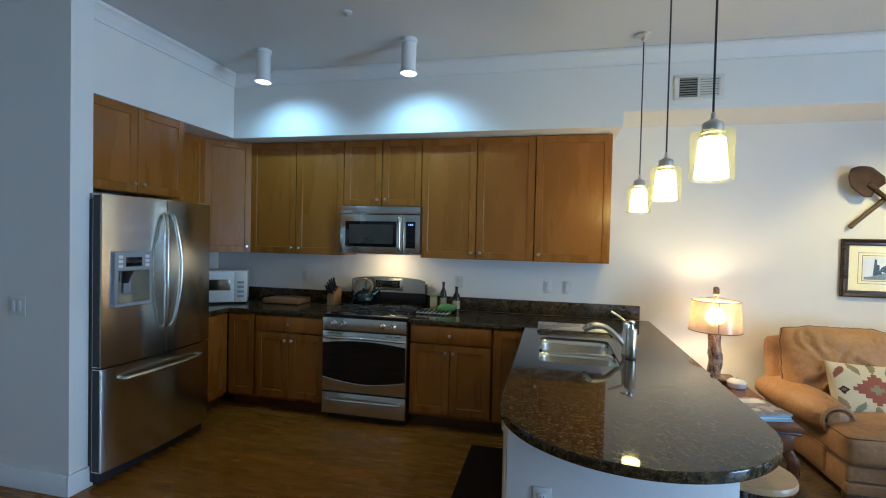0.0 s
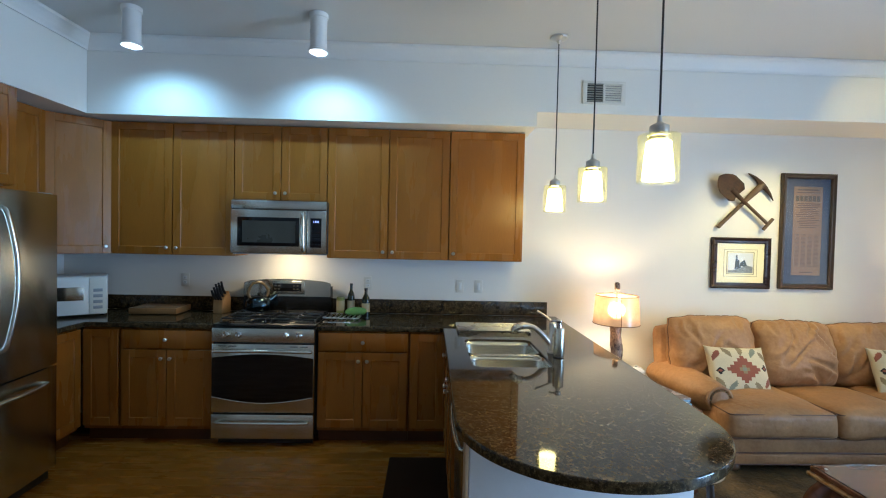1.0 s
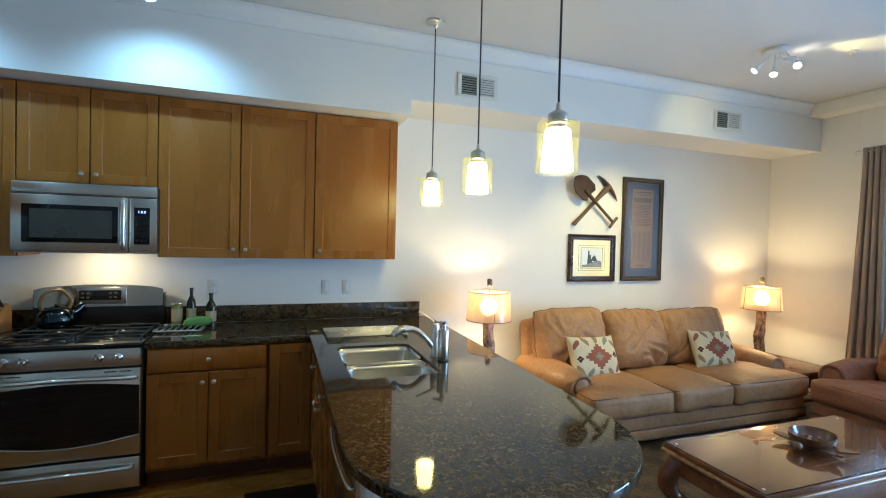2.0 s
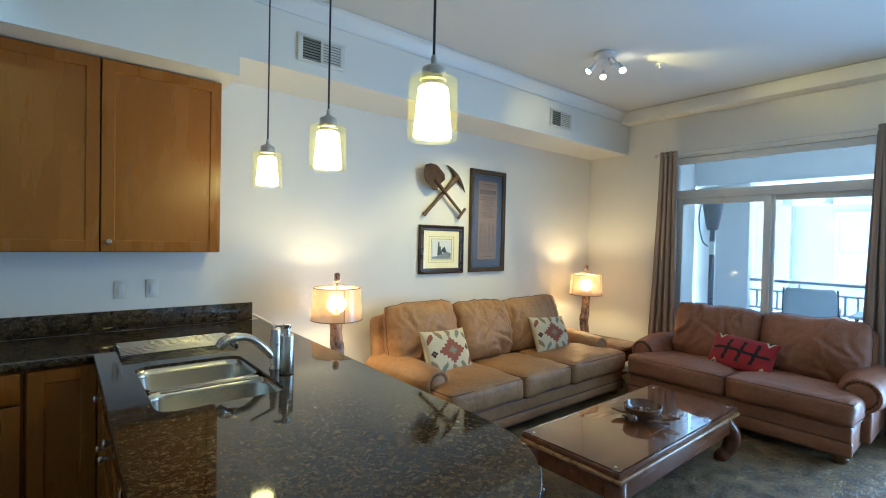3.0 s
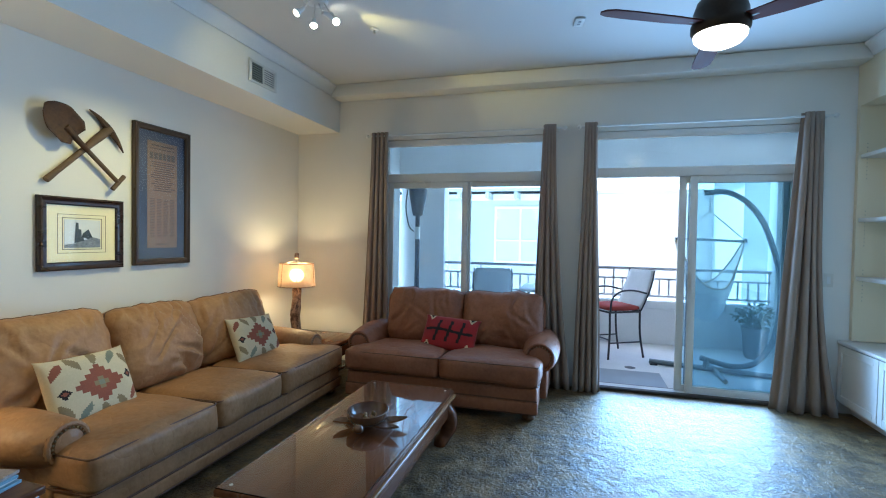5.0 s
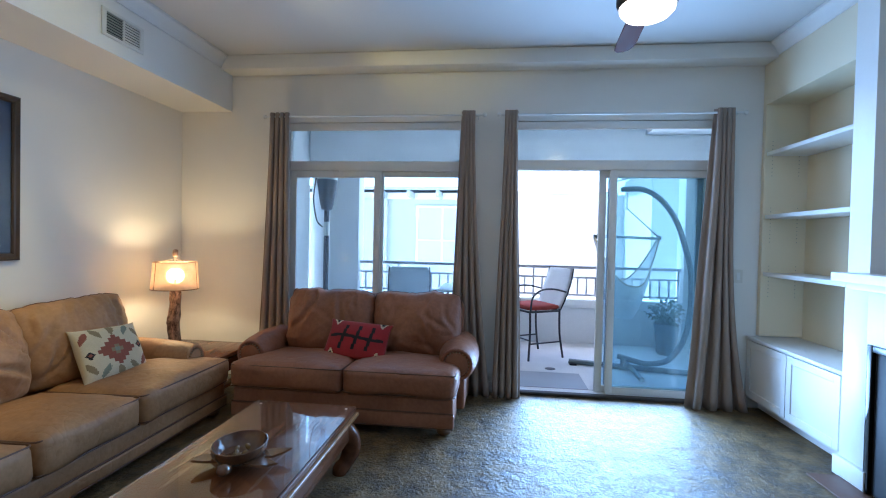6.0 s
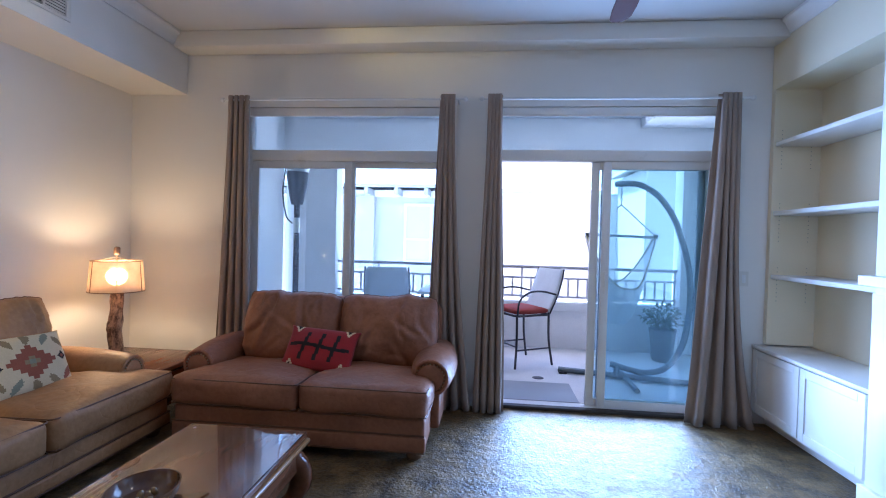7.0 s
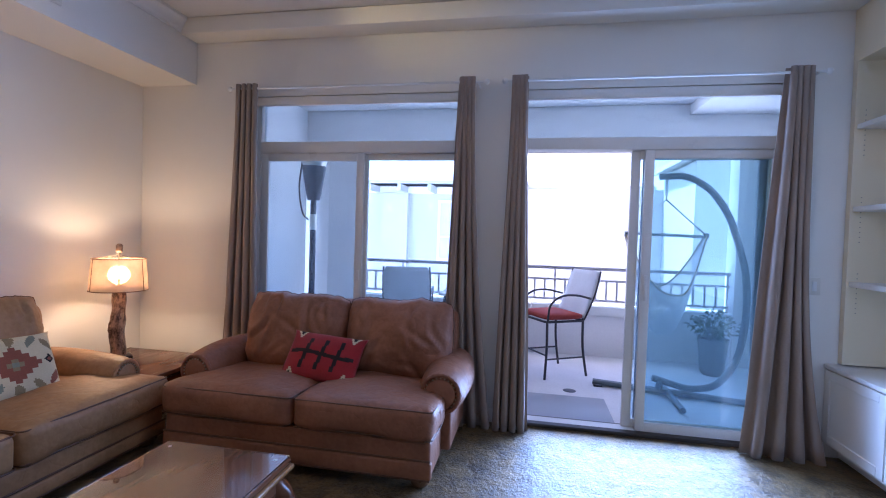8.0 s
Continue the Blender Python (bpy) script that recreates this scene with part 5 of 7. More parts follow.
def bottle(place, h, r, label):
    b = thing("bottle", label, "bottle", place, 0, "bottles by the range")
    part("glass_body", lathe(bmesh.new(), [(0, 0), (r, 0), (r, h * 0.55), (r * 0.85, h * 0.66), (r * 0.38, h * 0.78), (r * 0.36, h * 0.95), (0, h * 0.95)], 20), BOTTLE, b)
    part("label", lathe(bmesh.new(), [(r + 0.0006, h * 0.14), (r + 0.0006, h * 0.46)], 20), LABEL, b, "cream paper label")
    part("cap", cyl(bmesh.new(), r * 0.42, h * 0.93, h, 14), DARKPL, b)
    return b


tn = thing("oil_tin", "green and gold oil tin beside the range", "tin", (-0.555, 4.32, 0.916))
part("can", cyl(bmesh.new(), 0.034, 0, 0.155, 24), TIN, tn)
part("rim", lathe(bmesh.new(), [(0.034, 0.153), (0.036, 0.157), (0.033, 0.160), (0.031, 0.156)], 24), NICKEL, tn)
part("label", lathe(bmesh.new(), [(0.0347, 0.04), (0.0347, 0.125)], 24), LABEL, tn)
bottle((-0.468, 4.34, 0.916), 0.27, 0.031, "tall dark oil bottle with cream label")
bottle((-0.335, 4.30, 0.916), 0.235, 0.035, "dark vinegar bottle with cream label")
tv = thing("trivet_rack", "steel wire rack lying on the worktop", "rack", (-0.50, 4.215, 0.916), -3)
for k in range(8):
    part("wire", tube(bmesh.new(), [(-0.133 + k * 0.038, -0.15, 0.018), (-0.133 + k * 0.038, 0.06, 0.018)], 0.005, 6), WIRE, tv)
part("rim", tube(bmesh.new(), [(x, y, 0.014) for x, y in rrect(-0.145, 0.145, -0.155, 0.065, 0.02)], 0.006, 6, True), WIRE, tv)
bm = puff(bmesh.new(), 0.090, 0.034, 0.026, 0.022, (0, 0, 0.006), 7, 0.010, 18, 3.0, pose(0, 0, 0.026))
single("dish_cloth", bm, GREENRAG, "folded green cloth on the wire rack", "cloth", (-0.405, 4.222, 0.9375), 6, smooth=180)
single("kitchen_mat", B((-0.225, 0.225, -0.62, 0.62, 0.0015, 0.012), bevel=0.005), MATCLOTH, "dark brown kitchen mat before the sink", "mat", (0.17, 2.99, 0.0))

# ---- ceiling lights of the kitchen ----
for px in (-1.79, -0.57):
    c = thing("ceiling_spot", "white cylinder ceiling spot shining cool light", "ceiling light", (px, 3.44, 0), 0, "kitchen ceiling spots")
    part("canister", lathe(bmesh.new(), [(0, CZ - 0.002), (0.062, CZ - 0.002), (0.062, CZ - 0.03), (0.055, CZ - 0.035), (0.055, 2.835), (0.068, 2.825), (0.068, 2.815), (0.060, 2.815), (0.052, 2.84), (0.05, 2.90), (0, 2.90)], 28), WHITEPL, c)
    part("lens", lathe(bmesh.new(), [(0, 2.885), (0.049, 2.885), (0.049, 2.89), (0, 2.89)], 24), SPOTFACE, c, "glowing lens")


def pendant(x, y, rise):
    p = thing("pendant_light", "lit pendant with frosted glass inside clear amber glass", "pendant light", (x, y, 0), 0, "pendants over the counter")
    part("canopy", lathe(bmesh.new(), [(0, CZ - 0.002), (0.065, CZ - 0.002), (0.062, CZ - 0.014), (0.02, CZ - 0.028), (0.006, CZ - 0.05), (0, CZ - 0.05)], 28), NICKEL, p)
    part("cord", tube(bmesh.new(), [(0, 0, CZ - 0.04), (0, 0, 2.075)], 0.0045, 8), DARKPL, p, "thin black cord")
    part("cap", lathe(bmesh.new(), [(0, 2.085), (0.008, 2.08), (0.010, 2.055), (0.036, 2.040), (0.038, 2.036), (0.038, 2.010), (0.044, 2.006), (0.044, 2.000), (0.040, 1.996), (0.040, 1.9815), (0, 1.9815)], 24), NICKEL, p, "brushed nickel cap")
    part("inner_shade", lathe(bmesh.new(), [(0, 1.981), (0.040, 1.981), (0.048, 1.975), (0.052, 1.93), (0.060, 1.84), (0.061, 1.822), (0.055, 1.820), (0, 1.822)], 28), PENDANT_IN, p, "glowing frosted glass shade")
    o = part("outer_shade", lathe(bmesh.new(), [(0.0445, 2.0035), (0.0780, 2.0035), (0.0810, 1.999), (0.0810, 1.816), (0.0795, 1.811), (0.078, 1.816), (0.078, 1.9995), (0.0445, 2.0005), (0.0445, 2.0035)], 32), PENDANT_OUT, p, "clear amber-tinted glass cylinder")
    o.visible_shadow = False
    for child in p.children:
        if not child.name.startswith("canopy"):
            child.matrix_basis = pose(0, 0, rise)
    return p


for x, y, rise in ((1.105, 3.66, -0.006), (1.108, 2.885, 0.010), (1.112, 2.135, 0.032)):
    pendant(x, y, rise)
for x, y in ((-0.85, 2.96), (4.15, 2.90)):
    s_ = thing("sprinkler_head", "small white ceiling sprinkler head", "sprinkler", (x, y, CZ - 0.001), 0, "sprinklers")
    part("escutcheon", lathe(bmesh.new(), [(0, -0.002), (0.035, -0.002), (0.032, -0.008), (0.012, -0.012), (0, -0.012)], 20), WHITEPL, s_)
    part("nozzle", lathe(bmesh.new(), [(0, -0.012), (0.008, -0.012), (0.007, -0.032), (0.014, -0.036), (0.014, -0.039), (0, -0.039)], 14), NICKEL, s_)
pl = thing("ceiling_plate", "white detector plate on the ceiling", "detector", (4.39, 1.36, CZ - 0.001), 10)
part("base", B((-0.065, 0.065, -0.035, 0.035, -0.014, -0.001), bevel=0.004), WHITEPL, pl)
part("eyes", B((-0.03, -0.01, -0.01, 0.01, -0.017, -0.0135), (0.012, 0.03, -0.01, 0.01, -0.017, -0.0135)), GREYPL, pl)


# ---- sofas ----
def stuffed(hx, h, t, seed, m, pucker=0.007, deep_by=1.0):
    """A loose back cushion: fat below the middle, creased towards its corners, its top edge puckered. Gives the mesh and its front seam."""
    bm, nu, nv = bmesh.new(), 46, 38
    rng = random.Random(int(seed * 100))
    pulls = []
    for k in range(15):
        # creases that run out of the lower corners and down from the top seam
        if k < 9:
            side = 1 if k % 3 else -1
            pulls.append((side * (0.95 - 0.5 * rng.random()), -0.95 + 0.75 * rng.random(), radians(90 + side * (18 + 55 * rng.random())), 0.5 + 0.8 * rng.random(), 0.028 + 0.03 * rng.random(), 0.009 + 0.010 * rng.random()))
        else:
            pulls.append((-0.9 + 1.8 * rng.random(), 0.98, radians(-90 + 50 * (rng.random() - 0.5)), 0.25 + 0.5 * rng.random(), 0.025 + 0.03 * rng.random(), 0.008 + 0.008 * rng.random()))

    def crease(u, v):
        sink = 0.0
        for ua, va, ang, run, wide, deep in pulls:
            du, dv = u - ua, (v - va) * h / hx
            a_ = (du * math.cos(ang) + dv * math.sin(ang)) / run
            if 0 < a_ < 1:
                p_ = (dv * math.cos(ang) - du * math.sin(ang) + 0.04 * math.sin(a_ * 5 + ua * 9)) / wide
                if abs(p_) < 5:
                    sink += deep * math.sin(math.pi * a_ ** 0.7) * (0.55 * math.exp(-(p_ - 2.0) ** 2 / 1.5) - math.exp(-p_ * p_))
        return sink * deep_by

    rows, seam = {}, {}
    for s in (-1, 1):
        for i in range(nu + 1):
            for j in range(nv + 1):
                u, v = 2 * i / nu - 1, 2 * j / nv - 1
                w = Vector((u * hx * 5 + seed, v * h * 5 - seed, s * 2.0))
                edge = (max(0.0, 1 - abs(u) ** 5) * max(0.0, 1 - abs(v) ** 5)) ** 0.5
                fat = t * (0.62 + 0.30 * (1 - (v + 0.25) ** 2)) * (0.82 + 0.18 * (1 - u * u))
                corner = abs(u) ** 2 * abs(v) ** 1.5
                fold = abs(noise.noise(Vector((u * 5 + seed, v * 3.2, s + seed)))) ** 0.6
                d = edge * (fat + 0.030 * noise.noise(w * 0.8) - 0.040 * fold * (0.25 + corner) + (crease(u, v) if s < 0 else 0)) * (1.0 if s < 0 else 0.55) + 0.030
                round_u = 1 - 0.05 * abs(v) ** 6
                round_v = 1 - 0.09 * abs(u) ** 5
                x = u * hx * round_u + 0.010 * noise.noise(Vector((v * 4, seed, 3)))
                z = v * h * round_v + (1.6 * pucker * noise.noise(Vector((u * 3.5, seed, 0))) + pucker * noise.noise(Vector((u * 13, seed, 7)))) * max(0, v) ** 3
                y = s * d * 0.5 if abs(u) == 1 or abs(v) == 1 else s * d
                rows[(s, i, j)] = bm.verts.new(m @ Vector((x, y, z)))
    for s in (-1, 1):
        for i in range(nu):
            for j in range(nv):
                q = [rows[(s, i, j)], rows[(s, i + 1, j)], rows[(s, i + 1, j + 1)], rows[(s, i, j + 1)]]
                bm.faces.new(q if s < 0 else q[::-1])
    ring = [(i, 0) for i in range(nu)] + [(nu, j) for j in range(nv)] + [(i, nv) for i in range(nu, 0, -1)] + [(0, j) for j in range(nv, 0, -1)]
    for a, b in zip(ring, ring[1:] + ring[:1]):
        bm.faces.new((rows[(-1, *a)], rows[(1, *a)], rows[(1, *b)], rows[(-1, *b)]))
    bmesh.ops.recalc_face_normals(bm, faces=bm.faces)
    edge_a = [rows[(-1, 0, j)].co.copy() for j in range(3, nv)]
    edge_b = [rows[(-1, nu, j)].co.copy() for j in range(nv - 1, 3, -1)]
    return bm, edge_a + [rows[(-1, i, nv)].co.copy() for i in range(nu + 1)] + edge_b


def couch(label, place, turn, spans, arm_in, back_top, seed, lean, slump, hide, over=(0.06, 0.06), wing=(0.11, 0.11), pucker=0.007, af=0.235, cy=0.765, spread=(0, 0), deep=1.0, roll=(0.112, 0.112), seat=(0.268, 0.428), pitch=-1.0):
    """A rolled-arm leather sofa. Local x across, front towards -y (y=0 at the seat front). spans: seat cushion edges; arm_in: inner faces of the arms."""
    c = thing("sofa", label, "sofa", place, turn)
    a0, a1 = arm_in
    x0, x1 = spans[0], spans[-1]
    line = 0.157 + 0.8 * (seat[0] - 0.268)
    part("base", B((x0 + 0.02, x1 - 0.02, 0.03, 0.90, 0.07, seat[0] - 0.014), bevel=0.02, seg=3), hide, c)
    part("lower_rail", B((x0 + 0.012, x1 - 0.012, 0.016, 0.06, 0.075, line - 0.007), bevel=0.015, seg=3), hide, c)
    part("welt", tube(bmesh.new(), [(x0 + 0.018, 0.022, line), (x1 - 0.018, 0.022, line)], 0.006, 8), PIPING, c)
    part("welt", tube(bmesh.new(), [(x0 + 0.018, 0.022, 0.076), (x1 - 0.018, 0.022, 0.076)], 0.006, 8), PIPING, c)
    n = len(spans) - 1
    tilt = pose(0, 0.02, seat[0]) @ pose(0, 0, 0, pitch, 0, 0) @ pose(0, -0.02, -seat[0])
    for k in range(n):
        p, q = spans[k], spans[k + 1]
        cx, hx = (p + q) / 2, (q - p) / 2 - 0.004
        cu = part("seat_cushion", puff(bmesh.new(), hx, 0.345, (seat[1] - seat[0]) / 2 + 0.0175, 0.046, (0.008, 0.016, 0.040), 17, 0.012, 5.0, seed + k, tilt @ pose(cx, 0.340, (seat[0] + seat[1]) / 2)), hide, c, smooth=180)
        for z in (seat[1], seat[0]):
            loop = [tilt @ Vector((x, y, z)) for x, y in rrect(p + 0.008, q - 0.008, 0.004, 0.67, 0.03)]
            part("piping", tube(bmesh.new(), loop, 0.0045, 6, True), PIPING, cu)
    # back frame with rounded top and wings, then loose back cushions
    bm = puff(bmesh.new(), (a1 - a0 + wing[0] + wing[1]) / 2, 0.095, 0.325, 0.085, (0, 0, 0.02), 13, 0.008, 3, seed, pose((a0 + a1 - wing[0] + wing[1]) / 2, cy + 0.125, 0.565, -6, 0, 0))
    part("back_frame", bm, hide, c, smooth=180)
    for k in range(n):
        b0, b1 = a0 - over[0], a1 + over[1]
        p, q = b0 + (b1 - b0) * k / n, b0 + (b1 - b0) * (k + 1) / n
        cx, hx = (p + q) / 2, (q - p) / 2 + 0.004
        h = (back_top[k] - 0.40) / 2
        bm, seam = stuffed(hx, h, 0.172, seed * 3 + k * 1.7, pose(cx, cy, 0.40 + h, -11 - lean[k], lean[k] * 0.8, slump[k]), pucker, deep)
        bc = part("back_cushion", bm, hide, c, smooth=180)
        part("piping", tube(bmesh.new(), seam, 0.004, 6), PIPING, bc)
    for side, ax, out, R in ((-1, a0, spread[0], roll[0]), (1, a1, spread[1], roll[1])):
        bm = bmesh.new()
        zc, cx = 0.452, ax + side * 0.105
        # roll, sagging and flaring a little along its length
        ring, rows = 22, 12
        grid = []
        for j in range(rows + 1):
            v = j / rows
            y = af + v * (0.90 - af)
            rr = R * (0.94 + 0.16 * math.sin(math.pi * min(1, v * 0.95 + 0.03))) * (0.93 if j == 0 else 1)
            row = []
            for i in range(ring):
                t = 2 * math.pi * i / ring
                wob = 1 + 0.035 * noise.noise(Vector((math.cos(t) * 1.5 + seed, math.sin(t) * 1.5 + side, v * 3)))
                row.append(bm.verts.new((cx + (out * v ** 0.7 * side * (0.5 + 0.5 * side * math.cos(t))) + rr * wob * math.cos(t) * 1.06, y, zc + 0.02 * v + rr * wob * math.sin(t))))
            grid.append(row)
        for j in range(rows):
            for i in range(ring):
                bm.faces.new((grid[j][i], grid[j][(i + 1) % ring], grid[j + 1][(i + 1) % ring], grid[j + 1][i]))
        bm.faces.new(grid[0])
        bm.faces.new(grid[-1][::-1])
        bmesh.ops.recalc_face_normals(bm, faces=bm.faces)
        box(bm, min(ax, ax + side * 0.17), max(ax, ax + side * 0.17), af + 0.015, 0.90, 0.10, 0.45, 0.02)
        am = part("arm", bm, hide, c, "rolled leather arm", smooth=60)
        bm = lathe(bmesh.new(), [(0, 0.030), (0.042, 0.027), (R - 0.046, 0.016), (R - 0.039, 0.0), (0, 0)], 24, pose(cx, af, zc, 90, 0, 0))
        part("scroll_face", bm, hide, am)
        part("scroll_pleat", tube(bmesh.new(), [(cx + (R - 0.023 + 0.003 * (t % 2)) * math.cos(t * 0.1309), af - 0.005 + 0.003 * (t % 2), zc + (R - 0.023 + 0.003 * (t % 2)) * math.sin(t * 0.1309)) for t in range(48)], 0.014, 8, True), hide, am)
        bm = bmesh.new()
        for t in range(-3, 15):
            bmesh.ops.create_icosphere(bm, subdivisions=1, radius=0.0058, matrix=Matrix.Translation((cx + (R - 0.039) * math.cos(t * 0.2618), af - 0.014, zc + (R - 0.039) * math.sin(t * 0.2618))))
        part("nailheads", bm, BRASS, am, "row of aged brass nailheads")
    for fx in (x0 + 0.09, x1 - 0.09):
        for fy in (0.10, 0.80):
            part("bun_foot", lathe(bmesh.new(), [(0, 0.0), (0.034, 0.0), (0.05, 0.014), (0.054, 0.032), (0.046, 0.052), (0.034, 0.06), (0.036, 0.072), (0, 0.072)], 20, pose(fx, fy, 0.008)), BUN, c, "turned wooden bun foot")
    return c


couch("long tan leather three-seat sofa with rolled arms", (3.45, 3.385, 0), 0, (-1.16, -0.375, 0.275, 1.18), (-0.985, 0.965), (0.985, 0.955, 0.95), 2.0, (-1, 2.0, -4), (0, 3, -11), LEATHER, (0.215, -0.05), (0.265, 0.10), spread=(0.12, 0.02), deep=1.7)
couch("reddish brown leather loveseat with rolled arms before the window", (4.397, 2.435, 0), -90, (-0.83, 0.02, 0.845), (-0.731, 0.712), (0.945, 0.945), 5.0, (1.0, -1.0), (1, -2), REDLEATHER, (-0.04, 0.104), (0.03, 0.12), pucker=0.012, af=0.328, cy=0.743, deep=1.3, roll=(0.122, 0.135), seat=(0.298, 0.450), pitch=-2.5)


# ---- cushions ----
def kilim(u, v):
    """Which wool a spot of the cream cushion shows; u, v from -1 to 1."""
    q = lambda t: round(t * 8) / 8
    d = abs(q(u)) / 0.62 + abs(q(v)) / 0.60
    if d < 0.16:
        return 5
    if d < 0.30:
        return 3
    if d < 0.93:
        return 2
    if d < 1.0:
        return 3
    for s in (-1, 1):
        e = abs(u - s * 0.76) / 0.13 + abs(v - s * 0.06) / 0.16
        if e < 1:
            return 2 if e < 0.5 else 4
    # rows of leaf-shaped flecks above and below the medallion
    for cx, cy, lean, k in ((-0.80, 0.58, 0.5, 2), (-0.42, 0.72, -0.4, 3), (0.02, 0.80, 0.15, 3), (0.44, 0.72, 0.5, 1), (0.80, 0.54, -0.5, 3),
                            (-0.80, -0.54, -0.5, 3), (-0.44, -0.70, 0.5, 1), (0.0, -0.80, -0.15, 3), (0.44, -0.72, -0.5, 3), (0.80, -0.54, 0.5, 2)):
        y = v - cy
        x = u - cx - lean * y
        if abs(y) < 0.24 and abs(x) < 0.105 * (1 - (y / 0.24) ** 2) * (1 + 0.9 * y):
            return k
    return 0


def redcross(u, v):
    if abs(v + 0.06 * math.sin(3 * u)) < 0.075 and abs(u) < 0.86:
        return 1
    for x in (-0.42, 0.0, 0.42):
        if abs(u - x - 0.10 * v) < 0.05 and abs(v) < 0.62:
            return 1
    a, b = abs(abs(u) - 0.72), 1 - abs(v)
    if b < 0.42 - a * 2.6:
        return 3 if b < 0.26 - a * 2.6 else 2
    return 0


def cushion(name, label, place, turn, tip, w, h, t, pattern, mats, roll=0):
    """A stuffed square cushion; its face towards -y before it is turned and tipped back."""
    bm = bmesh.new()
    n = 58
    rows = {}
    for s_ in (-1, 1):
        for i in range(n + 1):
            for j in range(n + 1):
                u, v = 2 * i / n - 1, 2 * j / n - 1
                edge = max(0.0, (1 - u * u) * (1 - v * v)) ** 0.42
                pin = 1 - 0.07 * (1 - abs(u) ** 4) * abs(v) ** 3
                pin2 = 1 - 0.07 * (1 - abs(v) ** 4) * abs(u) ** 3
                if abs(u) == 1 or abs(v) == 1:
                    if (0, i, j) not in rows:
                        rows[(0, i, j)] = bm.verts.new((u * w / 2 * pin2, 0, v * h / 2 * pin))
                    rows[(s_, i, j)] = rows[(0, i, j)]
                else:
                    rows[(s_, i, j)] = bm.verts.new((u * w / 2 * pin2, s_ * t / 2 * edge * (1 + 0.10 * noise.noise(Vector((u * 2, v * 2, turn)))), v * h / 2 * pin))
    for s_ in (-1, 1):
        for i in range(n):
            for j in range(n):
                q = [rows[(s_, i, j)], rows[(s_, i + 1, j)], rows[(s_, i + 1, j + 1)], rows[(s_, i, j + 1)]]
                f = bm.faces.new(q if s_ < 0 else q[::-1])
                f.material_index = pattern(2 * (i + 0.5) / n - 1, 2 * (j + 0.5) / n - 1)
    bmesh.ops.recalc_face_normals(bm, faces=bm.faces)
    ob = link(name, bm, mats, smooth=180)
    ob.matrix_world = pose(*place, 0, 0, turn) @ pose(0, 0, 0, tip, roll, 0)
    return tagged(ob, label, "cushion", "sofa cushions")


KILIM = [CREAMCLOTH, TEALCLOTH, RUSTCLOTH, OLIVECLOTH, INKCLOTH, TEALCLOTH]
cushion("throw_pillow", "cream wool throw pillow with rust diamond medallion", (2.695, 3.915, 0.590), 8, -23, 0.545, 0.385, 0.15, kilim, KILIM, 3)
cushion("throw_pillow", "cream wool throw pillow with rust diamond medallion", (4.05, 3.900, 0.592), -8, -27, 0.475, 0.375, 0.14, kilim, KILIM, 2)
cushion("throw_pillow", "red wool throw pillow with dark crossed lines", (4.865, 2.435, 0.568), -90, -38, 0.53, 0.34, 0.13, redcross, [REDCLOTH, INKCLOTH, CREAMCLOTH, INKCLOTH], 4)

# ---- coffee table ----
ct_ = thing("coffee_table", "cherry coffee table with glass top and curved legs", "coffee table", (3.14, 2.468, -0.032))
TL, TW = 0.788, 0.318
part("tabletop", B((-TL, TL, -TW, TW, 0.375, 0.405), bevel=0.006), CHERRY, ct_)
part("edge_moulding", B((-TL - 0.012, TL + 0.012, -TW - 0.012, TW + 0.012, 0.352, 0.374), bevel=0.008, seg=3), GOLDEDGE, ct_, "honey-coloured moulded edge")
part("glass_sheet", B((-TL + 0.004, TL - 0.004, -TW + 0.004, TW - 0.004, 0.408, 0.414), bevel=0.0015, seg=1), TOPGLASS, ct_, "clear glass sheet on the top").visible_shadow = False
for x in (-TL + 0.05, TL - 0.05):
    for y in (-TW + 0.05, TW - 0.05):
        part("glass_pad", cyl(bmesh.new(), 0.008, 0.405, 0.408, 10, m=pose(x, y, 0)), WHITEPL, ct_)
part("apron", B((-TL + 0.03, TL - 0.03, -TW + 0.015, -TW + 0.04, 0.235, 0.351), bevel=0.006), CHERRY, ct_)
part("apron", B((-TL + 0.03, TL - 0.03, TW - 0.04, TW - 0.015, 0.235, 0.351), bevel=0.006), CHERRY, ct_)
part("apron", B((-TL + 0.03, -TL + 0.055, -TW + 0.042, TW - 0.042, 0.235, 0.351), bevel=0.006), CHERRY, ct_)
part("apron", B((TL - 0.055, TL - 0.03, -TW + 0.042, TW - 0.042, 0.235, 0.351), bevel=0.006), CHERRY, ct_)
for sx in (-1, 1):
    for sy in (-1, 1):
        d = Vector((sx * 0.8, sy * 0.6, 0)).normalized()
        o = Vector((sx * (TL - 0.085), sy * (TW - 0.075), 0))
        path = [o + Vector((0, 0, 0.35)), o + d * 0.025 + Vector((0, 0, 0.30)), o + d * 0.075 + Vector((0, 0, 0.23)), o + d * 0.085 + Vector((0, 0, 0.16)), o + d * 0.045 + Vector((0, 0, 0.09)), o + d * 0.01 + Vector((0, 0, 0.06)), o + d * 0.02 + Vector((0, 0, 0.040))]
        part("leg", tube(bmesh.new(), arc(path, 4), [0.062 - 0.0005 * k for k in range(13)] + [0.056, 0.050, 0.046, 0.044, 0.044, 0.045, 0.047, 0.049, 0.05, 0.05, 0.046, 0.040], 14), CHERRY, ct_, "bowed cherry leg")

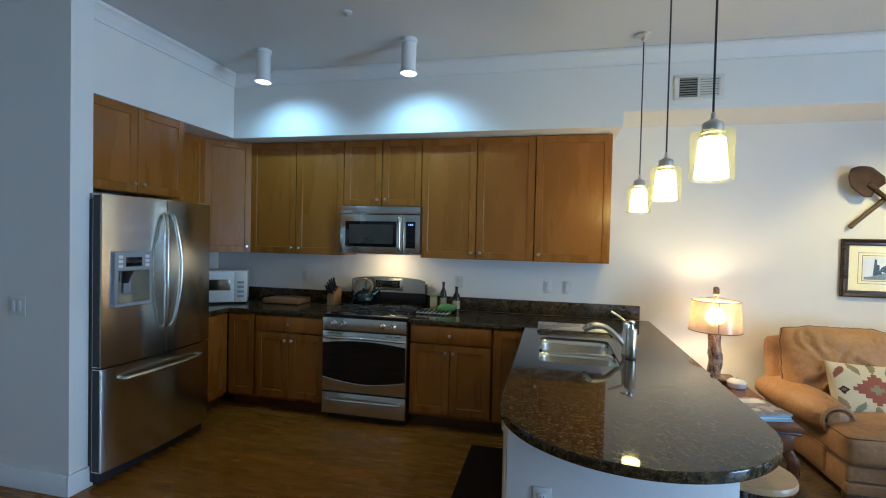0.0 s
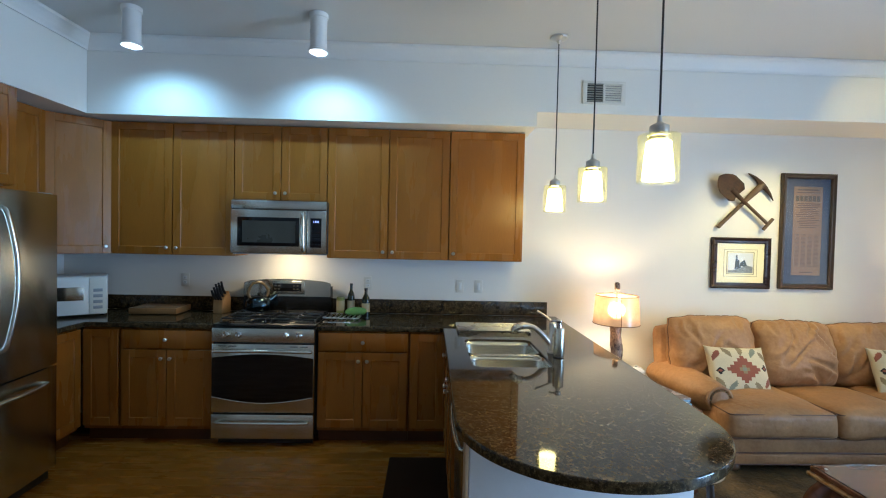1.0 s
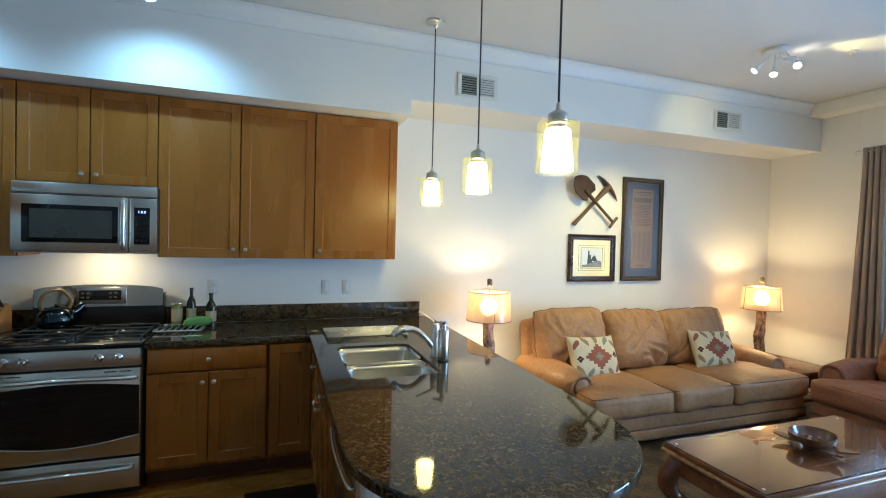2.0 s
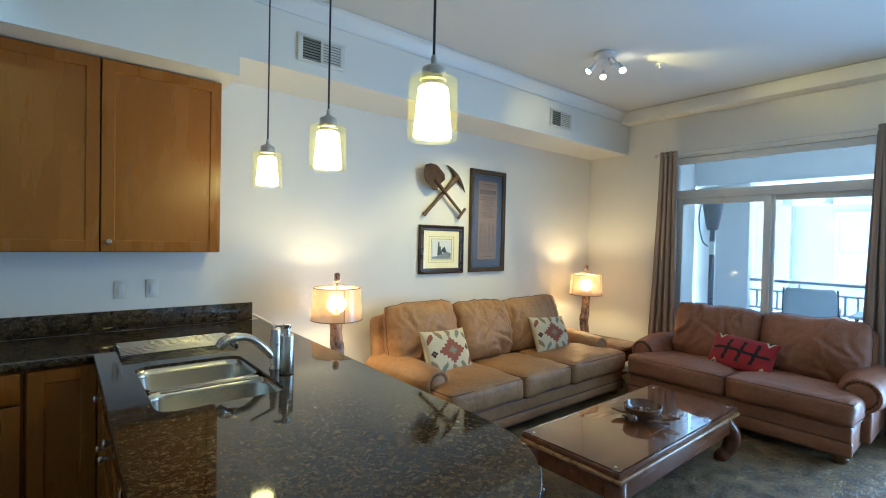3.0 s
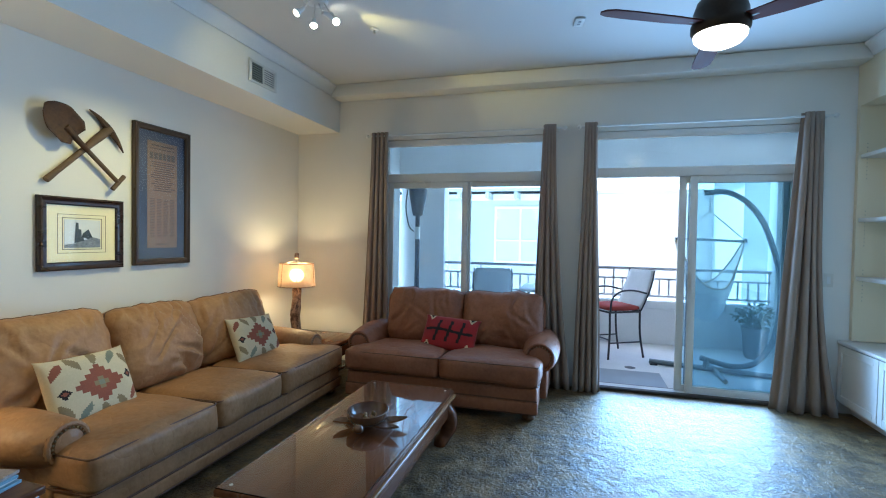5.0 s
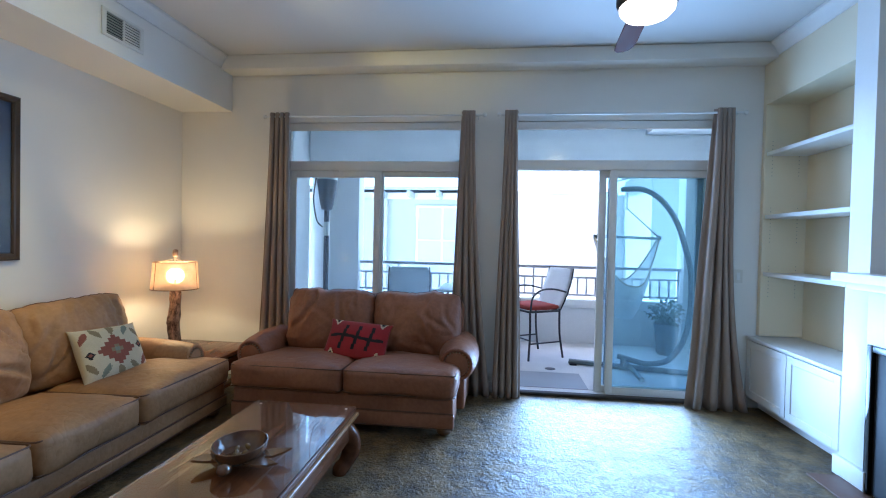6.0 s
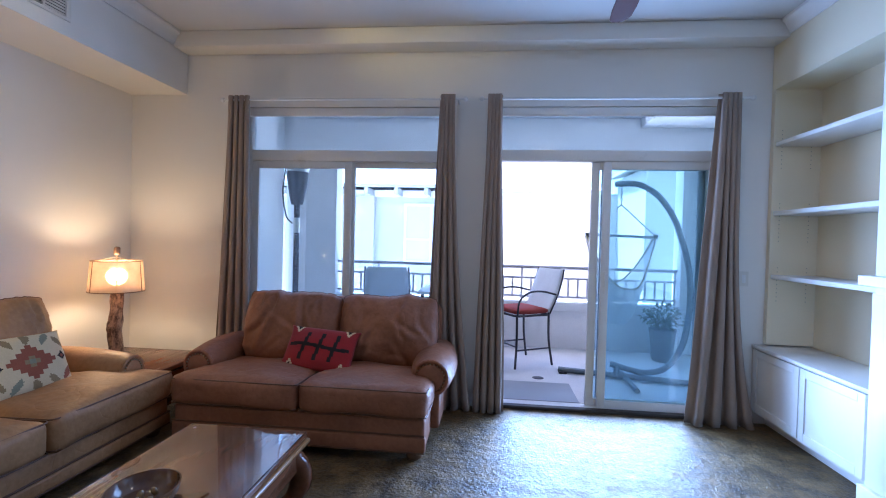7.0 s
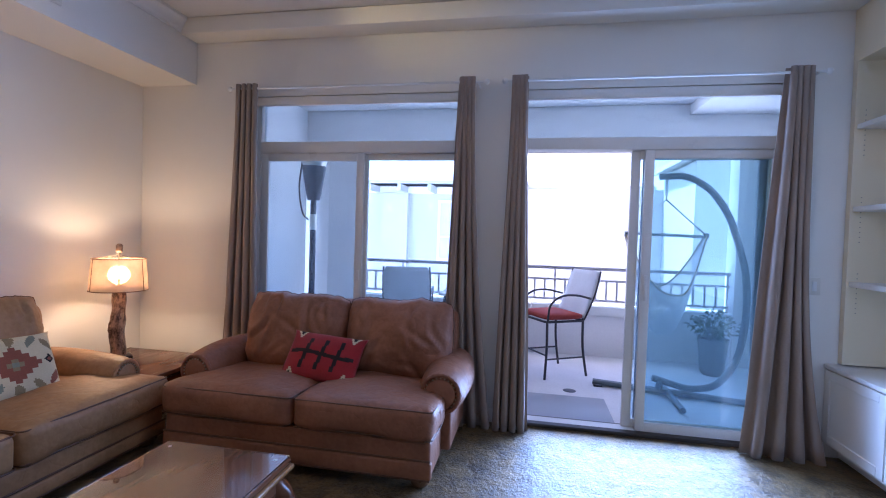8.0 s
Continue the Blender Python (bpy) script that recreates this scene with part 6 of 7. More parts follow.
# turtle-shaped bowl on a leaf dish
tb = thing("carved_bowl", "glossy carved wooden turtle bowl on the coffee table", "bowl", (3.16, 2.455, 0.3825), 188)
part("bowl", lathe(bmesh.new(), [(0, 0.008), (0.055, 0.008), (0.092, 0.026), (0.112, 0.056), (0.118, 0.086), (0.113, 0.087), (0.106, 0.058), (0.085, 0.031), (0.05, 0.018), (0, 0.015)], 36, Matrix.Diagonal((1.18, 1.0, 1.0, 1))), TURTLE, tb)
part("head", puff(bmesh.new(), 0.035, 0.026, 0.024, 0.023, (0, 0, 0), 6, 0, 1, 0, pose(0.158, 0, 0.040, 0, -15, 0)), TURTLE, tb, smooth=180)
for ang, ln in ((56, 0.20), (-63, 0.15), (94, 0.18), (-118, 0.13)):
    outline = [(0.05, -0.035), (0.09, -0.050), (0.05 + ln * 0.62, -0.048), (0.05 + ln * 0.85, -0.026), (0.05 + ln, 0.012), (0.05 + ln * 0.7, 0.030), (0.09, 0.040), (0.05, 0.03)]
    bm = prism(bmesh.new(), outline, 0.0, 0.010, pose(0, 0, 0.012, 0, -8, ang), 0.003)
    part("flipper", bm, TURTLE, tb)
part("foot_ring", cyl(bmesh.new(), 0.055, 0.0, 0.010, 24), TURTLE, tb)
bm = bmesh.new()
for k in range(6):
    a, r = k * 2.4, 0.016 * k ** 0.55
    bmesh.ops.create_icosphere(bm, subdivisions=2, radius=1, matrix=pose(3.16 + r * math.cos(a), 2.455 + r * math.sin(a), 0.3825 + 0.028 + 0.9 * r * r / 0.05, 10 * k, 25 * k, 40 * k) @ Matrix.Diagonal((0.020, 0.016, 0.012, 1)))
tagged(link("pebbles", bm, PEBBLE, smooth=180), "handful of glossy brown pebbles in the carved bowl", "pebbles", kind="stuff")


# ---- end tables, lamps, small things ----
def end_table(label, x0, x1, y0, y1, h):
    t = thing("end_table", label, "end table", ((x0 + x1) / 2, (y0 + y1) / 2, 0.008))
    a, b = (x1 - x0) / 2, (y1 - y0) / 2
    part("tabletop", B((-a, a, -b, b, h - 0.032, h), bevel=0.008, seg=3), CHERRY, t)
    part("edge_moulding", B((-a + 0.012, a - 0.012, -b + 0.012, b - 0.012, h - 0.052, h - 0.033), bevel=0.006), DARKWOOD, t)
    part("apron", B((-a + 0.035, a - 0.035, -b + 0.035, b - 0.035, h - 0.16, h - 0.053), bevel=0.004), CHERRY, t)
    part("shelf", B((-a + 0.05, a - 0.05, -b + 0.05, b - 0.05, 0.12, 0.14), bevel=0.004), CHERRY, t)
    for sx in (-1, 1):
        for sy in (-1, 1):
            part("leg", tube(bmesh.new(), arc([(sx * (a - 0.06), sy * (b - 0.06), h - 0.16), (sx * (a - 0.035), sy * (b - 0.035), h - 0.24), (sx * (a - 0.05), sy * (b - 0.05), 0.12), (sx * (a - 0.03), sy * (b - 0.03), 0.0)], 5), 0.032, 10), CHERRY, t)
    return t


end_table("cherry end table beside the sofa with magazines", 1.42, 1.95, 3.14, 4.28, 0.535)
end_table("cherry end table in the corner between the sofas", 4.60, 5.20, 3.49, 4.25, 0.42)


def table_lamp(place, turn, label, rise=0.0):
    l_ = thing("table_lamp", label, "table lamp", place, turn, "log table lamps")
    part("base", B((-0.085, 0.085, -0.075, 0.075, 0, 0.022), bevel=0.006), DARKWOOD, l_)
    bm = bmesh.new()
    ring, rows, grid = 16, 22, []
    for j in range(rows + 1):
        v = j / rows
        row = []
        for i in range(ring):
            t = 2 * math.pi * i / ring
            r = 0.052 - 0.010 * v + 0.012 * noise.noise(Vector((math.cos(t) * 1.3, math.sin(t) * 1.3, v * 5))) + (0.008 if 0.35 < v < 0.5 and math.cos(t) > 0.4 else 0)
            row.append(bm.verts.new((r * math.cos(t) + 0.008 * math.sin(v * 5), r * math.sin(t), 0.022 + v * (0.40 + rise))))
        grid.append(row)
    for j in range(rows):
        for i in range(ring):
            bm.faces.new((grid[j][i], grid[j][(i + 1) % ring], grid[j + 1][(i + 1) % ring], grid[j + 1][i]))
    bm.faces.new(grid[-1])
    part("log", bm, LOG, l_, "gnarled red-brown log stem", smooth=70)
    part("stem", cyl(bmesh.new(), 0.006, 0.42, 0.655, 10), BRASS, l_)
    sh = part("shade", lathe(bmesh.new(), [(0.184, 0.385), (0.176, 0.50), (0.167, 0.615)], 40), SHADE, l_, "parchment shade laced in brown")
    bm = bmesh.new()
    for r, z in ((0.184, 0.385), (0.167, 0.615)):
        tube(bm, [(r * math.cos(2 * math.pi * k / 40), r * math.sin(2 * math.pi * k / 40), z) for k in range(40)], 0.0035, 6, True)
    for a in (20, 140, 260):
        a = radians(a)
        tube(bm, [(0.1855 * math.cos(a), 0.1855 * math.sin(a), 0.385), (0.1685 * math.cos(a), 0.1685 * math.sin(a), 0.615)], 0.0025, 6)
    part("lacing", bm, PIPING, sh, "dark leather lacing")
    bm = bmesh.new()
    for a in (0, 120, 240):
        a = radians(a)
        tube(bm, [(0, 0, 0.645), (0.166 * math.cos(a), 0.166 * math.sin(a), 0.611)], 0.0025, 6)
    part("spider", bm, BRASS, l_)
    bm = bmesh.new()
    bmesh.ops.create_uvsphere(bm, u_segments=16, v_segments=12, radius=0.040, matrix=Matrix.Translation((0, 0, 0.51)))
    b = part("bulb", bm, BULB, l_, "lit bulb")
    b.visible_shadow = False
    part("finial", puff(bmesh.new(), 0.022, 0.020, 0.034, 0.018, (0, 0, 0), 5, 0.004, 20, 1, pose(0, 0, 0.690)), LOG, l_, smooth=180)
    for child in l_.children:
        if not child.name.startswith(("base", "log")):
            child.matrix_basis = pose(0, 0, rise)
    return l_


table_lamp((1.75, 4.05, 0.544), 0, "log table lamp with parchment shade, lit, behind the counter")
table_lamp((4.91, 4.07, 0.429), 140, "log table lamp with parchment shade, lit, in the corner", 0.115)
mg = thing("magazine_stack", "stack of magazines on the end table", "magazines", (1.79, 3.36, 0.544), 12)
for k, (mt, w, h, a) in enumerate(((BOOKB, 0.23, 0.30, 0), (PAGES, 0.21, 0.28, 4), (BOOKB, 0.22, 0.29, -3), (BOOKA, 0.22, 0.29, 2))):
    o = part("magazine", B((-w / 2, w / 2, -h / 2, h / 2, 0, 0.011), bevel=0.001, seg=1), mt, mg)
    o.matrix_basis = pose(0, 0, k * 0.0115, 0, 0, a)
part("cover_panel", B((-0.08, 0.08, 0.04, 0.12, 0.0458, 0.0464)), PAGES, mg)
part("cover_panel", B((-0.08, -0.04, -0.1, -0.06, 0.0458, 0.0464)), PAGES, mg)
ash = thing("ceramic_dish", "small round white ceramic dish on the end table", "dish", (1.86, 3.90, 0.544))
part("dish", lathe(bmesh.new(), [(0, 0), (0.05, 0), (0.062, 0.012), (0.066, 0.04), (0.060, 0.045), (0.056, 0.018), (0, 0.012)], 28), CERAMIC, ash)
part("lid", lathe(bmesh.new(), [(0.062, 0.046), (0.045, 0.06), (0.012, 0.066), (0.012, 0.078), (0, 0.08)], 24), CERAMIC, ash)
st = thing("bar_stool", "round pale wooden bar stool under the counter overhang", "stool", (1.36, 2.31, 0.008), 20)
part("seat", lathe(bmesh.new(), [(0, 0.585), (0.15, 0.585), (0.163, 0.592), (0.165, 0.605), (0.16, 0.618), (0.14, 0.622), (0, 0.616)], 36), PALEWOOD, st)
for a in (45, 135, 225, 315):
    a = radians(a)
    part("leg", tube(bmesh.new(), [(0.10 * math.cos(a), 0.10 * math.sin(a), 0.586), (0.16 * math.cos(a), 0.16 * math.sin(a), 0)], [0.017, 0.014], 10), DARKWOOD, st)
part("foot_ring", tube(bmesh.new(), [(0.142 * math.cos(k * math.pi / 16), 0.142 * math.sin(k * math.pi / 16), 0.19) for k in range(32)], 0.008, 8, True), NICKEL, st)


# ---- wall art ----
def picture_frame(parent, x0, x1, z0, z1, w, d, mat):
    """A moulded frame against the north wall, in the parent's local plane y=0 (face towards -y)."""
    bm = bmesh.new()
    outer, mid, inner = [(x0, z0), (x1, z0), (x1, z1), (x0, z1)], [], []
    prof = [(0, 0), (0, d * 0.8), (w * 0.18, d), (w * 0.55, d * 0.72), (w * 0.85, d * 0.8), (w, d * 0.5), (w, 0)]
    loops = []
    for off, out in prof:
        loops.append([bm.verts.new((x, -out, z)) for x, z in ((x0 + off, z0 + off), (x1 - off, z0 + off), (x1 - off, z1 - off), (x0 + off, z1 - off))])
    for a, b in zip(loops, loops[1:]):
        for k in range(4):
            j = (k + 1) % 4
            bm.faces.new((a[k], a[j], b[j], b[k]))
    bmesh.ops.recalc_face_normals(bm, faces=bm.faces)
    return part("frame", bm, mat, parent, smooth=20)


pa = thing("framed_photo", "dark-framed photo of a ruined rock tower in a cream mat", "picture", (3.039, NY - 0.002, 1.431))
picture_frame(pa, -0.272, 0.272, -0.231, 0.231, 0.052, 0.032, DARKWOOD)
part("mat_board", B((-0.225, 0.225, -0.009, -0.004, -0.184, 0.184)), CREAMMAT, pa, smooth=0)
part("mat_line", B(*[b for o, t in ((0.155, 0.003), (0.128, 0.004)) for b in ((-o, o, -0.0098, -0.009, o * 0.80 - t, o * 0.80), (-o, o, -0.0098, -0.009, -o * 0.80, -o * 0.80 + t), (-o, -o + t, -0.0098, -0.009, -o * 0.80 + t, o * 0.80 - t), (o - t, o, -0.0098, -0.009, -o * 0.80 + t, o * 0.80 - t))]), INK, pa, smooth=0)
ph = part("photo", B((-0.115, 0.115, -0.0112, -0.009, -0.09, 0.09)), PHOTO, pa, smooth=0)
rock = [(-0.115, -0.09), (0.115, -0.09), (0.115, -0.035), (0.06, -0.02), (0.03, -0.035), (-0.02, -0.045), (-0.05, -0.062), (-0.115, -0.07)]
part("photo_ground", prism(bmesh.new(), rock, 0, 0.0008, pose(0, -0.0113, 0, 90, 0, 0)), PHOTOMID, ph, smooth=0)
rock = [(-0.055, -0.06), (0.005, -0.045), (0.0, 0.005), (0.035, 0.03), (0.05, 0.0), (0.025, -0.015), (0.06, -0.022), (0.03, -0.034), (-0.01, -0.02), (-0.012, 0.028), (-0.028, 0.03), (-0.03, 0.07), (-0.045, 0.073), (-0.048, 0.03)]
part("photo_rock", prism(bmesh.new(), rock, 0, 0.0008, pose(0, -0.0122, 0, 90, 0, 0)), PHOTODARK, ph, smooth=0)
part("glass", B((-0.222, 0.222, -0.0155, -0.0135, -0.181, 0.181)), FRAMEGLASS, pa, smooth=0).visible_shadow = False

po = thing("framed_poster", "tall framed faded broadsheet on a slate blue mat", "poster", (3.649, NY - 0.002, 1.731))
picture_frame(po, -0.254, 0.254, -0.526, 0.526, 0.045, 0.034, FRAMEWOOD)
part("mat_board", B((-0.214, 0.214, -0.009, -0.004, -0.486, 0.486)), BLUEMAT, po, smooth=0)
sheet = part("sheet", B((-0.135, 0.135, -0.0105, -0.009, -0.40, 0.41)), PAPER, po, smooth=0)
rng = random.Random(4)
bars = [(-0.10, 0.10, 0.375, 0.385), (-0.11, 0.11, 0.352, 0.358)]
for k in range(6):
    bars.append((-0.115 + k * 0.039, -0.085 + k * 0.039, 0.275, 0.325))
z = 0.25
while z > 0.02:
    bars.append((-0.115 + rng.random() * 0.05, 0.115 - rng.random() * 0.05, z, z + 0.007))
    z -= 0.0165
part("print_bars", B(*[(a, b, -0.0115, -0.0105, c, d) for a, b, c, d in bars[:2] + bars[8:]]), PALEINK, sheet, smooth=0)
part("headline_bars", B(*[(a, b, -0.0117, -0.0105, c, d) for a, b, c, d in bars[2:8]]), INK, sheet, smooth=0)
cols = []
for cx in (-0.09, -0.03, 0.03, 0.09):
    z = -0.03
    while z > -0.33:
        cols.append((cx - 0.022, cx + 0.015 + rng.random() * 0.008, -0.0115, -0.0105, z, z + 0.004))
        z -= 0.012
part("column_bars", B(*cols), PALEINK, sheet, smooth=0)
part("foot_bar", B((-0.06, 0.06, -0.0115, -0.0105, -0.375, -0.368)), PALEINK, sheet, smooth=0)
part("glass", B((-0.211, 0.211, -0.0155, -0.0135, -0.483, 0.483)), FRAMEGLASS, po, smooth=0).visible_shadow = False

# crossed shovel and pick
sv = thing("shovel", "rusty short shovel with wooden handle hung on the wall", "shovel", (3.005, NY - 0.045, 2.008), 0)
AX = Vector((0.438, 0, -0.381)).normalized()
PX = Vector((AX.z, 0, -AX.x)) * -1


def along(s, w=0.0, d=0.0):
    return AX * s + PX * w + Vector((0, d, 0))


bm = bmesh.new()
nU, nV, rows = 12, 10, []
for i in range(nU + 1):
    u = i / nU
    s = -0.30 + 0.25 * u
    half = 0.105 * (min(1, (u * 2.6 + 0.02) ** 0.5)) * (1 if u < 0.85 else 1 - (u - 0.85) * 2.2)
    row = []
    for j in range(nV + 1):
        v = 2 * j / nV - 1
        row.append(bm.verts.new(along(s, half * v, -0.020 + 0.030 * (1 - v * v) * (0.4 + 0.6 * u) - 0.008)))
    rows.append(row)
for i in range(nU):
    for j in range(nV):
        bm.faces.new((rows[i][j], rows[i][j + 1], rows[i + 1][j + 1], rows[i + 1][j]))
bmesh.ops.recalc_face_normals(bm, faces=bm.faces)
bl = part("blade", bm, RUST, sv, "rusted pointed blade", smooth=60)
bl.modifiers.new("thick", "SOLIDIFY").thickness = 0.004
part("socket", tube(bmesh.new(), [along(-0.13), along(0.06)], [0.024, 0.015], 10), RUST, sv)
part("handle", tube(bmesh.new(), [along(0.04), along(0.33)], 0.0145, 10), OLDWOOD, sv)
part("grip", tube(bmesh.new(), [along(0.335, -0.065), along(0.335, 0.065)], 0.015, 10), OLDWOOD, sv)
pk = thing("pickaxe", "old pickaxe with flared wooden handle crossing the shovel", "pickaxe", (3.0, NY - 0.022, 2.0), 0)
HX = Vector((0.712, 0, 0.702)).normalized()
HP = Vector((HX.z, 0, -HX.x))
p0 = Vector((-0.188, 0, -0.245))
part("handle", tube(bmesh.new(), [p0, p0 + HX * 0.08, p0 + HX * 0.30, p0 + HX * 0.45, p0 + HX * 0.56], [0.020, 0.017, 0.018, 0.026, 0.030], 10), OLDWOOD, pk)
hc = p0 + HX * 0.555
part("head", tube(bmesh.new(), arc([hc - HP * 0.165 - HX * 0.022, hc - HP * 0.09 - HX * 0.003, hc, hc + HP * 0.09 - HX * 0.003, hc + HP * 0.175 - HX * 0.022], 5), [0.004, 0.007, 0.009, 0.011, 0.013, 0.015, 0.017, 0.019, 0.022, 0.024, 0.025, 0.024, 0.022, 0.019, 0.017, 0.015, 0.013, 0.011, 0.009, 0.006, 0.004], 8), RUST, pk)
part("nail", tube(bmesh.new(), [(0, 0.0, -0.02), (0, 0.02, -0.02)], 0.003, 6), NICKEL, pk)

# ---- track light and fan ----
tl = thing("ceiling_track_light", "small white ceiling fixture with four lit swivel spots", "ceiling light", (3.615, 3.095, CZ - 0.001))
part("canopy", lathe(bmesh.new(), [(0, -0.002), (0.085, -0.002), (0.085, -0.024), (0.07, -0.032), (0, -0.032)], 28), WHITEPL, tl)
for spot, way in (((-0.15, 0.05, -0.165), (-0.62, 0.35, -0.7)), ((0.02, 0.025, -0.175), (-0.45, -0.25, -0.8)), ((0.025, -0.145, -0.165), (-0.62, -0.45, -0.65)), ((0.10, -0.06, -0.085), (1.0, -0.35, 0.04))):
    spot, way = Vector(spot), Vector(way).normalized()
    back = spot - way * 0.065
    part("arm", tube(bmesh.new(), arc([(back.x * 0.45, back.y * 0.45, -0.030), (back.x * 0.7, back.y * 0.7, back.z * 0.5 - 0.02), tuple(back)], 4), 0.006, 8), WHITEPL, tl)
    m = Matrix.Translation(spot) @ way.to_track_quat("Z", "Y").to_matrix().to_4x4()
    hd = part("head", lathe(bmesh.new(), [(0, -0.075), (0.014, -0.073), (0.017, -0.03), (0.026, -0.008), (0.027, 0.004), (0.024, 0.004), (0.022, -0.004), (0, -0.004)], 18, m), WHITEPL, tl)
    part("lens", lathe(bmesh.new(), [(0, 0.001), (0.0215, -0.002), (0.0215, -0.0035), (0, -0.0035)], 16, m), TRACKFACE, hd)

fn = thing("ceiling_fan", "bronze ceiling fan with mahogany blades and lit bowl", "ceiling fan", (3.70, 0.60, 0.03))
part("canopy", lathe(bmesh.new(), [(0, CZ - 0.032), (0.07, CZ - 0.032), (0.065, CZ - 0.03), (0.03, CZ - 0.06), (0, CZ - 0.06)], 28), BRONZE, fn)
part("downrod", cyl(bmesh.new(), 0.012, 2.82, CZ - 0.05, 14), BRONZE, fn)
part("motor", lathe(bmesh.new(), [(0, 2.83), (0.03, 2.83), (0.075, 2.80), (0.12, 2.755), (0.138, 2.70), (0.142, 2.645), (0.15, 2.63), (0.15, 2.60), (0.143, 2.585), (0.138, 2.575), (0, 2.575)], 36), BRONZE, fn)
part("light_bowl", lathe(bmesh.new(), [(0.136, 2.576), (0.132, 2.555), (0.11, 2.530), (0.07, 2.512), (0, 2.505)], 36), FANGLASS, fn, "glowing frosted bowl").visible_shadow = False
for a in (-4, 116, 236):
    bm = bmesh.new()
    out = [(0.135, -0.045), (0.30, -0.066), (0.56, -0.072), (0.66, -0.066), (0.70, -0.045), (0.715, -0.01), (0.70, 0.03), (0.66, 0.052), (0.56, 0.058), (0.30, 0.056), (0.135, 0.045)]
    prism(bm, out, -0.004, 0.004, pose(0, 0, 2.630, -10, 0, 0), 0.001)
    b = part("blade", bm, BLADE, fn, "dark mahogany blade")
    b.matrix_basis = pose(0, 0, 0, 0, 0, a)
    part("blade_iron", tube(bmesh.new(), [(0.10, 0, 2.632), (0.17, 0, 2.633), (0.24, 0.0, 2.634)], [0.02, 0.016, 0.012], 8, flat=0.5), BRONZE, b)


# ---- balcony ----
structure("balcony_floor", B((EX + 0.181, 8.10, -2.4, 4.6, -0.25, 0.0)), CONCRETE, "pale concrete balcony floor")
structure("balcony_ceiling", B((EX + 0.181, 8.35, -2.4, 4.6, 3.002, 3.30)), STUCCO, "stucco balcony ceiling")
structure("balcony_beam", B((7.82, 8.12, -2.4, 4.6, 2.442, 3.0), (EX + 0.19, 7.818, -1.75, -0.62, 2.875, 3.0), bevel=0.006), STUCCO, "stucco edge beam over the balcony")
structure("balcony_parapet", B((7.86, 8.06, -1.173, 3.348, 0.0, 0.50), bevel=0.005), STUCCO, "stucco balcony parapet")
pcap = thing("parapet_cap", "pale precast cap blocks on the balcony parapet", "coping")
for k in range(8):
    y = -1.171 + k * 0.5645
    part("cap_block", B((7.82, 8.10, y + 0.003, y + 0.5615, 0.502, 0.61), bevel=0.006), WHITESTUC, pcap)
structure("balcony_pillar", B((7.84, 8.10, -1.65, -1.175, 0, 2.44), (7.84, 8.10, 3.35, 3.78, 0, 2.44), (7.92, 8.05, 3.782, 4.098, 0, 2.44), bevel=0.006), STUCCO, "square stucco balcony pillars")
structure("balcony_side_wall", B((EX + 0.181, 7.838, 4.10, 4.30, 0, 3.0), (EX + 0.181, 7.838, -1.95, -1.75, 0, 3.0)), WHITESTUC, "pale balcony side walls")
rl = thing("balcony_railing", "dark painted metal railing on the parapet", "railing")
part("top_rail", B((7.93, 7.99, -1.173, 3.348, 1.035, 1.075), bevel=0.004), RAILMETAL, rl)
part("mid_rail", B((7.945, 7.975, -1.173, 3.348, 0.90, 0.925), bevel=0.003), RAILMETAL, rl)
part("bottom_rail", B((7.945, 7.975, -1.173, 3.348, 0.655, 0.68), bevel=0.003), RAILMETAL, rl)
y, k = -1.15, 0
while y < 3.34:
    tall = k % 8 == 0
    b = B((7.948, 7.972, -0.011, 0.011, 0.612 if tall else 0.68, 1.036 if tall else 0.90))
    part("post" if tall else "picket", b, RAILMETAL, rl, smooth=0).location = (0, y, 0)
    y += 0.1225
    k += 1
single("door_mat", B((-0.28, 0.28, -0.42, 0.42, 0.001, 0.012), bevel=0.004), GREYPL, "thin grey door mat outside the sliding door", "mat", (5.99, 0.86, 0))
single("floor_drain", lathe(bmesh.new(), [(0, 0.004), (0.05, 0.004), (0.06, 0.001), (0, 0.001)], 24), DARKMETAL, "round metal drain in the balcony floor", "drain", (6.45, 0.72, 0))


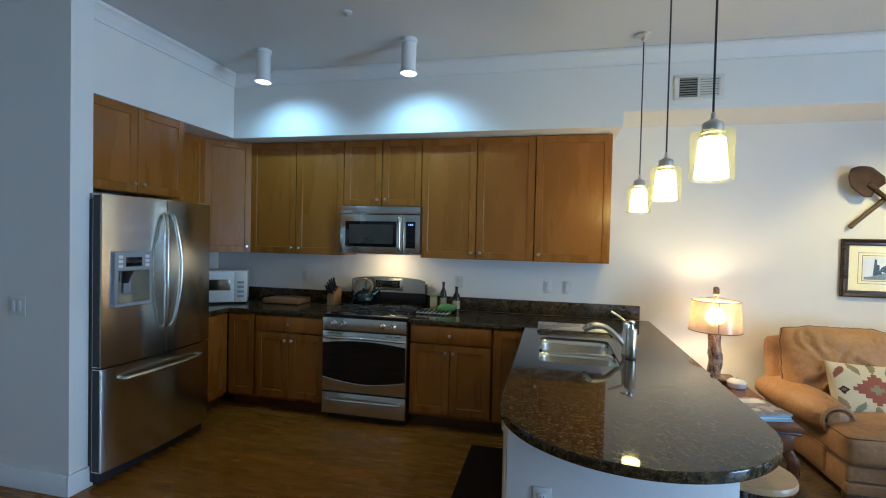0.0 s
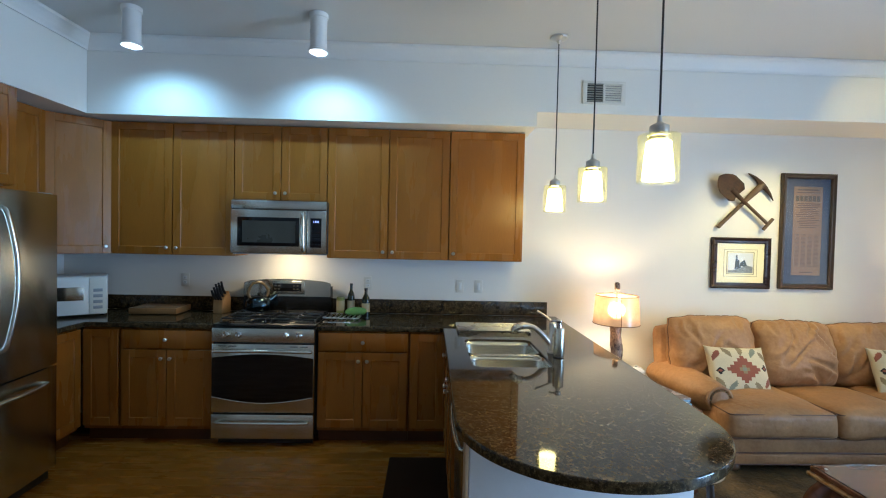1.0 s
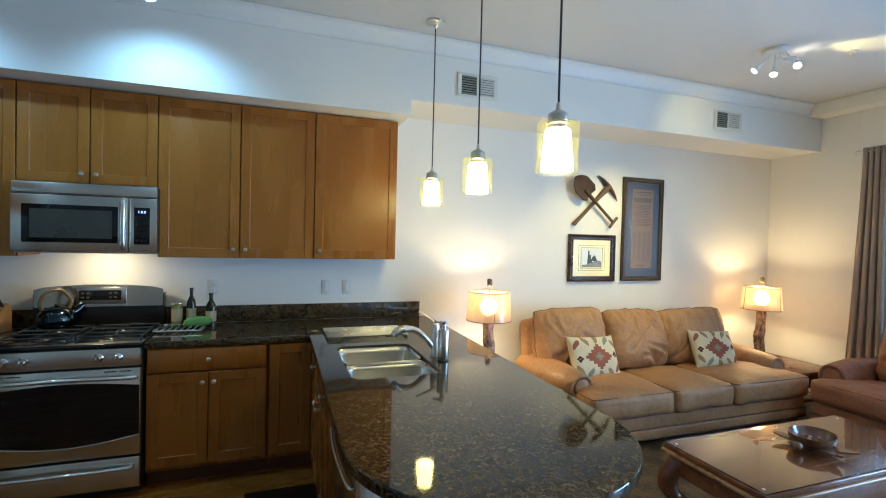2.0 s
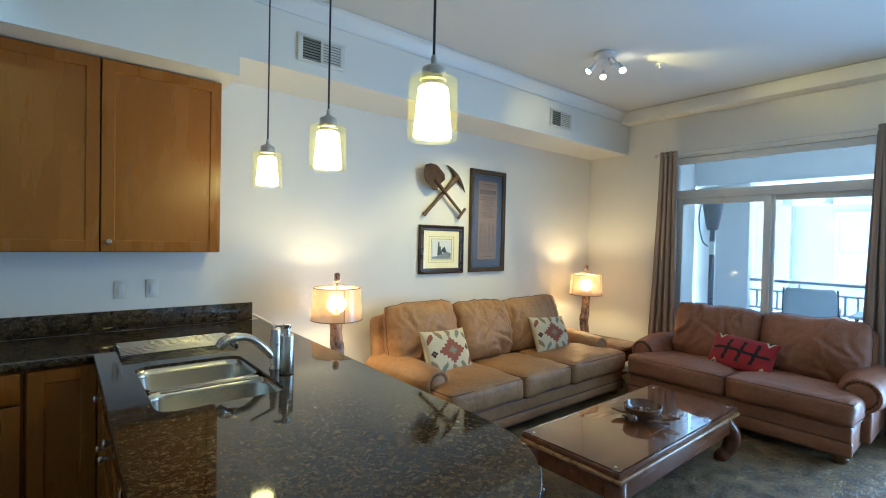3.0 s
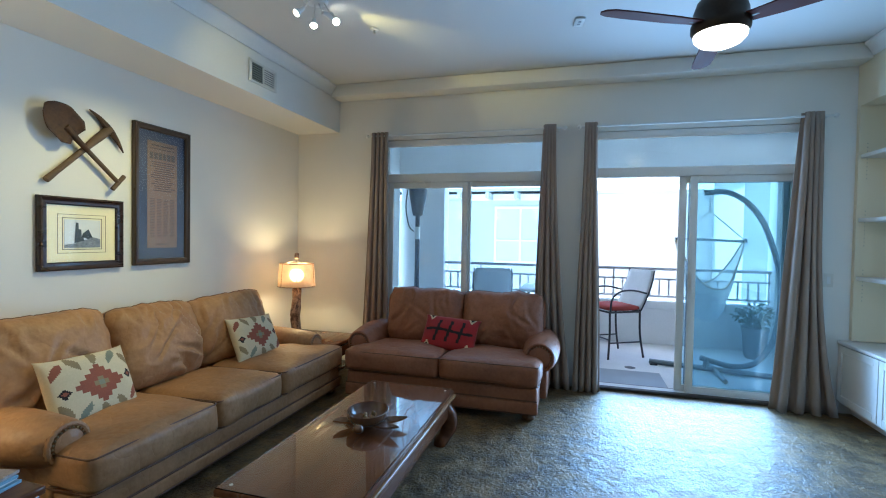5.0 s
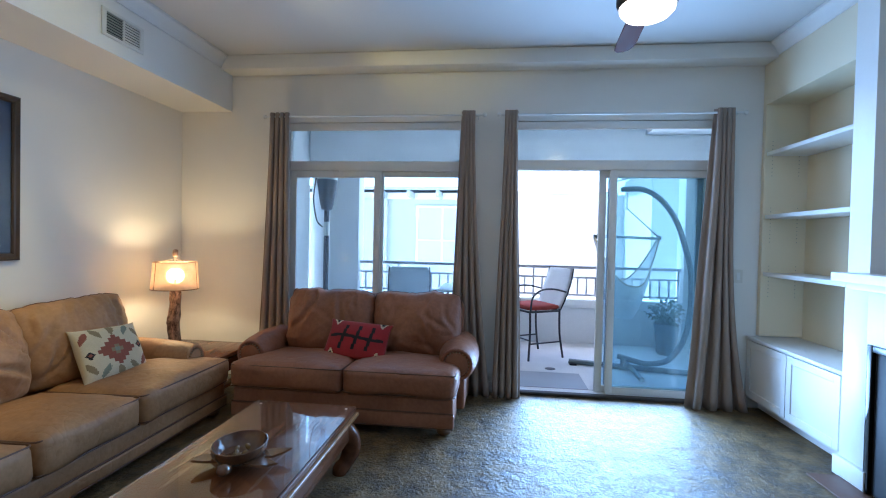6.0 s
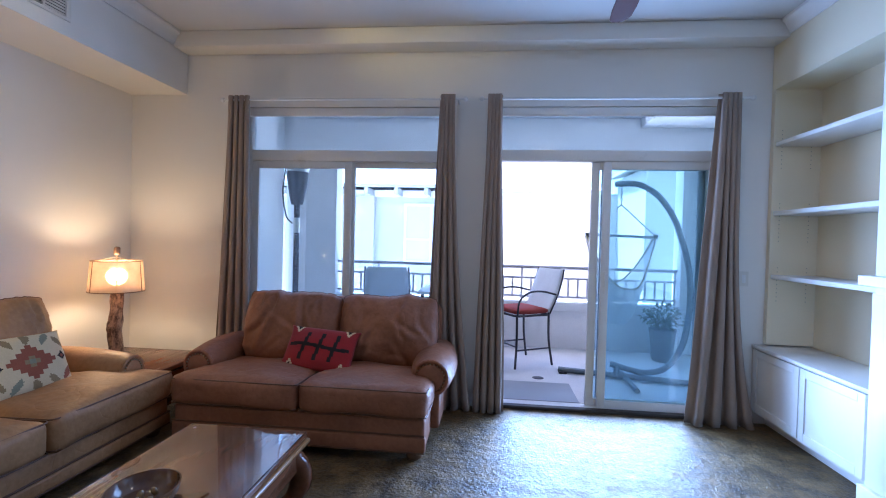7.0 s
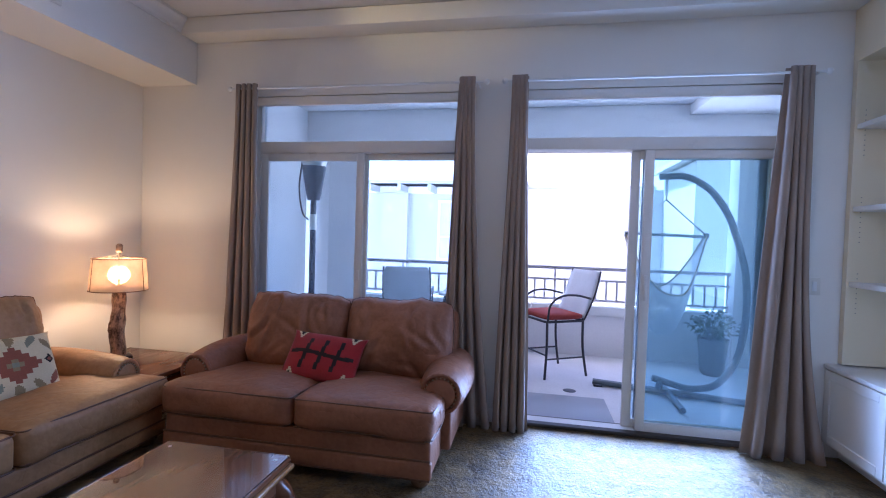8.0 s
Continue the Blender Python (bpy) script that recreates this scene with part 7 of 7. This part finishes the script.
def bar_chair(place, turn, label):
    """Counter-height patio chair; faces +x locally."""
    c = thing("patio_chair", label, "patio chair", place, turn, "patio chairs")
    part("seat_frame", tube(bmesh.new(), [(x, y, 0.575) for x, y in rrect(-0.22, 0.23, -0.24, 0.24, 0.05)], 0.013, 8, True), DARKMETAL, c)
    part("seat_pad", puff(bmesh.new(), 0.22, 0.235, 0.032, 0.03, (0, 0, 0.012), 6, 0.004, 5, 1, pose(0.005, 0, 0.618)), REDSEAT, c, "red padded seat", smooth=180)
    bm = bmesh.new()
    rows = []
    for i in range(11):
        u = i / 10
        z = 0.60 + 0.48 * u
        x = -0.215 - 0.19 * u - 0.02 * math.sin(math.pi * u)
        w = 0.225 + 0.01 * math.sin(math.pi * u) - (0.02 if u > 0.95 else 0)
        rows.append([bm.verts.new((x - 0.015 * (1 - (v / 4 - 1) ** 2), (v / 4 - 1) * w, z)) for v in range(9)])
    for a, b in zip(rows, rows[1:]):
        for v in range(8):
            bm.faces.new((a[v], a[v + 1], b[v + 1], b[v]))
    bk_ = part("backrest", bm, WICKER, c, "pale woven backrest", smooth=180)
    bk_.modifiers.new("thick", "SOLIDIFY").thickness = 0.03
    for s in (-1, 1):
        rim = [(-0.226 - 0.19 * k / 10 - 0.02 * math.sin(math.pi * k / 10), s * (0.232 + 0.01 * math.sin(math.pi * k / 10)), 0.58 + 0.50 * k / 10) for k in range(11)]
        part("back_post", tube(bmesh.new(), rim, 0.009, 8), DARKMETAL, c)
        part("arm", tube(bmesh.new(), arc([(-0.295, s * 0.245, 0.80), (-0.10, s * 0.255, 0.84), (0.08, s * 0.255, 0.83), (0.20, s * 0.25, 0.74), (0.22, s * 0.245, 0.58)], 5), 0.011, 8), DARKMETAL, c)
        part("leg", tube(bmesh.new(), arc([(0.22, s * 0.235, 0.58), (0.215, s * 0.235, 0.30), (0.235, s * 0.245, 0.002)], 4), 0.013, 8), DARKMETAL, c)
        part("leg", tube(bmesh.new(), arc([(-0.21, s * 0.235, 0.60), (-0.22, s * 0.235, 0.30), (-0.27, s * 0.245, 0.002)], 4), 0.013, 8), DARKMETAL, c)
        part("stretcher", tube(bmesh.new(), [(0.22, s * 0.237, 0.20), (-0.235, s * 0.237, 0.20)], 0.009, 8), DARKMETAL, c)
    part("stretcher", tube(bmesh.new(), [(0.22, -0.237, 0.24), (0.22, 0.237, 0.24)], 0.009, 8), DARKMETAL, c)
    return c


bar_chair((7.05, 0.87, 0), 122, "dark steel patio chair with woven back and red pad")
bar_chair((6.95, 2.41, 0), 10, "dark steel patio chair with woven back by the window")
bt = thing("patio_table", "pale square patio table with dark legs", "patio table", (7.15, 1.62, 0))
part("tabletop", B((-0.42, 0.42, -0.42, 0.42, 0.78, 0.81), bevel=0.008), WHITESTUC, bt)
part("runner", B((-0.42, 0.42, -0.14, 0.14, 0.811, 0.816)), REDSEAT, bt)
for sx in (-1, 1):
    for sy in (-1, 1):
        part("leg", tube(bmesh.new(), [(sx * 0.36, sy * 0.36, 0.78), (sx * 0.38, sy * 0.38, 0)], 0.018, 8), DARKMETAL, bt)

# hanging hammock chair on its stand
hs = thing("hammock_stand", "dark steel C-shaped hammock stand on the balcony", "hammock stand", (6.55, -0.30, 0))
cpath = arc([(0.05, 0.27, 0.145), (0.03, 0.10, 0.105), (0.0, -0.045, 0.085), (0, -0.25, 0.135), (0, -0.40, 0.34), (0, -0.46, 0.60), (0, -0.475, 0.85), (0, -0.455, 1.15), (0, -0.37, 1.46), (0, -0.285, 1.68), (0, -0.14, 1.88), (0, 0.05, 1.995), (0, 0.24, 2.0), (0, 0.29, 1.995)], 5)
part("pole", tube(bmesh.new(), cpath, 0.030, 12), GREENMETAL, hs)
part("base_bar", tube(bmesh.new(), [(0.16, 0.78, 0.032), (-0.14, -0.55, 0.032)], 0.030, 8), GREENMETAL, hs)
part("base_bar", tube(bmesh.new(), [(0.36, 0.12, 0.03), (-0.46, 0.15, 0.03)], 0.026, 8), GREENMETAL, hs)
part("brace", tube(bmesh.new(), [(0.04, 0.20, 0.15), (0.03, 0.22, 0.03)], 0.030, 8), GREENMETAL, hs)
for y in (0.74,):
    part("foot", B((0.09, 0.21, y - 0.04, y + 0.04, 0.0, 0.02), bevel=0.004), DARKPL, hs)
hm = thing("hammock_chair", "hanging cotton net hammock chair with spreader bar", "hammock", (6.55, -0.075, 0))
for k in range(6):
    z = 1.975 - k * 0.033
    side = Vector((0.010, 0, 0)) if k % 2 else Vector((0, 0.010, 0))
    loop = [Vector((0, 0, z)) + side * math.cos(a * math.pi / 6) + Vector((0, 0, 0.021)) * math.sin(a * math.pi / 6) for a in range(12)]
    part("chain_link", tube(bmesh.new(), loop, 0.0035, 6, True), NICKEL, hm)
part("spreader_bar", tube(bmesh.new(), [(0, 0.345, 1.482), (0, -0.37, 1.462)], 0.015, 10), WICKER, hm)
for y in (-0.345, 0.325):
    part("bar_end", tube(bmesh.new(), [(0, y - 0.02, 1.472), (0, y + 0.02, 1.472)], 0.024, 12), GREENMETAL, hm)
    part("rope", tube(bmesh.new(), [(0, 0, 1.79), (0, y, 1.475)], 0.006, 6), CREAMCLOTH, hm)
bm = bmesh.new()
rows = []
for i in range(37):
    a = i / 36 * 2 - 1                      # along the sling, from one bar end to the other
    drop = 1 - abs(a) ** 2.6
    row = []
    for j in range(13):
        v = j / 12 * 2 - 1
        y = 0.34 * math.copysign(abs(a) ** 0.62, a) * (0.50 + 0.50 * abs(a) ** 1.5)
        half = 0.03 + 0.36 * (1 - abs(a) ** 1.6)
        z = 1.465 - drop * (0.90 - 0.40 * v * v)
        row.append(bm.verts.new((v * half, y, z)))
    rows.append(row)
for a, b in zip(rows, rows[1:]):
    for j in range(12):
        bm.faces.new((a[j], a[j + 1], b[j + 1], b[j]))
hem = [[rows[i][k].co.copy() for i in range(37)] for k in (0, 12)]
part("net", bm, NET, hm, "pale woven cotton net", smooth=180)
for line in hem:
    part("hem_cord", tube(bmesh.new(), line, 0.008, 6), CREAMCLOTH, hm)
pp = thing("potted_plant", "leafy green plant in a dull grey pot", "potted plant", (7.45, -0.84, 0))
part("pot", lathe(bmesh.new(), [(0, 0), (0.10, 0), (0.12, 0.04), (0.145, 0.34), (0.155, 0.36), (0.155, 0.39), (0.14, 0.39), (0.135, 0.35), (0, 0.34)], 28), POT, pp)
rng = random.Random(7)
bm = bmesh.new()
for k in range(230):
    a, e, r = rng.random() * 6.283, rng.random() * 1.3, 0.05 + 0.22 * rng.random()
    c = Vector((r * math.cos(a) * math.cos(e), r * math.sin(a) * math.cos(e), 0.42 + r * math.sin(e) * 1.15))
    m = Matrix.Translation(c) @ Euler((rng.random() * 2 - 1, rng.random() * 2 - 1, a)).to_matrix().to_4x4()
    L = 0.035 + 0.04 * rng.random()
    q = [bm.verts.new(m @ Vector(p)) for p in ((0, 0, 0), (L * 0.5, L * 0.32, 0.008), (L * 1.1, 0, -0.006), (L * 0.5, -L * 0.32, 0.008))]
    bm.faces.new(q)
lv = part("leaves", bm, LEAF, pp, "mass of small green leaves", smooth=0)
lv["kind"] = "stuff"
bm = bmesh.new()
for k in range(14):
    a = k * 0.45
    tube(bm, [(0.03 * math.cos(a), 0.03 * math.sin(a), 0.33), (0.12 * math.cos(a), 0.12 * math.sin(a), 0.55), (0.2 * math.cos(a), 0.2 * math.sin(a), 0.60)], 0.004, 5)
part("stems", bm, LEAF, pp)

ht = thing("patio_heater", "tall patio heater with tapered burner cage", "patio heater", (6.42, 3.30, 0))
part("base", lathe(bmesh.new(), [(0, 0), (0.22, 0), (0.22, 0.03), (0.16, 0.06), (0.16, 0.62), (0.15, 0.64), (0, 0.64)], 28), GREYPL, ht)
part("pole", cyl(bmesh.new(), 0.030, 0.64, 1.74, 16), DARKMETAL, ht)
part("sleeve", cyl(bmesh.new(), 0.034, 1.42, 1.58, 16), NICKEL, ht)
part("burner", lathe(bmesh.new(), [(0, 1.72), (0.06, 1.72), (0.075, 1.78), (0.115, 2.02), (0.12, 2.06), (0, 2.06)], 24), DARKMETAL, ht)
part("emitter", lathe(bmesh.new(), [(0, 2.062), (0.11, 2.062), (0.15, 2.19), (0, 2.19)], 24), NICKEL, ht)
part("reflector", lathe(bmesh.new(), [(0.36, 2.195), (0.20, 2.222), (0, 2.236), (0, 2.230), (0.20, 2.216), (0.36, 2.191)], 36), NICKEL, ht)
part("hose", tube(bmesh.new(), arc([(0.0, 0.13, 2.12), (0.02, 0.17, 1.85), (0.0, 0.12, 1.60), (0.0, 0.05, 1.52)], 5), 0.009, 8), DARKPL, ht)

# ---- the building across the court ----
structure("ground", B((8.4, 90, -60, 70, -3.4, -3.2), (-60, 8.4, -60, -2.6, -3.4, -3.2), (-60, 8.4, 4.8, 70, -3.4, -3.2)), CONCRETE, "pale paved court")
hb = thing("apartment_building", "bright white stucco building across the court", "building", (15.5, 0, -3.2))


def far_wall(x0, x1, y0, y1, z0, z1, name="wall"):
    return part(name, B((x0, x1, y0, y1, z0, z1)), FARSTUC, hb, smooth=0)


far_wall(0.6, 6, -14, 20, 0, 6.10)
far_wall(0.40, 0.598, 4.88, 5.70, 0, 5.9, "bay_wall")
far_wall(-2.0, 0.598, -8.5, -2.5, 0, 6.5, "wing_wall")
part("roof", prism(bmesh.new(), [(-0.35, 6.105), (3.0, 6.45), (6.6, 6.105), (6.6, 6.20), (3.0, 6.6), (-0.35, 6.20)], -20.3, -1.30, pose(0, 0, 0, 90, 0, 0)), FARSTUC, hb)
part("low_roof", prism(bmesh.new(), [(0.59, 6.105), (3.0, 6.45), (6.6, 6.105), (6.6, 6.20), (3.0, 6.6), (0.59, 6.20)], -1.298, 2.3, pose(0, 0, 0, 90, 0, 0)), FARSTUC, hb)
part("wing_roof", prism(bmesh.new(), [(-8.8, 6.50), (-5.5, 7.3), (-2.2, 6.50), (-2.2, 6.62), (-5.5, 7.42), (-8.8, 6.62)], -2.3, 0.9, pose(0, 0, 0, 90, 0, 90)), FARSTUC, hb)
for y in (1.40, 2.28, 3.16, 4.05, 4.95, 5.86, 6.75, 7.64):
    part("rafter_tail", B((-0.34, 0.598, y - 0.055, y + 0.055, 5.90, 6.10), bevel=0.01), FARSTUC, hb, smooth=0)
part("fascia", B((0.50, 0.597, 1.30, 20.3, 5.90, 6.10)), STUCCO, hb, smooth=0)
for y0, y1, z0, z1, x in ((2.25, 3.95, 3.85, 5.70, 0.6), (9.5, 11.0, 3.4, 4.8, 0.6)):
    wdw = part("window", B(*[(x - 0.05, x - 0.002, a, b, c, d) for _, _, a, b, c, d in frame_box(0, 1, y0, y1, z0, z1, 0.07)], (x - 0.045, x - 0.002, (y0 + y1) / 2 - 0.03, (y0 + y1) / 2 + 0.03, z0 + 0.07, z1 - 0.07), (x - 0.045, x - 0.002, y0 + 0.07, (y0 + y1) / 2 - 0.03, z0 + 0.72, z0 + 0.76), (x - 0.045, x - 0.002, (y0 + y1) / 2 + 0.03, y1 - 0.07, z0 + 0.72, z0 + 0.76)), TRIM, hb)
    part("pane", B((x - 0.02, x - 0.004, y0 + 0.06, y1 - 0.06, z0 + 0.06, z1 - 0.06)), WINGLASS, wdw, smooth=0)

# ---- floor planks ----
PLW, rng = 0.095, random.Random(11)
meshes = {}


def plank_mesh(length):
    if length not in meshes:
        bm = B((0, length, 0.0008, PLW - 0.0008, -0.011, 0.0), bevel=0.0012, seg=1)
        me = bpy.data.meshes.new("plank")
        bm.to_mesh(me)
        bm.free()
        me.materials.append(PLANK)
        meshes[length] = me
    return meshes[length]


y, row, rest = -2.19, 0, bmesh.new()
while y < 3.95:
    x = -4.18 - rng.random() * 0.9
    while x < 1.19:
        length = rng.choice((0.6, 0.8, 1.0, 1.2))
        a, b = max(x, -4.18), min(x + length, 1.195)
        if b - a > 0.02:
            if 1.55 < y < 3.80 and -2.5 < x and x + length < 1.19:
                o = new("plank", plank_mesh(length))
                o.location = (x, y, 0)
                o.parent = floor
            else:
                box(rest, a + 0.0008, b - 0.0008, y + 0.0008, y + PLW - 0.0008, -0.011, 0.0)
        x += length
    y += PLW
part("planks", rest, PLANK, floor, smooth=0)["kind"] = "stuff"
